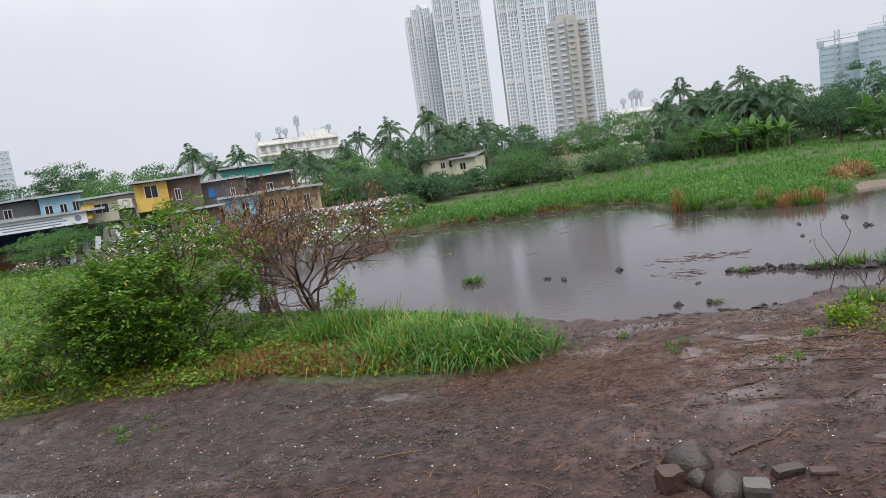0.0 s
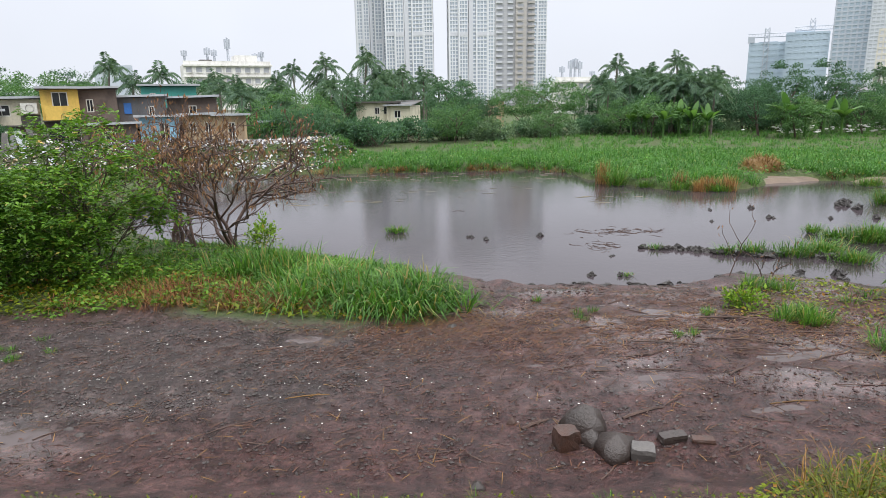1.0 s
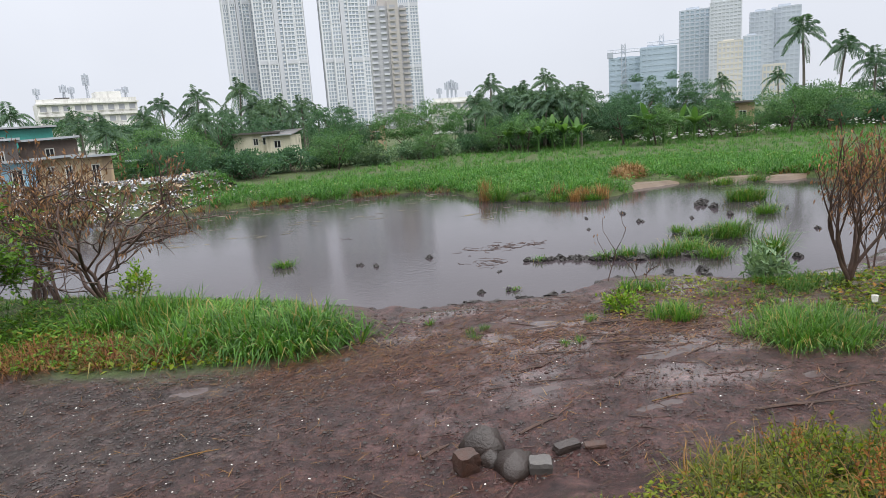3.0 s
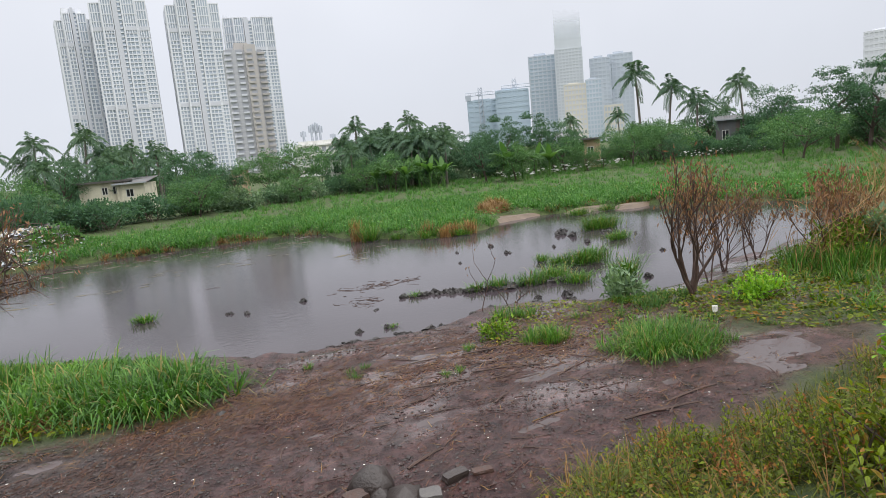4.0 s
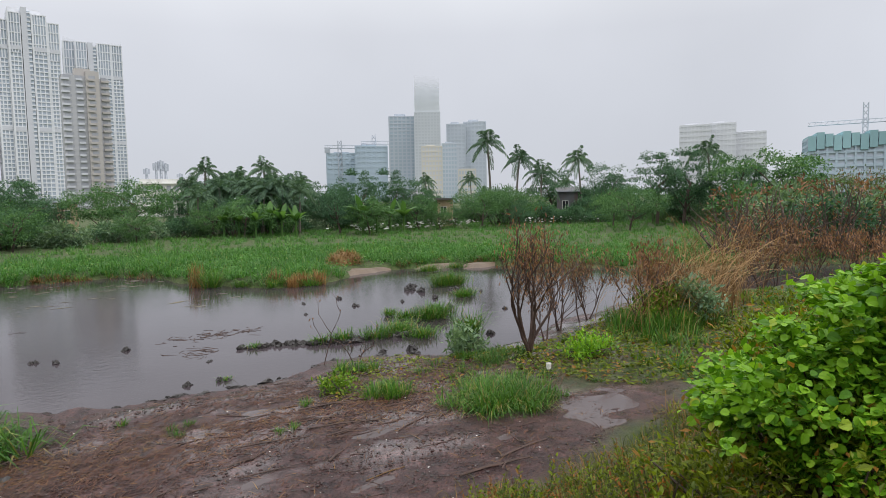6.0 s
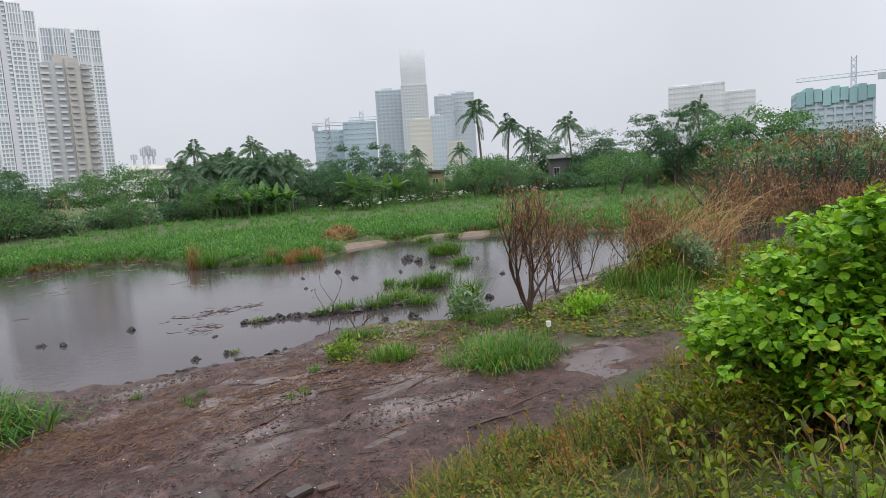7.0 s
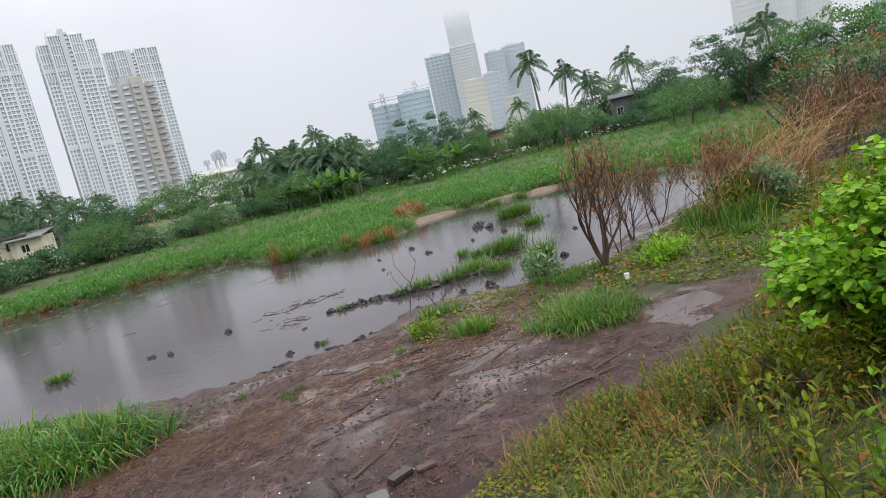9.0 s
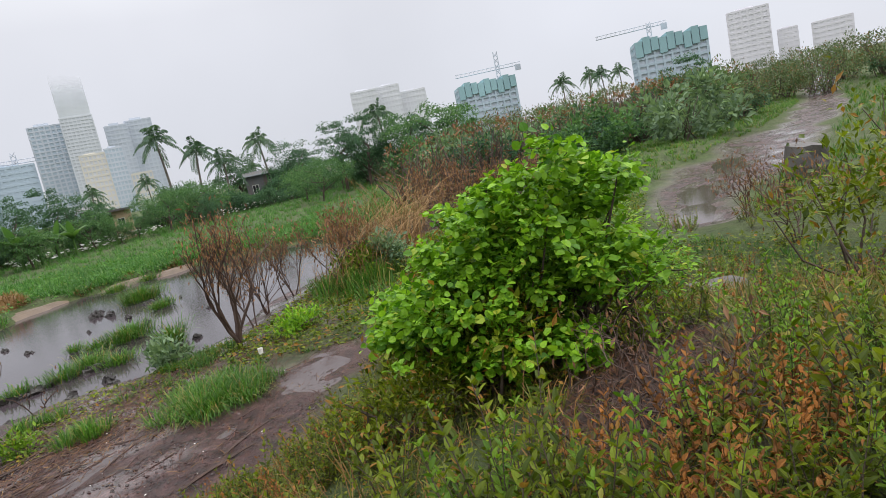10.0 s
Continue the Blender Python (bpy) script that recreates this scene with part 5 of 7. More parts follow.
dead_tree(-7.3, 10.9, "thin rusty dry stalks beside the shrub", [(-0.2, 0, 1), (0.1, 0.1, 1), (0.25, 0, 1), (-0.05, -0.1, 1)], 0.8, 0.012, 1, 6, 3, 0.08, 0.6, 0.25, "dry_stalks", "withered shrubs on the spit")
leafy_shrub(-2.35, 12.6, "small green bush at the grass edge", [((0, 0, 0.35), (0.3, 0.3, 0.4), 34)], 0.09, MAT_LEAF_FRESH)


def clump(xy, height, width, label, mat=MAT_GRASS, name="grass_clump", lean=0.8, group="grass clumps on the shore", category="grass"):
    c = xy.mean(0)
    g = sward(xy, height, width, lean, 1.5, 0.03, 0.5, 40, 1.25, droop=True)
    for v in g.v:
        v -= np.array([c[0], c[1], gz(*c)])
    return solid(name, g, mat, label, category, group, "stuff", at=(c[0], c[1], gz(*c)))


NEAR_GRASS = np.array([(-6.6, 10.1), (-5.0, 10.3), (-3.8, 10.4), (-2.6, 9.4), (-1.6, 8.8), (-0.6, 8.55), (0.3, 8.75), (0.85, 9.2), (0.95, 10), (0.6, 11.0), (-0.4, 12.1), (-1.7, 13.0), (-3, 13.9), (-4.4, 14.6), (-6, 14.3)])
near_xy = strew(NEAR_GRASS, 15000)
near_xy = near_xy[wobble(near_xy[:, 0] + 7, near_xy[:, 1], 0.7) > -0.35]
clump(near_xy, 0.23, 0.015, "lush wet green grass at the pond's near edge", lean=2.1)
clump(np.column_stack([rng.normal(0.0, 0.42, 2600), rng.normal(9.15, 0.3, 2600)]), 0.56, 0.024, "tall arching green grass clump beside the mud", lean=2.0)
clump(np.column_stack([rng.normal(-1.0, 0.5, 2600), rng.normal(10.0, 0.4, 2600)]), 0.5, 0.022, "tall arching green grass clump beside the mud", lean=2.0)
clump(np.column_stack([rng.normal(-2.0, 0.35, 1200), rng.normal(11.2, 0.35, 1200)]), 0.5, 0.018, "tall green grass clump near the pond", lean=1.1)
clump(np.column_stack([rng.normal(-3.2, 0.65, 1700), rng.normal(10.0, 0.35, 1700)]), 0.42, 0.008, "flattened rust-brown dead grass among green", MAT_RUSTSTRAW, "dead_grass", 2.6)
clump(np.column_stack([rng.normal(-1.6, 0.5, 900), rng.normal(9.3, 0.25, 900)]), 0.36, 0.008, "flattened rust-brown dead grass among green", MAT_RUSTSTRAW, "dead_grass", 2.6)


def creeper(poly, count, size, label, mat=MAT_HERB, name="creeping_weeds", rise_to=0.16, bare=None):
    xy = strew(poly, count)
    if bare is not None:
        xy = xy[inside(xy[:, 0], xy[:, 1], bare) < 0.05]
    z = ground_z(xy[:, 0], xy[:, 1])
    n = len(xy)
    hug = 0.5 + 0.5 * wobble(xy[:, 0], xy[:, 1] + 20, 0.8)
    at = np.column_stack([xy, z + rise_to * rng.uniform(0.1, 1, n) * np.clip(hug, 0.1, 1.2)])
    ax = rng.normal(0, 1, (n, 3)) * [1, 1, 0.35]
    L = size * rng.uniform(0.5, 1.3, n)
    return solid(name, Geo().leaves(at, ax, np.array([0, 0, 1.0]) + rng.normal(0, 0.35, (n, 3)), L, L * 0.6), mat, label, "weeds", kind="stuff")


creeper(np.array([(-5.2, 9.0), (-3.0, 9.4), (-0.8, 9.2), (-0.6, 11.5), (-2.4, 12.6), (-4.4, 13.2)]), 5200, 0.085, "broad-leaved creeping weeds among the grass", MAT_SHRUB, rise_to=0.3)
creeper(np.array([(-8.5, 8.5), (-6, 9.2), (-3.6, 9.6), (-1.6, 8.7), (-0.4, 8.4), (0.5, 8.6), (0.4, 9.6), (-2, 11), (-5, 12), (-9, 12)]), 7500, 0.09, "low creeping green weeds under the grass")
creeper(np.array([(-30, 20), (-12, 12), (-7.5, 12.5), (-8.5, 18), (-10, 24), (-20, 29), (-32, 31)]), 14000, 0.12, "broad-leaved weeds in the left field", MAT_LEAF_FRESH, rise_to=0.25)
SPIT = np.array([(8.6, 8.5), (7.6, 6.9), (8.4, 5.6), (9.5, 4.6), (13, 4.4), (18, 5), (20, 8.2), (15, 9.4), (11, 8.4), (9.6, 8.2)])
creeper(SPIT, 12000, 0.085, "low creeping green weeds on the spit", rise_to=0.14)
clump(strew(SPIT, 8000), 0.11, 0.010, "short wet grass and weeds on the spit", lean=1.0)
creeper(np.array([(4.6, 8.0), (5.2, 8.8), (6.2, 9.8), (7.6, 9.2), (8.6, 8.2), (7.6, 7.2), (6.2, 7.2), (5.2, 7.4)]), 1500, 0.06, "scattered weeds on the muddy point", rise_to=0.1)
clump(np.column_stack([rng.normal(6.45, 0.36, 3400), rng.normal(6.2, 0.27, 3400)]), 0.36, 0.012, "bright green grass clump beside the puddle", lean=1.4)
clump(np.column_stack([rng.normal(7.2, 0.35, 900), rng.normal(6.6, 0.4, 900)]), 0.24, 0.010, "bright green grass clump beside the puddle", lean=1.2)
clump(np.column_stack([rng.normal(8.0, 0.4, 1500), rng.normal(8.2, 0.3, 1500)]), 0.2, 0.010, "green grass clump on the muddy point", lean=1.2)
clump(np.column_stack([rng.normal(5.5, 0.22, 500), rng.normal(7.55, 0.2, 500)]), 0.24, 0.012, "small green grass clump on the muddy point", lean=0.9)
clump(np.column_stack([rng.normal(5.9, 0.2, 260), rng.normal(9.0, 0.2, 260)]), 0.25, 0.012, "small green grass clump on the muddy point", lean=0.9)
for x, y, n in ((2.7, 8.2, 120), (3.6, 7.2, 90), (2.3, 8.9, 60), (6.9, 7.6, 200), (-4.5, 7.9, 260), (4.4, 8.0, 80)):
    clump(np.column_stack([rng.normal(x, 0.16, n), rng.normal(y, 0.12, n)]), 0.13, 0.009, "sparse tuft of grass in the mud", lean=0.9)
leafy_shrub(5.05, 8.2, "bright lime green weed on the mud", [((0, 0, 0.1), (0.28, 0.2, 0.13), 34)], 0.075, MAT_LEAF_FRESH, name="green_weed")
leafy_shrub(8.1, 8.7, "pale broad-leaved weed at the water's edge", [((0, 0, 0.22), (0.35, 0.3, 0.25), 34)], 0.14, MAT_LEAF_PALE, name="green_weed")
leafy_shrub(9.5, 7.0, "low lime green weed on the spit", [((0, 0, 0.12), (0.7, 0.4, 0.16), 70)], 0.09, MAT_VINE, name="green_weed")
leafy_shrub(13.0, 7.5, "green undergrowth at the foot of dry cane", [((0, 0, 0.4), (0.8, 0.5, 0.5), 110)], 0.12, MAT_LEAF_FRESH, name="green_weed")
leafy_shrub(13.4, 7.0, "grey-green weed at the foot of dry cane", [((0, 0, 0.5), (0.6, 0.5, 0.5), 60)], 0.14, MAT_LEAF_PALE, name="green_weed")
clump(np.column_stack([rng.normal(12.4, 0.5, 1600), rng.normal(7.2, 0.35, 1600)]), 0.55, 0.016, "dark green grass at the foot of dry cane", lean=0.8)


def cane(x, y, n, height, label, lean_x, lean_y, radius=0.5):
    """Dry arching cane: long thin stems that rise and bow over, with narrow dead leaves."""
    z = gz(x, y)
    t = thing("dry_cane", (x, y, z), label, "cane", "dry cane on the spit")
    g, lv = Geo(), Geo()
    for _ in range(n):
        b = np.array([rng.normal(0, radius), rng.normal(0, radius * 0.6), -0.05])
        h = height * rng.uniform(0.5, 1.1)
        lx, ly = lean_x * rng.uniform(-0.2, 1.3) + rng.normal(0, 0.25), lean_y + rng.normal(0, 0.3)
        u = np.linspace(0, 1, 8)
        pts = b + np.stack([lx * 1.25 * h * u ** 2.2, ly * h * u ** 2.2, h * (u - 0.42 * abs(lx) * u ** 3.4)], 1)
        g.tube(pts, np.linspace(0.010, 0.003, 8), 3)
        m = 7
        at = pts[rng.integers(2, 8, m)]
        ax = np.array([lx, ly, -0.35]) + rng.normal(0, 0.55, (m, 3))
        lv.leaves(at, ax, np.array([0, 0, 1.0]) + rng.normal(0, 0.3, (m, 3)), rng.uniform(0.18, 0.5, m), 0.013)
    tagged(part("stem_frame", g, MAT_CANE, t), kind="stuff")
    tagged(part("dry_foliage", lv, MAT_CANE, t), kind="stuff")


cane(12.6, 7.6, 60, 1.5, "dry tangled tan cane by the water", 0.5, -0.1, 0.6)
cane(13.4, 7.5, 80, 2.2, "dry arching tan cane by the water", 0.85, -0.1, 0.5)
cane(14.6, 7.4, 80, 2.4, "dry arching tan cane by the water", 0.9, 0.0, 0.55)
cane(16.4, 7.8, 80, 2.3, "dry arching tan cane by the water", 0.6, 0.0, 0.6)
dead_tree(12.4, 7.6, "thicket of thin rusty stems by dry cane", [(-0.5, 0.1, 1), (-0.2, -0.1, 1), (0.1, 0.2, 1), (0.3, 0.1, 1), (0.5, -0.1, 1)], 1.0, 0.016, 2, 7, 3, 0.12, 0.5, 0.3, "withered_shrub", "withered shrubs on the spit")
dead_tree(13.6, 7.7, "thicket of thin rusty stems by dry cane", [(-0.5, 0.1, 1), (-0.2, -0.1, 1), (0.1, 0.2, 1), (0.3, 0.1, 1)], 1.0, 0.016, 2, 7, 3, 0.12, 0.5, 0.3, "withered_shrub", "withered shrubs on the spit")

creeper(near_belt, 15000, 0.13, "broad green water weeds among the reeds", MAT_REED, rise_to=0.5)

# ---- the bank at the camera's feet ----
BANKSIDE = np.array([(3.0, 4.0), (3.5, 4.25), (4.3, 4.25), (5.2, 4.0), (6.5, 4.05), (8.2, 4.6), (9.5, 3.6), (9, 0), (8, -4), (3, -4), (1.6, -2), (1.4, 1.2), (2.4, 2.8)])
xy = strew(BANKSIDE, 26000)
xy = xy[(np.hypot(xy[:, 0], xy[:, 1]) > 1.3) & (inside(xy[:, 0], xy[:, 1], HOLLOW) < 0.1 * rng.normal(0, 1, len(xy)))]
cut = int(len(xy) * 0.91)
solid("bank_grass", sward(xy[:cut], 0.3, 0.009, 2.0, 1.2, tuft=24, gather=1.6, droop=True), MAT_BANKGRASS, "rank green grass covering the near bank", "grass", kind="stuff")
solid("bank_straw", sward(xy[cut:], 0.46, 0.005, 2.2, 1.2, tuft=10, gather=2.0, droop=True), MAT_STRAW, "dry tan grass stems on the near bank", "dead grass", kind="stuff")
creeper(BANKSIDE, 15000, 0.05, "low green weeds covering the near bank", MAT_HERB, rise_to=0.22, bare=HOLLOW)
LOWBANK = np.array([(-5, 4.6), (-3, 4.5), (0.9, 4.1), (2.4, 3.9), (1.8, 2), (-2, 2.2), (-6, 3)])
creeper(np.array([(1.9, 3.2), (2.4, 3.8), (3.2, 4.1), (4.4, 4.2), (4.6, 3.2), (3.6, 2.4), (2.2, 1.6)]), 4200, 0.045, "low bright weeds at the foot of the bank", MAT_HERB, rise_to=0.1)
creeper(LOWBANK, 2600, 0.03, "tiny green weeds at the foot of the bank", MAT_HERB, rise_to=0.05)
solid("path_grass", sward(strew(np.array([(-7, 3.2), (0, 2.6), (1.6, 2.2), (1.5, -2), (3, -4), (2, -6), (-7, -6)]), 9000), 0.07, 0.006, 1.2, 1.0, droop=True), MAT_BANKGRASS, "short trodden grass on top of the bank", "grass", kind="stuff")
solid("foot_grass", sward(strew(LOWBANK, 3500), 0.08, 0.005, 1.0, 0.7), MAT_GRASS, "thin short grass at the foot of the bank", "grass", kind="stuff")

rng = np.random.default_rng(23)
leafy_shrub(4.75, 1.2, "vine-covered bush with bright heart-shaped leaves", [((0.2, -0.45, 1.42), (0.6, 0.52, 0.4), 100), ((0.1, -0.3, 0.9), (0.75, 0.65, 0.5), 150), ((0.15, -0.35, 1.15), (0.85, 0.72, 0.55), 210), ((0.0, 0.1, 0.65), (0.9, 0.85, 0.62), 230), ((-0.05, 0.62, 0.45), (0.65, 0.5, 0.45), 130), ((-0.45, -0.15, 0.3), (0.5, 0.65, 0.42), 100)],
            0.056, MAT_VINE, 84, name="vine_bush", shape="round", breakup=9)
branchy_shrub(4.85, 1.1, "tangle of brown stems and shoots inside the vine", [((0, 0), (0.2, -0.3, 1), 1.0), ((0.1, 0.2), (-0.2, 0.3, 1), 0.9), ((0, -0.3), (0.3, -0.6, 0.9), 1.0), ((0.1, -0.4), (0.1, -0.7, 0.8), 1.0)], 0.62, 0.016, MAT_VINE, 0.06, 10, name="twiggy_shrub", low=0.5)
leafy_shrub(3.95, 1.75, "yellow-green herb shoots at the edge of the vine", [((0, 0, 0.28), (0.5, 0.45, 0.32), 90)], 0.06, MAT_HERB)
leafy_shrub(4.35, 1.2, "herb shoots with pointed leaves before the vine", [((0, 0, 0.45), (0.5, 0.55, 0.45), 100)], 0.08, MAT_HERB)
branchy_shrub(7.9, 1.2, "yellow-green feathery bush behind the vines", [((0, 0), (-0.3, 0.1, 1), 1.0), ((0.1, 0), (0.3, 0.2, 1), 0.95), ((0, 0.1), (0, -0.4, 1), 1.0), ((0, 0.1), (-0.1, 0.5, 1), 0.9)], 0.78, 0.02, MAT_LEAF_FRESH, 0.085, 14, fork=3)
leafy_shrub(7.6, 3.0, "green bush behind the vines", [((0, 0, 0.8), (0.6, 0.6, 0.7), 110)], 0.1, MAT_HERB)
leafy_shrub(9.5, 3.4, "green bush behind the vines", [((0, 0, 0.8), (0.8, 0.7, 0.7), 110)], 0.1, MAT_HERB)


def make_herb(height, stems, label, rusty=False, mat=MAT_HERB):
    """An upright herb: several stems, pairs of pointed leaves up each, crossed pair by pair."""
    t = thing("tall_herb", (0, 0, -80), label, "herb", "herbs on the bank")
    g, lv = Geo(), Geo()
    for _ in range(stems):
        q, r = limb((rng.normal(0, 0.07), rng.normal(0, 0.07), -0.06), (rng.normal(0, 0.22), rng.normal(0, 0.22), 1), height * rng.uniform(0.6, 1.05), 0.006, 0.002, 0.07, 9)
        g.tube(q, r, 4)
        n = 9 if rusty else 11
        s = np.linspace(0.2, 1.0, n)
        at = np.stack([np.interp(s, np.linspace(0, 1, 9), q[:, k]) for k in range(3)], 1)
        for sg in (0, math.pi):
            a = np.arange(n) * 1.5 + sg + rng.uniform(-0.3, 0.3, n)
            ax = np.stack([np.cos(a), np.sin(a), np.linspace(0.25, 1.1, n)], 1)
            L = (0.062 if rusty else 0.082) * (1.15 - 0.45 * s) * rng.uniform(0.7, 1.2, n)
            lv.round_leaves(at, ax, np.tile([0, 0, 1.0], (n, 1)) + rng.normal(0, 0.2, (n, 3)), L, 0.5)
    part("stem_frame", g, MAT_STRAW if rusty else MAT_BARK, t)
    part("foliage", lv, MAT_RUSTLEAF if rusty else mat, t)
    return t


herb_a = make_herb(0.75, 7, "leafy green herb on the near bank")
herb_b = make_herb(0.95, 9, "tall leafy green herb on the near bank", mat=MAT_LEAF_FRESH)
herb_c = make_herb(0.6, 6, "rust-brown withered herb on the near bank", True)
for k in range(120):
    az, d = rng.uniform(60, 108), rng.uniform(2.1, 4.9)
    x, y = spot(az, d)
    if inside(np.array([x]), np.array([y]), HOLLOW)[0] > 0.05 and k % 4:
        continue
    if az < 72 and d < 4.2 and k % 3:
        continue
    if d > 3.6 and 62 < az < 86 or 68 < az < 84 and 2.5 < d < 4.0 and k % 7 or 84 < az < 94 and d > 2.5 and k % 2:
        continue
    el_cap = -23 if d < 2.8 else (-14 if az > 78 else -17)
    z = gz(x, y)
    ob, h = ((herb_a, 0.75), (herb_b, 0.95), (herb_c, 0.6))[2 if k % 17 == 0 or (91 < az < 100 and k % 3 == 0) else (k % 3 == 1)]
    s = min(1.15, max(0.4, (rise(d, el_cap) - z) / h)) * rng.uniform(0.6, 1.0)
    put(ob, x, y, z, rng.uniform(0, 360), min(s, 0.8) if ob is herb_c else s)
for k in range(12):
    az, d = rng.uniform(92, 101), rng.uniform(2.1, 3.0)
    x, y = spot(az, d)
    put(herb_c, x, y, gz(x, y), rng.uniform(0, 360), rng.uniform(0.6, 0.85))
for k in range(40):
    az, d = rng.uniform(44, 64), rng.uniform(4.3, 6.6)
    x, y = spot(az, d)
    if y > 3.9:
        continue
    put((herb_a, herb_c, herb_a)[k % 3], x, y, gz(x, y), rng.uniform(0, 360), rng.uniform(0.4, 0.8))
for k in range(60):
    az, d = rng.uniform(84, 106), rng.uniform(5, 15)
    x, y = spot(az, d)
    put((herb_a, herb_b, herb_a, herb_c)[k % 4], x, y, gz(x, y), rng.uniform(0, 360), rng.uniform(0.4, 0.75))
for az, d in ((93.5, 14), (95.5, 13), (97, 11), (99, 12.5)):
    x, y = spot(az, d)
    dead_tree(x, y, "thin half-bare bush at the track's edge", [(-0.4, 0.1, 1), (0.1, 0.3, 1), (0.4, -0.1, 1), (0, -0.4, 1)], 0.7, 0.014, 2, 3, 3, 0.09, 0.4, 0.5, "twiggy_bush", "bushes by the track")
for az, d, s in ((101.5, 8.5, 1.2), (104, 7.5, 1.3), (106, 10, 1.6)):
    x, y = spot(az, d)
    leafy_shrub(x, y, "thin grey-green bush at the track's edge", [((0, 0, 0.75 * s), (0.7 * s, 0.7 * s, 0.6 * s), 70)], 0.11, MAT_HERB, 30)

# a dark hollow of bare earth and dead sticks behind the herbs
for x, y in ((2.9, 0.1), (3.2, 0.35), (3.2, -0.15), (3.6, 0.1), (3.8, 0.45), (4.0, -0.2), (4.3, 0.2), (4.7, 0.3)):
    dead_tree(x, y, "tangle of dead brown sticks in a bare hollow", [(-0.9, 0.3, 0.7), (0.6, 0.6, 0.6), (0.9, -0.2, 0.5), (0, -0.8, 0.6), (-0.5, -0.6, 0.9)], 0.32, 0.008, 2, 1, 3, 0.06, 0.0, 0.7, "dead_sticks", "dead sticks on the bank")
xy = strew(HOLLOW, 2000)
a, L = rng.uniform(0, 6.28, 2000), rng.uniform(0.05, 0.22, 2000)
b = np.column_stack([xy, ground_z(xy[:, 0], xy[:, 1])])
solid("dead_stalks", Geo().blades(b, b + np.column_stack([np.cos(a) * L, np.sin(a) * L, rng.uniform(0.0, 0.06, 2000)]), 0.006, 0.2), MAT_MULCH, "matted dark brown dead stalks in a bare hollow", "dead grass", kind="stuff")
VERGE = np.array([(8.2, 4.5), (13, 4.6), (20, 3.6), (20, 1.6), (12, 1.1), (11, -1.6), (8, -4), (8.4, 0)])
creeper(VERGE, 9000, 0.075, "low green weeds between bank and track", MAT_HERB, rise_to=0.2)
solid("verge_tufts", sward(strew(VERGE, 9000), 0.2, 0.010, 1.2, 1.2, droop=True), MAT_GRASS, "rough green grass between bank and track", "grass", kind="stuff")

# ---- things in and by the water ----
MAT_PEAT = plain("black_wet_peat", (0.020, 0.016, 0.014), 0.45, 0.4, 6.0, 40.0, 0.8)
MAT_MUDCLOD = plain("wet_mud_clod", (0.045, 0.019, 0.015), 0.5, 0.4, 6.0, 50.0, 0.6)
MAT_STONE = plain("wet_dark_stone", (0.030, 0.021, 0.018), 0.42, 0.3, 5.0, 40.0, 0.6)
MAT_BRICK = plain("wet_red_brick", (0.050, 0.022, 0.014), 0.55, 0.3, 8.0, 60.0, 0.6, stain=(0.05, 0.035, 0.03))
MAT_CONC = plain("grey_concrete", (0.075, 0.068, 0.064), 0.55, 0.2, 3.0, 30.0, 0.5, stain=(0.10, 0.09, 0.08))
MAT_CHIP = plain("pale_litter", (0.70, 0.68, 0.64), 0.6, 0.4, 30.0, 80.0, 0.1)
MAT_SCUM = plain("floating_scum", (0.10, 0.085, 0.05), 0.7, 0.4, 3.0, 25.0, 0.5)
MAT_SAND = plain("pale_wet_silt", (0.11, 0.074, 0.046), 0.6, 0.25, 1.5, 20.0, 0.5)


def lump(g, c, r, n=9, rough=0.3, squash=(1, 1, 1)):
    """An uneven boulder of rings."""
    rows = 6
    v = []
    for i in range(rows + 1):
        th = math.pi * i / rows
        for k in range(n):
            ph = 2 * math.pi * k / n
            d = np.array([math.sin(th) * math.cos(ph), math.sin(th) * math.sin(ph), math.cos(th)])
            w = 1 + rough * math.sin(3 * d[0] + 5 * c[0] + 2.0 * d[2]) * math.cos(4 * d[1] + 3 * c[1]) + rng.uniform(-0.12, 0.12) * rough * 2 * (0 < i < rows)
            v.append(np.array(c) + d * r * w * np.array(squash))
    g.add(v, [(i * n + k, i * n + (k + 1) % n, (i + 1) * n + (k + 1) % n, (i + 1) * n + k) for i in range(rows) for k in range(n)])
    return g


for x, y, s in ((-4.9, 15.8, 1.7), (2.0, 14.5, 0.7), (2.3, 14.2, 0.8), (3.6, 14.4, 0.9), (3.7, 10.8, 0.8), (10.5, 17.1, 0.9), (10.1, 15.6, 0.9), (13.2, 17.0, 1.6), (13.2, 16.3, 1.6), (4.25, 10.75, 0.8),
                (10.2, 10.1, 1.0), (7.3, 10.35, 1.0), (7.9, 10.2, 1.3), (12.6, 15.0, 1.2), (12.0, 13.6, 1.1), (11.5, 15.2, 0.8), (14.2, 16.0, 1.2), (13.8, 17.6, 1.1), (11.0, 12.6, 0.9), (14.6, 15.0, 0.8),
                (9.2, 17.0, 0.6), (8.4, 15.4, 0.6), (4.6, 12.2, 0.5), (15.6, 17.4, 1.0), (12.8, 12.2, 0.8)):
    g = Geo()
    for k in range(3):
        lump(g, (rng.normal(0, 0.06), rng.normal(0, 0.04), 0.0 + 0.02 * k), 0.07, 7, 0.5, (1.2, 0.9, 0.9))
    g.tube([(0, 0, 0), (0.01, 0.01, 0.07), (0.03, 0.0, 0.1)], [0.05, 0.03, 0.012], 5)
    ob = solid("rotten_stump", g, MAT_PEAT, "small black rotten stump standing in the water", "stump", "stumps in the pond", at=(x, y, -0.17), turn=rng.uniform(0, 360))
    ob.scale = (s, s, s)

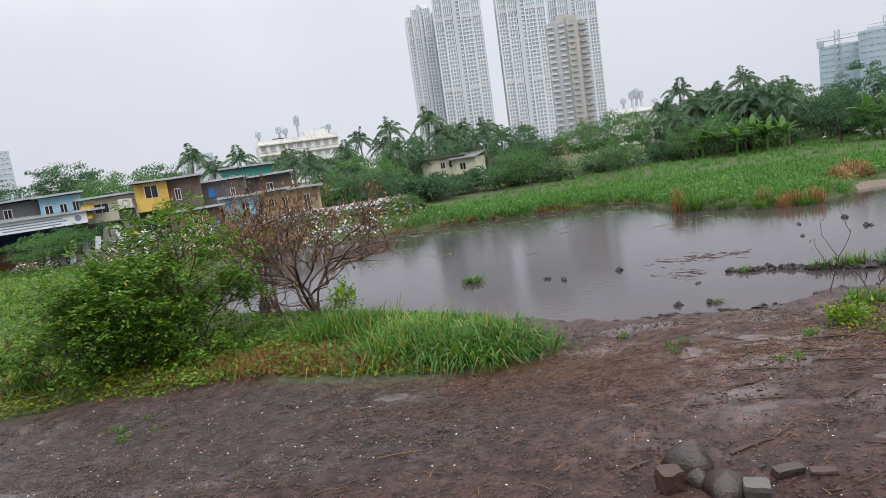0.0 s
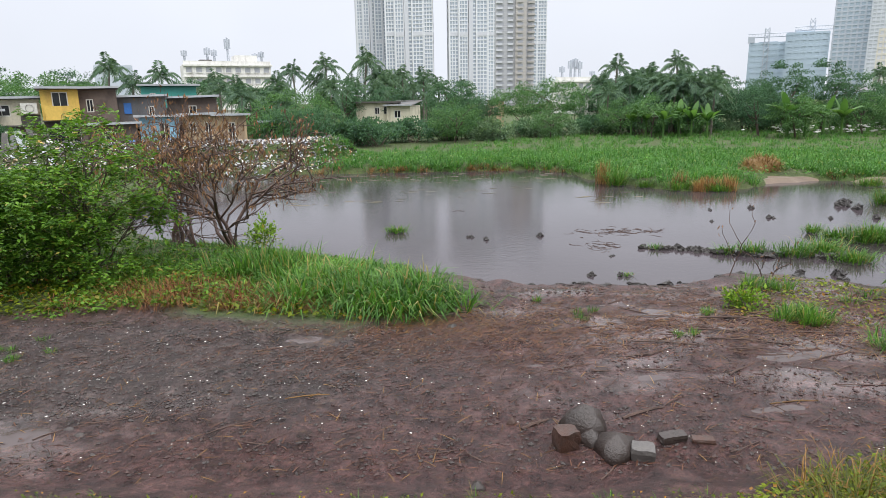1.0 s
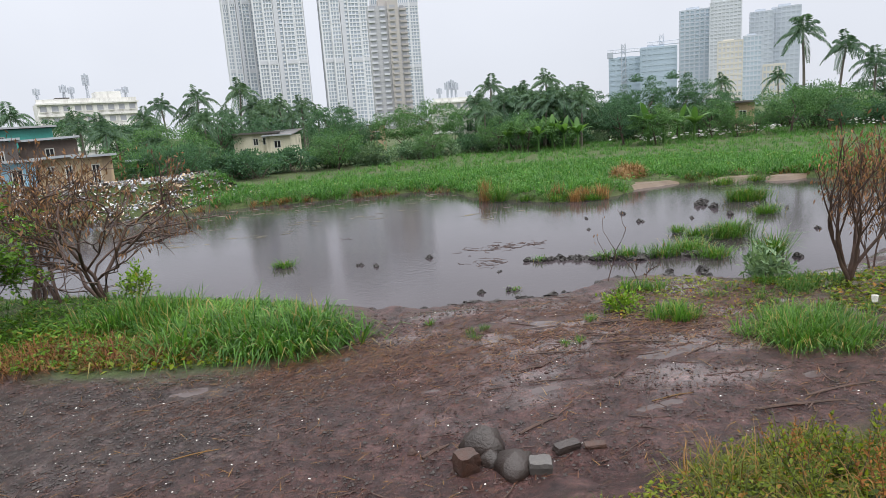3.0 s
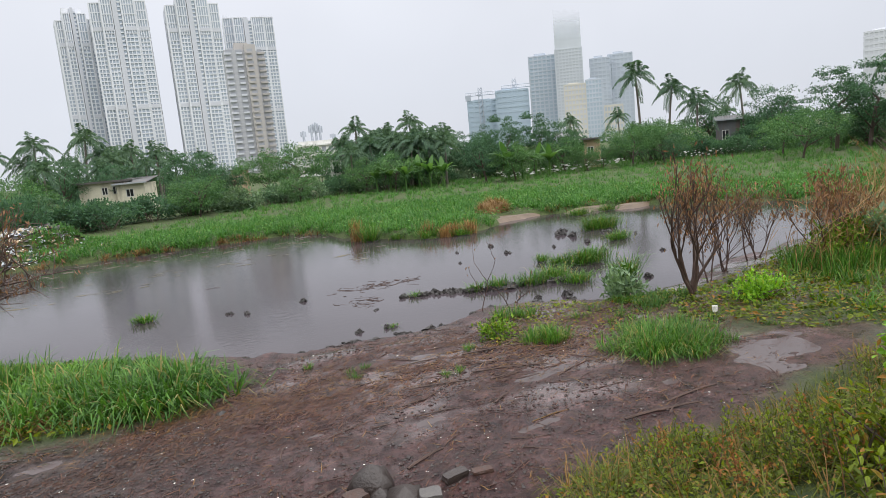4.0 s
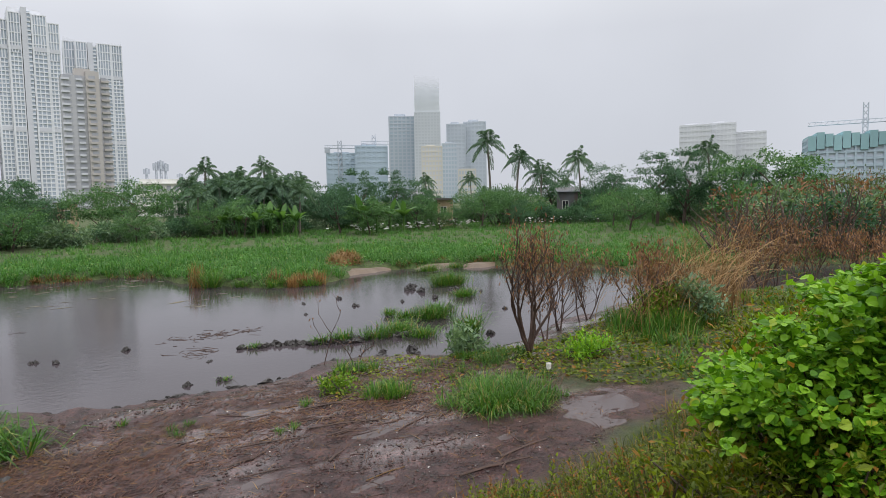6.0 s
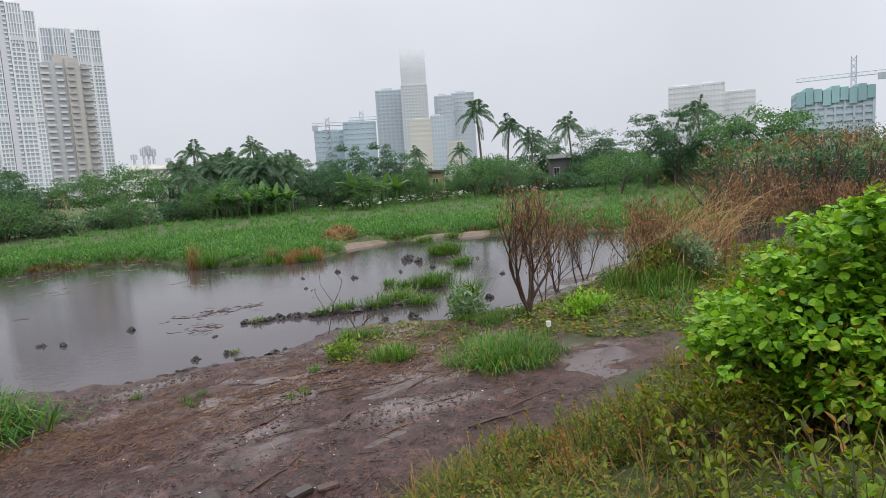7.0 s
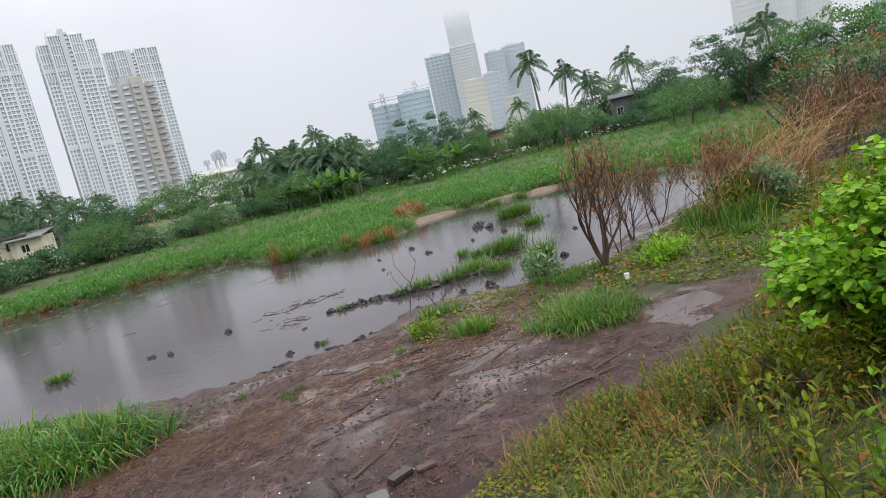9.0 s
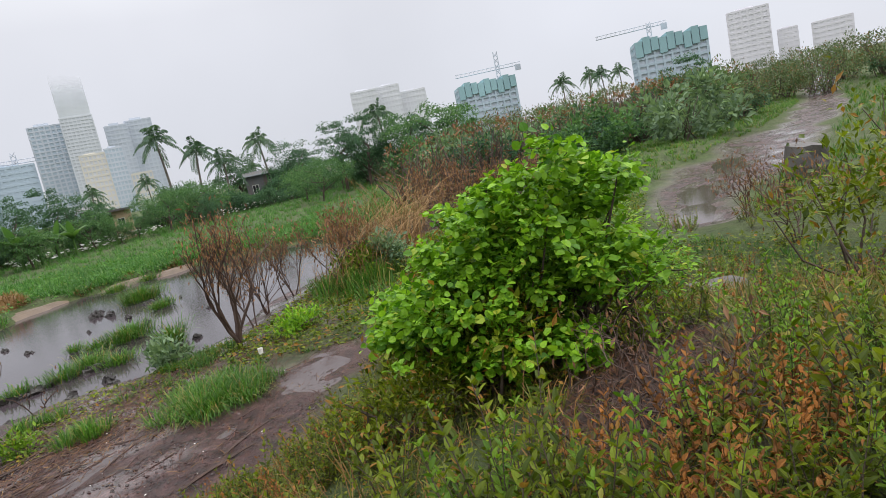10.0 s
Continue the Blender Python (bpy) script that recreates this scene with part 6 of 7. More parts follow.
# a low peaty bar with grass on it
g = Geo()
for k in range(60):
    u = k / 59
    lump(g, (5.5 + 3.4 * u + rng.normal(0, 0.05), 12.7 - 1.55 * u + 0.12 * math.sin(9 * u) + rng.normal(0, 0.07), -0.165), rng.uniform(0.05, 0.13) * (0.7 + 0.4 * u), 7, 0.6, (1.4, 0.8, 1.0))
solid("peat_bar", g, MAT_PEAT, "low black bar of peat breaking the water", "mud bar", kind="stuff")
g = Geo()
for k in range(120):
    u = rng.uniform(0, 1)
    bx = np.interp(u, [0, 0.2, 0.45, 0.7, 1], [0.9, 1.9, 3.4, 5.4, 8.0])
    bd = np.interp(bx, POND[3:14, 0], POND[3:14, 1])
    lump(g, (bx, bd + rng.normal(-0.06, 0.09), -0.13 + rng.uniform(-0.03, 0.02)), 0.02 + 0.075 * rng.uniform(0, 1) ** 2.5, 7, 0.6, (1.6, 1, 0.7))
tagged(solid("shore_clods", g, MAT_PEAT, "dark clods along the crumbling shore", "mud clods"), kind="stuff")


def water_tuft(x, y, r, h, n, label="grass tuft standing in the water"):
    t = thing("grass_tuft", (x, y, -0.16), label, "grass", "grass tufts in the pond")
    a, d = rng.uniform(0, 6.28, n), r * 0.62 * np.abs(rng.normal(0, 1, n)) ** 0.8
    base = np.column_stack([np.cos(a) * d, np.sin(a) * d * 0.7, np.zeros(n) + 0.02])
    hh = h * rng.uniform(0.5, 1.1, n)
    b = rng.uniform(0, 6.28, n)
    tip = base + np.column_stack([np.cos(b) * hh * 0.5 + np.cos(a) * hh * 0.7, np.sin(b) * hh * 0.5 + np.sin(a) * hh * 0.5, hh * rng.uniform(0.35, 1.0, n)])
    tagged(part("grass", Geo().blades(base, tip, 0.013, 0.5), MAT_GRASS, t), kind="stuff")
    part("root_clod", lump(Geo(), (0, 0, -0.02), 1.0, 9, 0.2, (r * 0.95, r * 0.65, 0.07)), MAT_PEAT, t)


for x, y, r, h, n in ((0.31, 15.3, 0.26, 0.2, 260), (14.9, 17.0, 0.75, 0.5, 1300), (13.5, 14.6, 0.42, 0.3, 500), (10.6, 12.6, 0.6, 0.42, 900), (9.9, 13.6, 0.2, 0.25, 160), (8.8, 11.75, 0.5, 0.33, 500), (9.9, 10.5, 0.28, 0.55, 420),
                      (8.9, 11.0, 0.4, 0.25, 420), (7.4, 11.9, 0.3, 0.28, 260), (6.9, 12.05, 0.22, 0.2, 160), (8.1, 11.6, 0.35, 0.3, 300), (10.0, 13.0, 0.35, 0.25, 300), (17.0, 20.6, 0.6, 0.35, 500), (4.3, 10.7, 0.14, 0.08, 60),
                      (8.55, 22.5, 0.35, 0.9, 340), (10.2, 20.9, 0.35, 0.4, 300), (11.3, 20.4, 0.4, 0.35, 320), (9.4, 21.9, 0.4, 0.35, 320), (18.6, 20.7, 0.5, 0.3, 380), (5.7, 12.62, 0.16, 0.14, 90)):
    water_tuft(x, y, r, h, n)
for x, y, h in ((8.25, 23.2, 0.95), (10.35, 21.25, 0.7), (10.75, 20.6, 0.55), (11.2, 20.7, 0.55), (11.7, 20.5, 0.6)):
    cl = np.column_stack([rng.normal(x, 0.13, 130), rng.normal(y, 0.1, 130)])
    t = Geo()
    b = np.column_stack([cl, np.full(130, -0.2)])
    t.blades(b - [x, y, 0], b - [x, y, 0] + np.column_stack([rng.normal(0, 0.16, 130), rng.normal(0, 0.16, 130), h * rng.uniform(0.4, 1.15, 130)]), 0.022, 0.2)
    solid("dead_reed_clump", t, MAT_CANE, "brown dead reed clump standing in the water", "reeds", "dead reeds in the pond", at=(x, y, 0))

# hay mound on a silt bank
g = lump(Geo(), (0, 0, 0), 1.0, 14, 0.15, (0.80, 0.6, 0.5))
hay = thing("hay_mound", (15.0, 24.0, 0.08), "rounded mound of rust-brown hay on the far bank", "hay")
part("heap", g, MAT_CANE, hay, smooth=True)
n = 1500
u = unit(n)
u[:, 2] = np.abs(u[:, 2])
part("loose_straw", Geo().blades(u * [0.78, 0.58, 0.48], u * [0.87, 0.66, 0.56] + rng.normal(0, 0.14, (n, 3)), 0.02, 0.1), MAT_CANE, hay)
for x, y, a, b in ((14.6, 22.75, 1.9, 0.85), (20.2, 20.6, 1.6, 0.5), (18.6, 21.6, 1.3, 0.5)):
    g = Geo()
    k = 28
    rad = [1 + 0.2 * math.sin(3 * q + x) + 0.12 * math.sin(7 * q + y) for q in np.arange(k) * 6.283 / k]
    ring = [(a * rad[q] * math.cos(q * 6.283 / k), b * rad[q] * math.sin(q * 6.283 / k)) for q in range(k)]
    g.add([(0, 0, 0.10)] + [(0.6 * p, 0.6 * q, 0.09) for p, q in ring] + [(p, q, -0.06) for p, q in ring],
          [(0, 1 + q, 1 + (q + 1) % k) for q in range(k)])
    g.add([(0.6 * p, 0.6 * q, 0.09) for p, q in ring] + [(p, q, -0.06) for p, q in ring], [(q, k + q, k + (q + 1) % k, (q + 1) % k) for q in range(k)])
    solid("silt_bank", g, MAT_SAND, "low bank of pale silt at the far shore", "silt bank", at=(x, y, -0.095), smooth=True)

# floating scum and twigs
g = Geo()
for k in range(260):
    az, d = rng.uniform(-10, 24), rng.uniform(20, 28.5)
    x, y = spot(az, d)
    if inside(np.array([x]), np.array([y]), POND)[0] < 0.3 or (wobble(np.array([x * 0.6]), np.array([y * 2.0]), 3.0)[0] < 0.15 and d < 25):
        continue
    m = 9
    a, b = rng.uniform(0.05, 0.3), rng.uniform(0.02, 0.08)
    g.add([(x, y, -0.139)] + [(x + a * rng.uniform(0.6, 1.2) * math.cos(q * 6.283 / m), y + b * rng.uniform(0.6, 1.2) * math.sin(q * 6.283 / m), -0.146) for q in range(m)], [(0, 1 + q, 1 + (q + 1) % m) for q in range(m)])
solid("pond_scum", g, MAT_SCUM, "thin rafts of scum floating on the pond", "scum", kind="stuff")


def stick(g, x, y, z, a, L, r, bow=0.15):
    u = np.linspace(-0.5, 0.5, 6)
    g.tube(np.stack([x + L * u * math.cos(a) + bow * L * math.sin(a) * (u * u), y + L * u * math.sin(a) - bow * L * math.cos(a) * (u * u), z + r * 0.7 + rng.normal(0, r * 0.3, 6)], 1), r * np.array([0.8, 1, 1, 0.9, 0.8, 0.5]), 5)


g = Geo()
for cx, cy, sx, sy, n in ((5.5, 14.6, 0.5, 0.22, 75), (4.75, 13.2, 0.25, 0.22, 40), (6.3, 14.4, 0.25, 0.05, 8), (2.2, 18.2, 0.2, 0.05, 6)):
    for _ in range(n):
        stick(g, rng.normal(cx, sx), rng.normal(cy, sy), -0.15, rng.uniform(0, 3.14), rng.uniform(0.06, 0.34), rng.uniform(0.002, 0.006), rng.uniform(-0.9, 0.9))
solid("floating_twigs", g, MAT_TWIG, "raft of red-brown twigs floating on the pond", "twigs", kind="stuff")

# ---- stones, sticks and litter on the mud ----
for x, y, s, sq, mt, nm, lb in ((1.72, 5.15, 0.21, (1.1, 0.9, 0.85), MAT_STONE, "stone", "rounded dark wet stone in the rubble pile"), (1.86, 4.72, 0.20, (1.1, 0.95, 0.62), MAT_STONE, "stone", "grey wet stone in the rubble pile"),
                                (1.72, 4.95, 0.12, (1, 1, 0.8), MAT_STONE, "stone", "small dark stone in the rubble pile"), (1.95, 4.95, 0.1, (1.3, 0.9, 0.5), MAT_STONE, "stone", "small dark stone in the rubble pile"),
                                (0.62, 4.35, 0.07, (1, 1, 0.8), MAT_STONE, "stone", "small dark stone on the mud"), (-3.0, 5.75, 0.045, (1.3, 1, 0.6), MAT_STONE, "stone", "small dark stone in a puddle"),
                                (-2.85, 5.62, 0.05, (1.3, 1, 0.6), MAT_STONE, "stone", "small dark stone in a puddle"), (0.85, 7.95, 0.06, (1.4, 1, 0.7), MAT_PEAT, "mud_clod", "dark clod lying on the mud"),
                                (1.1, 5.35, 0.055, (1, 1, 1), MAT_BRICK, "mud_clod", "dark clod lying on the mud"), (-1.7, 6.3, 0.04, (1, 1, 0.8), MAT_STONE, "stone", "small dark stone on the mud")):
    solid(nm, lump(Geo(), (0, 0, s * sq[2] * 0.45), s * 0.92, 11, 0.26, sq), mt, lb, "stone", "rubble on the mud", at=(x, y, gz(x, y) - 0.02), turn=rng.uniform(0, 360), smooth=True)


def chunk(name, label, x, y, a, b, c, turn, mat, tilt=0.0):
    """A broken brick or block with chipped, uneven corners."""
    bm = bmesh.new()
    bmesh.ops.create_cube(bm, size=1.0)
    bmesh.ops.subdivide_edges(bm, edges=bm.edges, cuts=2, use_grid_fill=True)
    for v in bm.verts:
        k = 1 - 0.05 * (abs(v.co.x) > 0.4) * (abs(v.co.y) > 0.4) - 0.06 * (abs(v.co.z) > 0.4) + rng.uniform(-0.07, 0.07)
        v.co = (v.co.x * a * k, v.co.y * b * k, (v.co.z + 0.5) * c * (1 + rng.uniform(-0.04, 0.04)))
    me = bpy.data.meshes.new(name)
    bm.to_mesh(me)
    bm.free()
    me.materials.append(mat)
    ob = new(name, me)
    ob.matrix_world = pose(x, y, gz(x, y) - 0.015, tilt, 0, turn)
    return tagged(ob, label, "rubble", "rubble on the mud")


chunk("broken_brick", "broken wet brick standing in the rubble pile", 1.47, 4.88, 0.2, 0.17, 0.2, 15, MAT_BRICK, 4)
chunk("broken_block", "pale wet block at the edge of the rubble pile", 2.05, 4.62, 0.2, 0.15, 0.12, -20, MAT_CONC, 5)
chunk("broken_brick", "broken brick lying flat in wet mud", 2.4, 4.82, 0.24, 0.12, 0.075, 8, MAT_STONE)
chunk("broken_brick", "thin broken brick lying in wet mud", 2.66, 4.78, 0.2, 0.1, 0.05, -12, MAT_BRICK)
chunk("concrete_block", "grey concrete block beside the muddy track", 17.5, -2.3, 1.0, 0.6, 0.72, 20, MAT_CONC, 3)
chunk("concrete_slab", "flat grey slab among the bank weeds", 8.7, -0.3, 0.9, 0.7, 0.14, 30, MAT_CONC)
for x, y, a, L, r in ((-0.85, 6.13, 0.1, 0.45, 0.007), (2.35, 5.35, 0.35, 0.5, 0.016), (1.3, 5.3, 0.5, 0.34, 0.016), (3.75, 6.14, 0.5, 0.34, 0.013), (3.0, 6.3, -0.2, 0.6, 0.008), (4.9, 4.75, -0.2, 0.95, 0.016), (5.5, 4.9, 0.0, 0.8, 0.012),
                      (1.9, 6.5, 0.25, 0.8, 0.008), (-1.35, 7.5, 0.2, 0.5, 0.012), (3.4, 7.0, -0.3, 0.9, 0.01), (4.4, 6.9, -0.4, 1.0, 0.01), (4.2, 7.3, -0.3, 0.9, 0.009), (2.9, 6.75, 0.1, 0.35, 0.012), (5.0, 6.4, 0.3, 0.7, 0.009),
                      (3.9, 5.4, 0.0, 0.5, 0.007), (0.2, 5.0, 1.3, 0.22, 0.008), (4.7, 7.7, -0.25, 1.1, 0.012), (5.6, 7.1, -0.2, 0.9, 0.012), (3.6, 8.0, -0.1, 0.7, 0.009), (0.9, 8.5, 0.4, 0.5, 0.014), (6.9, 8.2, -0.6, 0.8, 0.012)):
    g = Geo()
    stick(g, 0, 0, 0, a, L, r)
    stick(g, L * 0.15 * math.cos(a), L * 0.15 * math.sin(a), 0, a + 0.6, L * 0.35, r * 0.5)
    solid("stick", g, MAT_TWIG if r > 0.0075 else MAT_STRAW, "wet dead stick lying on the mud", "stick", "sticks on the mud", at=(x, y, gz(x, y) + 0.002))
# two long pale canes lying on the slope
for x, y, a, L in ((2.95, 3.9, 1.05, 0.9), (3.05, 3.75, 0.85, 0.8)):
    g = Geo()
    stick(g, 0, 0, 0.06, a, L, 0.007, 0.3)
    solid("cane_stalk", g, MAT_STRAW, "pale dry cane stalk lying on the bank", "stick", "sticks on the mud", at=(x, y, gz(x, y)))

flat_mud = np.array([(-7.5, 4.8), (-7, 8.6), (-3.6, 9.3), (-0.5, 8.1), (1.0, 9.2), (1.2, 10.4), (2.4, 9.9), (5, 9.6), (7.6, 9), (8, 6.5), (7, 4.4), (3, 4.3), (-3, 4.9)])
for nm, lb, cat, mt, count, lo, hi, kind_sq in (("gravel", "dark gravel bits pressed into the mud", "gravel", MAT_STONE, 7500, 0.006, 0.021, 0.6), ("grit_chips", "scattered pale chips and grit on the mud", "litter", MAT_CHIP, 600, 0.003, 0.011, 0.5),
                                              ("mud_crumbs", "small clods of mud", "mud clods", MAT_MUDCLOD, 6000, 0.006, 0.022, 0.7)):
    xy = strew(flat_mud, count)
    if nm != "mud_crumbs":
        left = strew(np.array([(-6.5, 6), (-6, 8.4), (-1.6, 8.4), (0.6, 8), (1, 6.4), (-2, 6)]), count // 2)
        xy = np.concatenate([xy, left])
    for px, py, pa, pb in PUDDLES:
        xy = xy[((xy[:, 0] - px) / pa) ** 2 + ((xy[:, 1] - py) / pb) ** 2 > rng.uniform(0.2, 1.1, len(xy))]
    z = ground_z(xy[:, 0], xy[:, 1])
    n = len(xy)
    r = rng.uniform(lo, hi, n) * rng.uniform(0.6, 1.3, n)
    octa = np.array([(1, 0, 0), (0.1, 1, 0.1), (-1, 0.1, 0), (0, -0.9, 0), (0.1, 0, 1), (0, 0.1, -1)], float)
    tri = np.array([(0, 1, 4), (1, 2, 4), (2, 3, 4), (3, 0, 4), (1, 0, 5), (2, 1, 5), (3, 2, 5), (0, 3, 5)])
    ang = rng.uniform(0, 6.28, n)
    ca, sa = np.cos(ang)[:, None], np.sin(ang)[:, None]
    o = octa[None] * (r[:, None, None] * rng.uniform(0.7, 1.3, (n, 6, 1))) * [1.25, 0.9, kind_sq]
    v = np.stack([o[..., 0] * ca - o[..., 1] * sa, o[..., 0] * sa + o[..., 1] * ca, o[..., 2]], -1) + np.column_stack([xy, z + r * 0.25])[:, None]
    solid(nm, Geo().add(v, (tri[None] + 6 * np.arange(n)[:, None, None]).reshape(-1, 3)), mt, lb, cat, kind="stuff")
g = Geo()
straw_xy = np.concatenate([strew(SPIT, 2500), strew(flat_mud, 900), np.column_stack([rng.normal(2.0, 1.3, 800), rng.normal(7.9, 0.45, 800)]), np.column_stack([rng.normal(5.6, 1.1, 1200), rng.normal(7.7, 0.7, 1200)]), np.column_stack([rng.normal(0.4, 0.5, 400), rng.normal(8.4, 0.3, 400)])])
n = len(straw_xy)
z = ground_z(straw_xy[:, 0], straw_xy[:, 1])
ok = z > -0.12
straw_xy, z, n = straw_xy[ok], z[ok], int(ok.sum())
a, L = rng.uniform(0, 6.28, n), rng.uniform(0.04, 0.22, n)
b = np.column_stack([straw_xy, z + 0.004])
solid("straw_litter", Geo().blades(b, b + np.column_stack([np.cos(a) * L, np.sin(a) * L, rng.uniform(0, 0.02, n)]), 0.007, 0.06), MAT_STRAW, "bits of straw and stalk strewn on the mud", "straw", kind="stuff")
mulch_xy = np.concatenate([np.column_stack([rng.normal(1.0, 1.6, 6500), rng.normal(7.6, 0.55, 6500)]), np.column_stack([rng.normal(4.6, 1.3, 5500), rng.normal(8.2, 0.55, 5500)]), np.column_stack([rng.normal(7.4, 1.2, 4500), rng.normal(7.3, 0.7, 4500)]), strew(flat_mud, 6000)])
mulch_xy = mulch_xy[wobble(mulch_xy[:, 0] * 0.5, mulch_xy[:, 1] * 1.5, 0.8) > -0.2]
z = ground_z(mulch_xy[:, 0], mulch_xy[:, 1])
mulch_xy, z = mulch_xy[z > -0.1], z[z > -0.1]
n = len(z)
a, L = rng.normal(0.1, 0.7, n), rng.uniform(0.03, 0.16, n)
b = np.column_stack([mulch_xy, z + 0.003])
solid("brown_mulch", Geo().blades(b, b + np.column_stack([np.cos(a) * L, np.sin(a) * L, rng.uniform(0, 0.025, n)]), rng.uniform(0.004, 0.013, n), 0.1), MAT_MULCH, "rotting brown stalks and leaf litter on the mud", "litter", kind="stuff")
g = Geo()
for _ in range(170):
    x, y = strew(flat_mud, 1)[0]
    stick(g, x, y, gz(x, y), rng.normal(0.1, 0.6), rng.uniform(0.12, 0.5), rng.uniform(0.003, 0.007), rng.uniform(-0.4, 0.4))
for _ in range(90):
    x, y = rng.normal(4.6, 1.0), rng.normal(7.6, 0.7)
    stick(g, x, y, gz(x, y), rng.normal(-0.2, 0.5), rng.uniform(0.2, 0.7), rng.uniform(0.004, 0.009), rng.uniform(-0.4, 0.4))
solid("twig_litter", g, MAT_TWIG, "thin dead twigs strewn on the mud", "twigs", kind="stuff")
cup = Geo().tube([(0, 0, 0), (0.0, 0, 0.05), (0, 0, 0.1)], [0.035, 0.04, 0.045], 10)
solid("paper_cup", cup, MAT_CHIP, "white paper cup lying on the weeds", "cup", at=(8.18, 6.76, gz(8.18, 6.76) + 0.03))

# ---- shacks behind the rubbish heap ----
MAT_SHEET = plain("grey_sheet_metal", (0.11, 0.11, 0.115), 0.5, 0.25, 0.8, 12.0, 0.3, stain=(0.11, 0.07, 0.05), streak=True)
MAT_DARKWALL = plain("dark_weathered_wall", (0.075, 0.068, 0.066), 0.8, 0.35, 0.7, 10.0, 0.4, stain=(0.13, 0.08, 0.055))
MAT_BROWNWALL = plain("brown_brick_wall", (0.13, 0.10, 0.085), 0.85, 0.25, 0.8, 14.0, 0.5, stain=(0.07, 0.055, 0.05))
MAT_BLUEWALL = plain("sky_blue_paint", (0.28, 0.52, 0.68), 0.6, 0.12, 0.8, 10.0, 0.2, stain=(0.2, 0.33, 0.4), streak=True)
MAT_DEEPBLUE = plain("deep_blue_paint", (0.03, 0.12, 0.33), 0.5, 0.15, 1.0, 10.0, 0.2)
MAT_YELLOW = plain("yellow_paint", (0.62, 0.42, 0.09), 0.65, 0.15, 0.8, 10.0, 0.2, stain=(0.35, 0.22, 0.06), streak=True)
MAT_TAN = plain("tan_plaster", (0.42, 0.32, 0.20), 0.8, 0.2, 0.9, 10.0, 0.3, stain=(0.2, 0.14, 0.1), streak=True)
MAT_CREAMWALL = plain("stained_cream_plaster", (0.60, 0.56, 0.44), 0.8, 0.12, 0.7, 8.0, 0.2, stain=(0.33, 0.29, 0.22), streak=True)
MAT_WHITEWALL = plain("stained_white_plaster", (0.70, 0.69, 0.66), 0.8, 0.1, 0.6, 8.0, 0.2, stain=(0.4, 0.38, 0.36), streak=True)
MAT_TEALWALL = plain("teal_green_sheet", (0.05, 0.30, 0.26), 0.5, 0.12, 0.8, 10.0, 0.2)
MAT_TARP = plain("blue_tarpaulin", (0.03, 0.14, 0.42), 0.45, 0.2, 1.0, 12.0, 0.3)
MAT_HOLE = plain("dark_window_glass", (0.02, 0.022, 0.025), 0.25, 0.3, 3.0, 20.0, 0.1)
MAT_FRAME = plain("pale_window_frame", (0.55, 0.54, 0.50), 0.6, 0.1, 4.0, 20.0, 0.1)
MAT_EDGE = plain("pale_roof_edge", (0.34, 0.36, 0.38), 0.5, 0.15, 2.0, 20.0, 0.1)
MAT_BANNER = plain("printed_banner_cloth", (0.72, 0.74, 0.78), 0.6, 0.06, 2.0, 20.0, 0.1)
MAT_PRINT = plain("faded_print", (0.20, 0.22, 0.34), 0.6, 0.2, 6.0, 30.0, 0.1)
MAT_RUST = plain("rusty_post", (0.16, 0.07, 0.04), 0.7, 0.3, 4.0, 30.0, 0.4)


def corrugated(w, d, z, drop, mat, parent, name="roof", over=0.25, edge=MAT_EDGE):
    """A thin corrugated sheet roof that slopes to the front, with a pale front edge."""
    n = max(8, int(w / 0.2)) * 2
    xs = np.linspace(-w / 2 - over, w / 2 + over, n + 1)
    wave = np.where(np.arange(n + 1) % 2 == 0, 0.0, 0.05)
    v, f = [], []
    for y, zz in ((-d / 2 - over - 0.15, z - drop), (d / 2 + over, z)):
        for dz in (0.0, -0.04):
            v += [(x, y, zz + q + dz) for x, q in zip(xs, wave)]
    m = n + 1
    for k in range(n):
        f += [(k, k + 1, 2 * m + k + 1, 2 * m + k), (m + k + 1, m + k, 3 * m + k, 3 * m + k + 1), (k, m + k, m + k + 1, k + 1), (2 * m + k, 2 * m + k + 1, 3 * m + k + 1, 3 * m + k)]
    r = part(name, Geo().add(v, f), mat, parent)
    part("roof_edge", Geo().box(-w / 2 - over, -d / 2 - over - 0.2, z - drop - 0.06, w / 2 + over, -d / 2 - over - 0.15, z - drop + 0.06), edge, r)
    return r


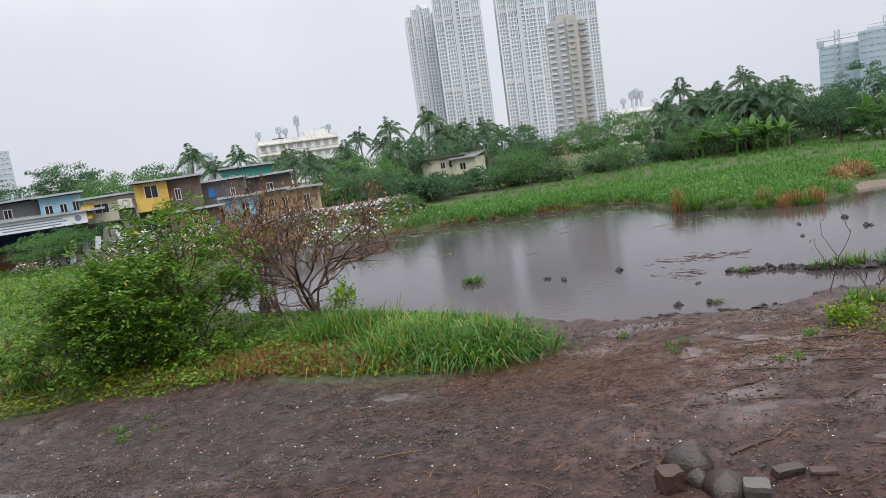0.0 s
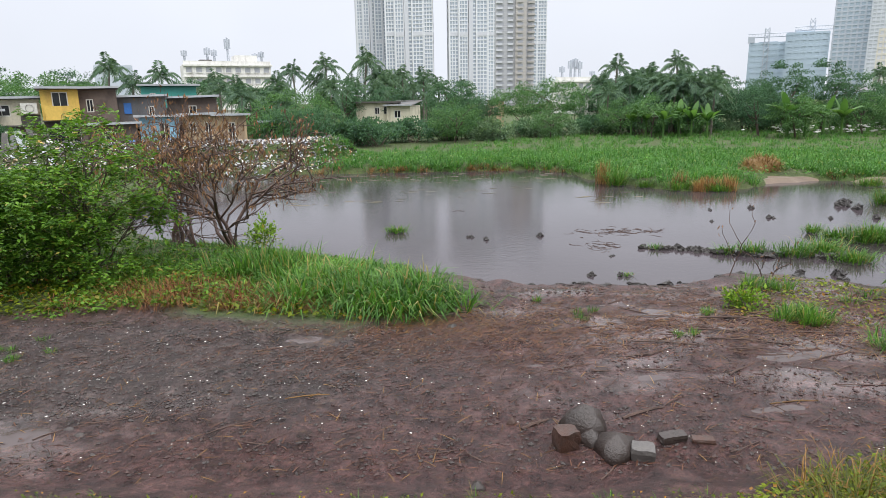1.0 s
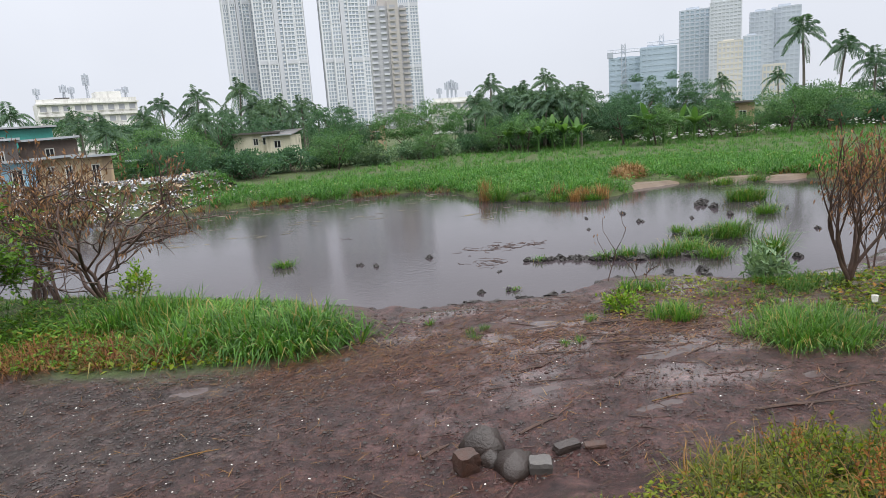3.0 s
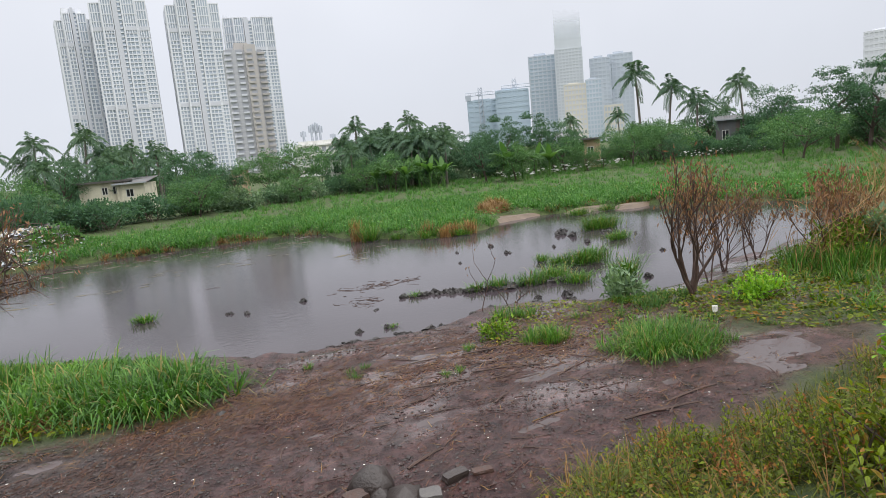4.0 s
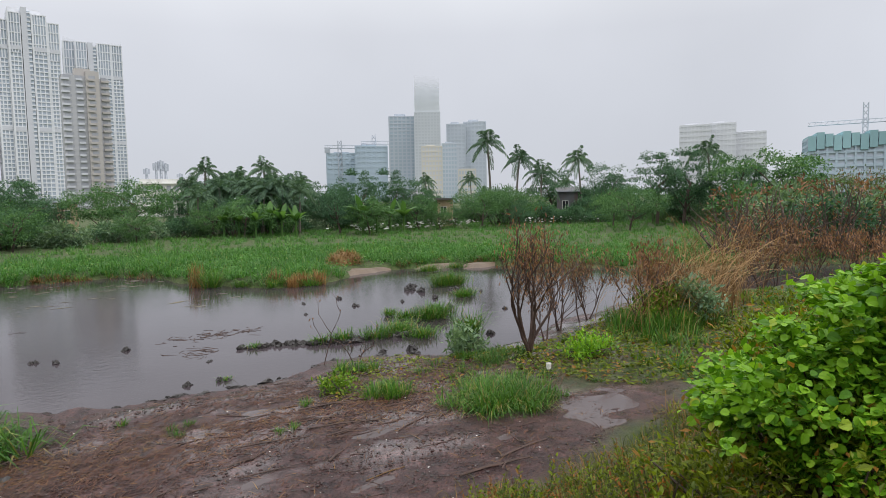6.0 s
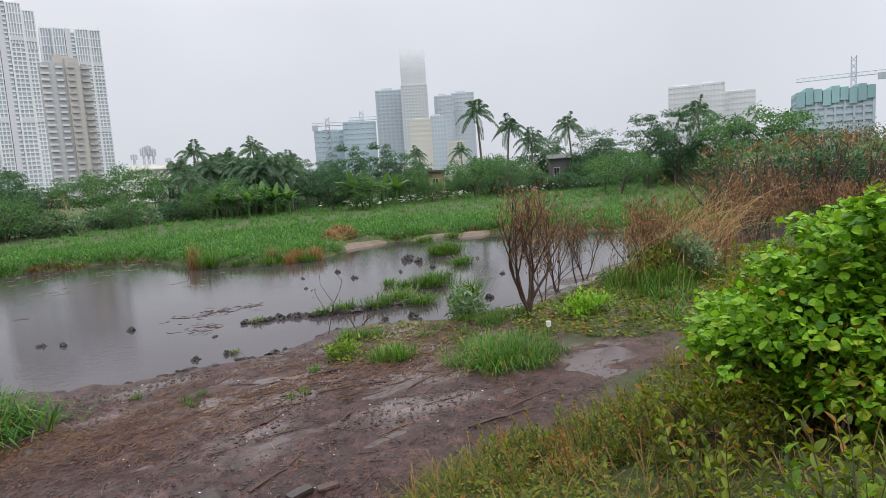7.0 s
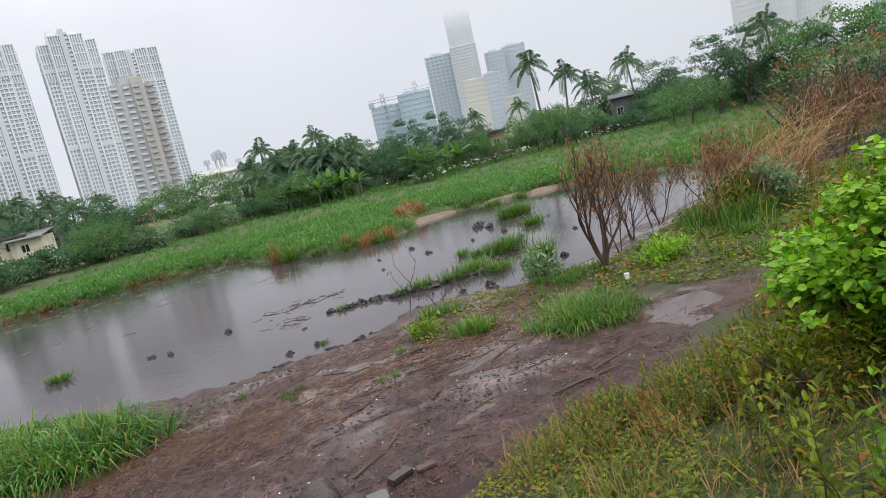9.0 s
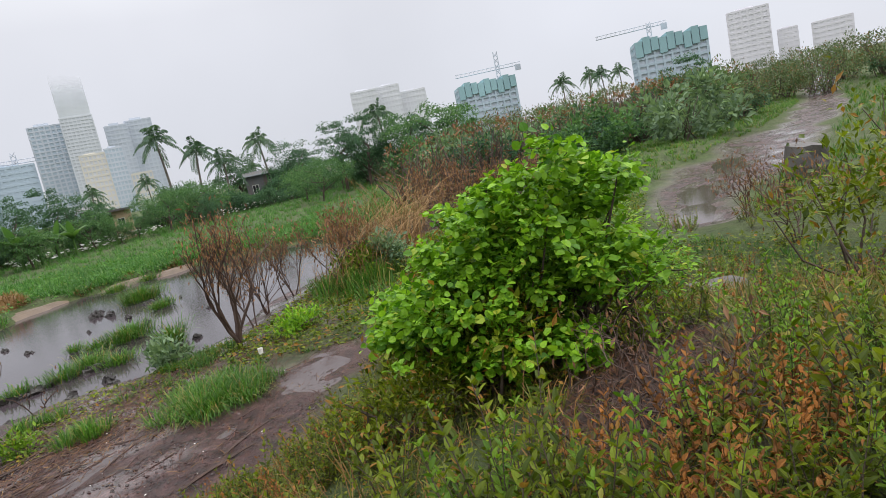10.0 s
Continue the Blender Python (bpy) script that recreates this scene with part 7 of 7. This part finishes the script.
def walls(w, d, z0, z1, holes, mat, parent, name="wall"):
    """Four walls 0.15 m thick; the front is built round its openings (x, z, width, height)."""
    t = 0.15
    part("back_" + name, Geo().box(-w / 2, d / 2 - t, z0, w / 2, d / 2, z1), mat, parent)
    part("side_" + name, Geo().box(-w / 2, -d / 2 + t, z0, -w / 2 + t, d / 2 - t, z1), mat, parent)
    part("side_" + name, Geo().box(w / 2 - t, -d / 2 + t, z0, w / 2, d / 2 - t, z1), mat, parent)
    xs = sorted({-w / 2, w / 2, *(q for hx, hz, hw, hh in holes for q in (hx - hw / 2, hx + hw / 2))})
    zs = sorted({z0, z1, *(q for hx, hz, hw, hh in holes for q in (max(z0, hz), hz + hh))})
    nx, nz = len(xs), len(zs)
    v = [(x, y, z) for y in (-d / 2, -d / 2 + t) for z in zs for x in xs]
    full = {(i, k) for i in range(nx - 1) for k in range(nz - 1)
            if not any(abs((xs[i] + xs[i + 1]) / 2 - hx) < hw / 2 and hz < (zs[k] + zs[k + 1]) / 2 < hz + hh for hx, hz, hw, hh in holes)}
    f, o = [], nx * nz
    for i, k in full:
        a, b, c, e = k * nx + i, k * nx + i + 1, (k + 1) * nx + i + 1, (k + 1) * nx + i
        f += [(a, b, c, e), (o + e, o + c, o + b, o + a)]
        for (p, q), nb in (((a, b), (i, k - 1)), ((b, c), (i + 1, k)), ((c, e), (i, k + 1)), ((e, a), (i - 1, k))):
            if nb not in full:
                f.append((q, p, o + p, o + q))
    wall = part("front_" + name, Geo().add(v, f), mat, parent)
    for hx, hz, hw, hh in holes:
        win = part("window" if hz > z0 + 0.3 else "door", Geo().box(hx - hw / 2, -d / 2 + 0.07, hz, hx + hw / 2, -d / 2 + 0.11, hz + hh), MAT_HOLE, parent)
        fr = Geo()
        e = 0.05
        fr.box(hx - hw / 2, -d / 2 - 0.02, hz, hx - hw / 2 + e, -d / 2 + 0.06, hz + hh)
        fr.box(hx + hw / 2 - e, -d / 2 - 0.02, hz, hx + hw / 2, -d / 2 + 0.06, hz + hh)
        fr.box(hx - hw / 2 + e, -d / 2 - 0.02, hz + hh - e, hx + hw / 2 - e, -d / 2 + 0.06, hz + hh)
        fr.box(hx - hw / 2 + e, -d / 2 - 0.02, hz, hx + hw / 2 - e, -d / 2 + 0.06, hz + e)
        fr.box(hx - 0.02, -d / 2 - 0.01, hz + e, hx + 0.02, -d / 2 + 0.05, hz + hh - e)
        part("frame", fr, MAT_FRAME, win)
    return wall


def shack(az0, az1, d, el0, el1, label, mat, roof=MAT_SHEET, holes=(), depth=5.0, drop=-0.05, turn=0.0, lower=None, name="shanty_house", category="house"):
    """A shack between two bearings, its wall from one elevation to another; a darker lower storey may carry it."""
    az = (az0 + az1) / 2
    w = d * 2 * math.tan(radians((az1 - az0) / 2))
    x, y = spot(az, d + depth / 2)
    base = gz(x, y)
    t = thing(name, (x, y, base), label, category, "shanty houses", turn=-az + turn)
    z0, z1 = max(0.0, rise(d, el0) - base), rise(d, el1) - base
    hs = [(w * (hx - 0.5), z0 + (z1 - z0) * hz, w * hw, (z1 - z0) * hh) for hx, hz, hw, hh in holes]
    walls(w, depth, z0, z1, hs, mat, t)
    lid = corrugated(w, depth, z1 + drop + 0.10, drop, roof, t)
    lid.rotation_euler[1] = radians(rng.uniform(-2.2, 0.6))
    if lower:
        walls(w * 0.98, depth * 0.9, -0.2, z0, [(-w * 0.2, 0.0, 0.9, min(1.7, z0 - 0.1)), (w * 0.22, z0 * 0.4, 0.8, z0 * 0.35)] if z0 > 0.9 else [], lower, t, "lower_wall")
        part("floor_slab", Geo().box(-w / 2 - 0.05, -depth / 2 - 0.12, z0 - 0.08, w / 2 + 0.05, depth / 2, z0 - 0.004), MAT_CONC, t)
    return t, w, z0, z1, depth


shack(-42.5, -36.2, 40, -3.5, -1.5, "low dark shed with rubbish on its roof", MAT_DARKWALL, MAT_SHEET, [(0.35, 0.0, 0.2, 0.6)])
shack(-41.5, -37.0, 49, -3.0, 1.0, "grey-brown shack behind the sheds", MAT_DARKWALL)
t, w, z0, z1, dp = shack(-37.2, -32.4, 47, -0.6, 1.1, "grey sheet-metal upper house", MAT_SHEET, MAT_SHEET, [(0.55, 0.3, 0.12, 0.45)], lower=MAT_DARKWALL)
# the open shop under a blue roof, with a banner along its eave
t = thing("open_shop", (*spot(-34.6, 43), gz(*spot(-34.6, 43))), "open shop with a blue roof and a printed banner", "shop", "shanty houses", turn=34.6)
ztop = rise(41, -0.1)
part("back_wall", Geo().box(-4.6, 2.0, -0.2, 3.6, 2.2, ztop - 0.2), MAT_DEEPBLUE, t)
part("side_wall", Geo().box(-4.8, -1.5, -0.2, -4.6, 2.2, ztop - 0.5), MAT_DARKWALL, t)
part("side_wall", Geo().box(3.6, 0.0, -0.2, 3.8, 2.2, ztop - 0.5), MAT_DARKWALL, t)
for x in (-4.5, -1.55, 1.2, 3.5):
    part("post", Geo().tube([(x, -2.0, -0.2), (x, -2.0, ztop - 0.35)], [0.06, 0.06], 8), MAT_RUST, t)
corrugated(8.6, 4.2, ztop - 0.2, 0.1, MAT_SHEET, t)
ban = part("banner", Geo().box(-1.5, -2.36, ztop - 0.98, 3.6, -2.33, ztop - 0.36), MAT_BANNER, t, "white printed banner")
for k, (x0, x1, z) in enumerate(((-0.6, 2.4, 0.56), (-0.5, 2.6, 0.70), (-0.4, 2.3, 0.84))):
    part("printed_line", Geo().box(x0, -2.366, ztop - z - 0.03, x1, -2.361, ztop - z + 0.03), MAT_PRINT, ban)
for x in (-1.05, 3.15):
    part("printed_emblem", Geo().tube([(x, -2.362, ztop - 0.67), (x, -2.367, ztop - 0.67)], [0.17, 0.17], 14).add([(x + 0.17 * math.cos(q * 0.4488), -2.3675, ztop - 0.67 + 0.17 * math.sin(q * 0.4488)) for q in range(14)], [tuple(range(14))]), MAT_PRINT, ban)
part("counter", Geo().box(-1.0, -0.6, -0.2, 2.6, 0.0, 0.85), MAT_RUST, t)
t, w, z0, z1, dp = shack(-32.5, -29.7, 43, -0.75, 1.15, "pale blue house with white-framed windows", MAT_BLUEWALL, MAT_SHEET, [(0.2, 0.2, 0.22, 0.5), (0.55, 0.2, 0.2, 0.5), (0.85, 0.3, 0.18, 0.45)], lower=MAT_DARKWALL)
t, w, z0, z1, dp = shack(-29.6, -26.0, 41.5, -1.3, 0.55, "cream shack with a yellow awning and dark lower floor", MAT_CREAMWALL, MAT_SHEET, [(0.33, 0.35, 0.3, 0.45)], lower=MAT_BROWNWALL)
part("awning", Geo().add([(-w / 2 - 0.1, -dp / 2 - 0.02, z1 - 0.2), (-w / 2 + 0.55, -dp / 2 - 0.02, z1 - 0.2), (-w / 2 + 0.3, -dp / 2 - 0.7, z0 + 0.35), (-w / 2 - 0.45, -dp / 2 - 0.7, z0 + 0.3),
                           (-w / 2 - 0.1, -dp / 2 - 0.02, z1 - 0.24), (-w / 2 + 0.55, -dp / 2 - 0.02, z1 - 0.24), (-w / 2 + 0.3, -dp / 2 - 0.7, z0 + 0.31), (-w / 2 - 0.45, -dp / 2 - 0.7, z0 + 0.26)],
                          [(0, 1, 2, 3), (7, 6, 5, 4), (0, 3, 7, 4), (1, 5, 6, 2), (3, 2, 6, 7), (0, 4, 5, 1)]), MAT_YELLOW, t, "bright yellow awning")
ac = part("air_conditioner", Geo().box(w * 0.16, -dp / 2 - 0.4, z1 - 0.75, w * 0.16 + 0.75, -dp / 2 - 0.02, z1 - 0.2), MAT_FRAME, t, "white air-conditioner box")
part("fan_grille", Geo().tube([(w * 0.16 + 0.4, -dp / 2 - 0.4, z1 - 0.47), (w * 0.16 + 0.4, -dp / 2 - 0.43, z1 - 0.47)], [0.2, 0.19], 14), MAT_DARKWALL, ac)
part("dark_sheet", Geo().box(w * 0.14, -dp / 2 - 0.06, z0, w / 2 - 0.05, -dp / 2 - 0.02, z1 - 0.8), MAT_DARKWALL, t)
t, w, z0, z1, dp = shack(-25.9, -23.4, 41, -1.0, 1.25, "yellow painted house with a large dark window", MAT_YELLOW, MAT_SHEET, [(0.5, 0.42, 0.42, 0.5)], lower=MAT_DARKWALL)
part("balcony_rail", Geo().box(-w * 0.42, -dp / 2 - 0.35, z0, w * 0.42, -dp / 2 - 0.28, z0 + 0.75), MAT_YELLOW, t)
shack(-23.5, -20.8, 41.5, -1.2, 1.25, "grey-brown shack with a sloping roof", MAT_BROWNWALL, MAT_SHEET, [(0.3, 0.3, 0.18, 0.4)], lower=MAT_DARKWALL)
t, w, z0, z1, dp = shack(-20.9, -17.3, 42, -1.6, 0.6, "grey shack with a blue shutter", MAT_SHEET, MAT_SHEET, [(0.7, 0.3, 0.12, 0.4)], lower=MAT_BROWNWALL)
part("shutter", Geo().box(-w * 0.35, -dp / 2 - 0.06, z0 + 0.7, -w * 0.2, -dp / 2 - 0.02, z1 - 0.3), MAT_TARP, t, "blue shutter")
shack(-19.0, -14.9, 50, -0.2, 1.45, "teal-walled upper house behind the shacks", MAT_TEALWALL, MAT_TEALWALL, [(0.2, 0.3, 0.1, 0.4)], lower=MAT_SHEET)
shack(-17.2, -13.4, 43, -1.4, 0.5, "brown shack under a rusty roof", MAT_BROWNWALL, MAT_RUST, [(0.5, 0.3, 0.16, 0.4)], lower=MAT_DARKWALL)
shack(-19.4, -16.4, 38.0, -3.2, -1.0, "low pale blue lean-to above the rubbish", MAT_BLUEWALL, MAT_EDGE, [(0.6, 0.0, 0.25, 0.8)], 3.0)
shack(-16.2, -13.6, 38.5, -3.0, -0.9, "low tan lean-to with a patched roof", MAT_TAN, MAT_SHEET, [(0.3, 0.35, 0.2, 0.4), (0.75, 0.0, 0.2, 0.75)], 3.0)
shack(-13.6, -11.2, 38.5, -3.0, -1.0, "low tan lean-to with a blue door", MAT_TAN, MAT_SHEET, [(0.5, 0.0, 0.25, 0.75)], 3.0)
shack(-23.5, -19.6, 37.5, -3.2, -1.5, "low brown lean-to above the rubbish", MAT_BROWNWALL, MAT_RUST, [(0.5, 0.0, 0.2, 0.75)], 3.0)
shack(-9.9, -8.2, 42, -2.9, -1.6, "dark hut under a blue tarpaulin", MAT_DARKWALL, MAT_TARP, [(0.5, 0.0, 0.4, 0.8)], 3.0)
for k in range(9):
    az = -31.8 + k * 0.62
    x, y = spot(az, 37.4)
    ob = solid("leaning_sheet", Geo().box(-0.13, -0.03, 0, 0.13, 0.03, rng.uniform(0.7, 1.0)), (MAT_SHEET, MAT_EDGE, MAT_CONC)[k % 3], "weathered sheet leaning before the shacks", "sheet", "sheets before the shacks", at=(x, y, gz(x, y) - 0.04))
    ob.matrix_world = pose(x, y, gz(x, y) - 0.05, -18, rng.uniform(-12, 12), -az)
for az, el, d, kk in ((-33.2, -1.25, 37.5, "b"), (-31.6, -1.3, 38, "b"), (-30.6, -0.9, 40.0, "d"), (-28.6, -1.1, 39.5, "s"), (-31.8, -1.0, 40, "s"), (-29.6, -1.5, 39, "u")):
    plant(kk, az, el, d)
# washing, drums and rags before the shacks
for az, d, mt, nm, lb in ((-26.4, 38.4, MAT_YELLOW, "plastic_sack", "bulging yellow plastic sack on the rubbish"), (-25.7, 38.2, MAT_WHITEWALL, "plastic_sack", "bulging white plastic sack on the rubbish"), (-27.2, 38.4, MAT_WHITEWALL, "plastic_sack", "bulging white plastic sack on the rubbish"),
                          (-16.9, 36.8, MAT_WHITEWALL, "plastic_sack", "bulging white plastic sack on the rubbish"), (-20.2, 36.6, MAT_TARP, "plastic_sack", "bulging blue plastic sack on the rubbish"), (-10.9, 37.6, MAT_TARP, "plastic_sack", "bulging blue plastic sack on the rubbish"),
                          (-14.2, 36.6, MAT_WHITEWALL, "plastic_sack", "bulging white plastic sack on the rubbish"), (-12.0, 37.0, MAT_YELLOW, "plastic_sack", "bulging yellow plastic sack on the rubbish")):
    x, y = spot(az, d)
    solid(nm, lump(Geo(), (0, 0, 0.08), 0.22, 10, 0.5, (1.2, 0.8, 0.6)), mt, lb, "sack", "sacks on the rubbish", at=(x, y, gz(x, y)), turn=rng.uniform(0, 360), smooth=True)
fr = Geo()
fr.box(-0.35, 0, 0, -0.27, 0.06, 0.75).box(0.27, 0, 0, 0.35, 0.06, 0.75).box(-0.27, 0, 0.67, 0.27, 0.06, 0.75).box(-0.27, 0, 0, 0.27, 0.06, 0.08)
solid("empty_frame", fr, MAT_FRAME, "empty white frame propped before the shacks", "frame", at=(*spot(-27.9, 38.2), gz(*spot(-27.9, 38.2))), turn=28)

# rubbish: scraps of plastic, cloth and card strewn over the heap
HEAP = np.array([(-25, 33.5), (-22, 32), (-14, 30.2), (-9, 29.0), (-3.2, 29.4), (0.4, 31.4), (0.0, 33.5), (-3, 36.5), (-12, 37.2), (-26, 38.5)])
for nm, lb, mt, count, lo, hi in (("pale_rubbish", "white and pale plastic scraps covering the heap", MAT_WHITEWALL, 2200, 0.02, 0.08), ("grey_rubbish", "grey sodden scraps covering the heap", MAT_EDGE, 3600, 0.03, 0.11),
                                  ("dark_rubbish", "dark sodden refuse covering the heap", MAT_DARKWALL, 3000, 0.03, 0.14), ("tan_rubbish", "tan card and cloth scraps on the heap", MAT_TAN, 2200, 0.03, 0.11), ("blue_rubbish", "blue plastic scraps on the heap", MAT_TARP, 45, 0.05, 0.14)):
    xy = strew(HEAP, count)
    z = ground_z(xy[:, 0], xy[:, 1])
    n = len(xy)
    r = rng.uniform(lo, hi, n)
    a = rng.uniform(0, 6.28, n)
    e1 = np.column_stack([np.cos(a), np.sin(a), rng.normal(0, 0.4, n)]) * r[:, None]
    e2 = np.column_stack([-np.sin(a), np.cos(a), rng.normal(0.3, 0.5, n)]) * (r * rng.uniform(0.3, 0.9, n))[:, None]
    c = np.column_stack([xy, z + r * 0.35])
    up = np.array([0, 0, 0.4]) * r[:, None]
    v = np.stack([c - e1 - e2, c + e1 - e2 * 0.7, c + e1 * 0.8 + e2, c - e1 + e2 * 0.9, c + up], 1)
    f = np.array([(0, 1, 4), (1, 2, 4), (2, 3, 4), (3, 0, 4), (1, 0, 3), (1, 3, 2)])
    solid(nm, Geo().add(v, (f[None] + 5 * np.arange(n)[:, None, None]).reshape(-1, 3)), mt, lb, "rubbish", kind="stuff")
xy = np.concatenate([np.column_stack([rng.normal(x, s, n), rng.normal(y, s * 0.5, n)]) for x, y, s, n in ((*spot(34.2, 52), 1.0, 40), (*spot(41.6, 60), 1.4, 60), (*spot(51.6, 66), 2.0, 50), (*spot(38.6, 56), 1.2, 40), (*spot(50, 64), 2.0, 30))])
n = len(xy)
z = ground_z(xy[:, 0], xy[:, 1]) + rng.uniform(0.5, 1.0, n)
a, r = rng.uniform(0, 6.28, n), rng.uniform(0.06, 0.2, n)
g = Geo()
for q in range(n):
    lump(g, (xy[q, 0], xy[q, 1], z[q] - 0.25), r[q] * 0.6, 5, 0.6, (1.6, 1, 0.4))
solid("far_rubbish", g, MAT_WHITEWALL, "pale litter dumped behind the reeds", "rubbish", kind="stuff")

# ---- houses among the far trees ----
def cottage(az0, az1, d, el, label, mat, holes, depth=5.0, name="small_house", flat=True, turn=0.0):
    az = (az0 + az1) / 2
    w = d * 2 * math.tan(radians((az1 - az0) / 2))
    x, y = spot(az, d + depth / 2)
    t = thing(name, (x, y, gz(x, y)), label, "house", "houses among the trees", turn=-az + turn)
    h = rise(d, el) - gz(x, y)
    walls(w, depth, -0.3, h, [(w * (a - 0.5), h * b, w * c, h * e) for a, b, c, e in holes], mat, t)
    if flat:
        part("roof_slab", Geo().box(-w / 2 - 0.3, -depth / 2 - 0.4, h + 0.004, w / 2 + 0.3, depth / 2 + 0.3, h + 0.16), MAT_CONC, t)
    else:
        corrugated(w, depth, h + 0.5, 0.45, MAT_SHEET, t)
    return t, w, h


t, w, h = cottage(-1.9, 1.7, 62, -0.1, "cream two-part house among the trees", MAT_CREAMWALL, [(0.5, 0.62, 0.12, 0.24), (0.72, 0.62, 0.13, 0.26)])
t, w, h = cottage(1.2, 3.3, 61, -0.35, "cream side house with a sloping roof", MAT_CREAMWALL, [(0.45, 0.55, 0.28, 0.28)], flat=False, turn=-12)
cottage(17.9, 18.9, 62, 0.3, "pale roofless ruin among the trees", MAT_WHITEWALL, [(0.5, 0.5, 0.5, 0.35)], 2.0)
cottage(9.6, 11.0, 66, -0.1, "low buff house behind the bushes", MAT_TAN, [(0.5, 0.5, 0.3, 0.3)], 4.0)
cottage(40.2, 41.6, 62, -0.25, "small tan house half hidden among the trees", MAT_TAN, [(0.4, 0.45, 0.4, 0.3)], 4.0)
cottage(50.8, 52.6, 72, 0.3, "grey shack under the palms", MAT_SHEET, [(0.4, 0.4, 0.3, 0.3)], 4.0, flat=False)
cottage(38.0, 39.0, 70, 0.2, "grey hut among the trees", MAT_SHEET, [(0.5, 0.3, 0.3, 0.4)], 4.0, flat=False)


def antenna(parent, x, z, h):
    g = Geo()
    for dx, dy in ((-0.25, -0.2), (0.25, -0.2), (0, 0.25)):
        g.tube([(x + dx, dy, z), (x + dx * 0.4, dy * 0.4, z + h)], [0.09, 0.06], 4)
    for k in range(6):
        zz = z + h * k / 6
        g.tube([(x - 0.25, -0.2, zz), (x + 0.25, -0.2, zz + h / 7)], [0.05, 0.05], 4)
    for k in range(4):
        a = k * 1.57
        g.box(x + 0.45 * math.cos(a) - 0.15, 0.45 * math.sin(a) - 0.15, z + h * 0.6, x + 0.45 * math.cos(a) + 0.15, 0.45 * math.sin(a) + 0.15, z + h * 0.95)
    part("antenna_mast", g, MAT_STEEL, parent, "steel antenna mast")


def mid_block(az0, az1, d, el, floors, cols, label, masts, tank=True, mat=MAT_WHITEWALL):
    az = (az0 + az1) / 2
    w, h = d * 2 * math.tan(radians((az1 - az0) / 2)), rise(d, el)
    t = thing("apartment_building", (*spot(az, d), 0), label, "building", "blocks among the trees", turn=-az + 8)
    part("wall", Geo().box(-w / 2, -4, -0.5, w / 2, 4, h), mat, t)
    fh = h / floors
    for f in range(floors):
        part("floor_band", Geo().box(-w / 2 - 0.25, -4.45, fh * (f + 1) - 0.3, w / 2 + 0.25, -4.003, fh * (f + 1)), mat, t)
        if fh * f < h - 2.4 * fh - 0.1:
            continue
        for c in range(cols):
            x0 = -w / 2 + w * (c + 0.22) / cols
            win = part("window", Geo().box(x0, -4.04, fh * f + fh * 0.3, x0 + w / cols * 0.56, -3.9, fh * f + fh * 0.74), MAT_DARKPANE, t)
            part("sill", Geo().box(x0 - 0.1, -4.3, fh * f + fh * 0.24, x0 + w / cols * 0.56 + 0.1, -4.005, fh * f + fh * 0.29), mat, win)
    part("parapet", Geo().box(-w / 2, -4, h, w / 2, -3.7, h + 0.7), mat, t)
    if tank:
        part("stair_head", Geo().box(w * 0.1, -2.5, h, w * 0.36, 2.5, h + fh * 0.9), mat, t)
        part("water_tank", Geo().box(-w * 0.3, -1.5, h, -w * 0.16, 1.5, h + fh * 0.5), MAT_CONC, t)
    for x, k in masts:
        antenna(t, w * x, h, k)


mid_block(-15.8, -9.1, 145, 3.1, 5, 9, "white apartment block with rooftop antennas", ((-0.46, 3.0), (-0.2, 3.6), (-0.12, 3.2), (0.04, 5.6), (0.36, 2.6), (0.44, 3.0)))
mid_block(15.2, 18.8, 140, 1.5, 3, 6, "white block with rooftop antennas behind the trees", ((-0.3, 3.0), (-0.1, 4.2), (0.0, 4.6), (0.1, 4.0), (0.4, 2.0)), False)

# the first of each plant kind served as a pattern only
for pattern in (tree_a, tree_b, tree_c, tree_d, palm_a, palm_b, palm_c, bush_a, bush_b, bush_c, bush_d, thicket, dull_thicket, banana, herb_a, herb_b, herb_c):
    for ob in (*pattern.children_recursive, pattern):
        bpy.data.objects.remove(ob)
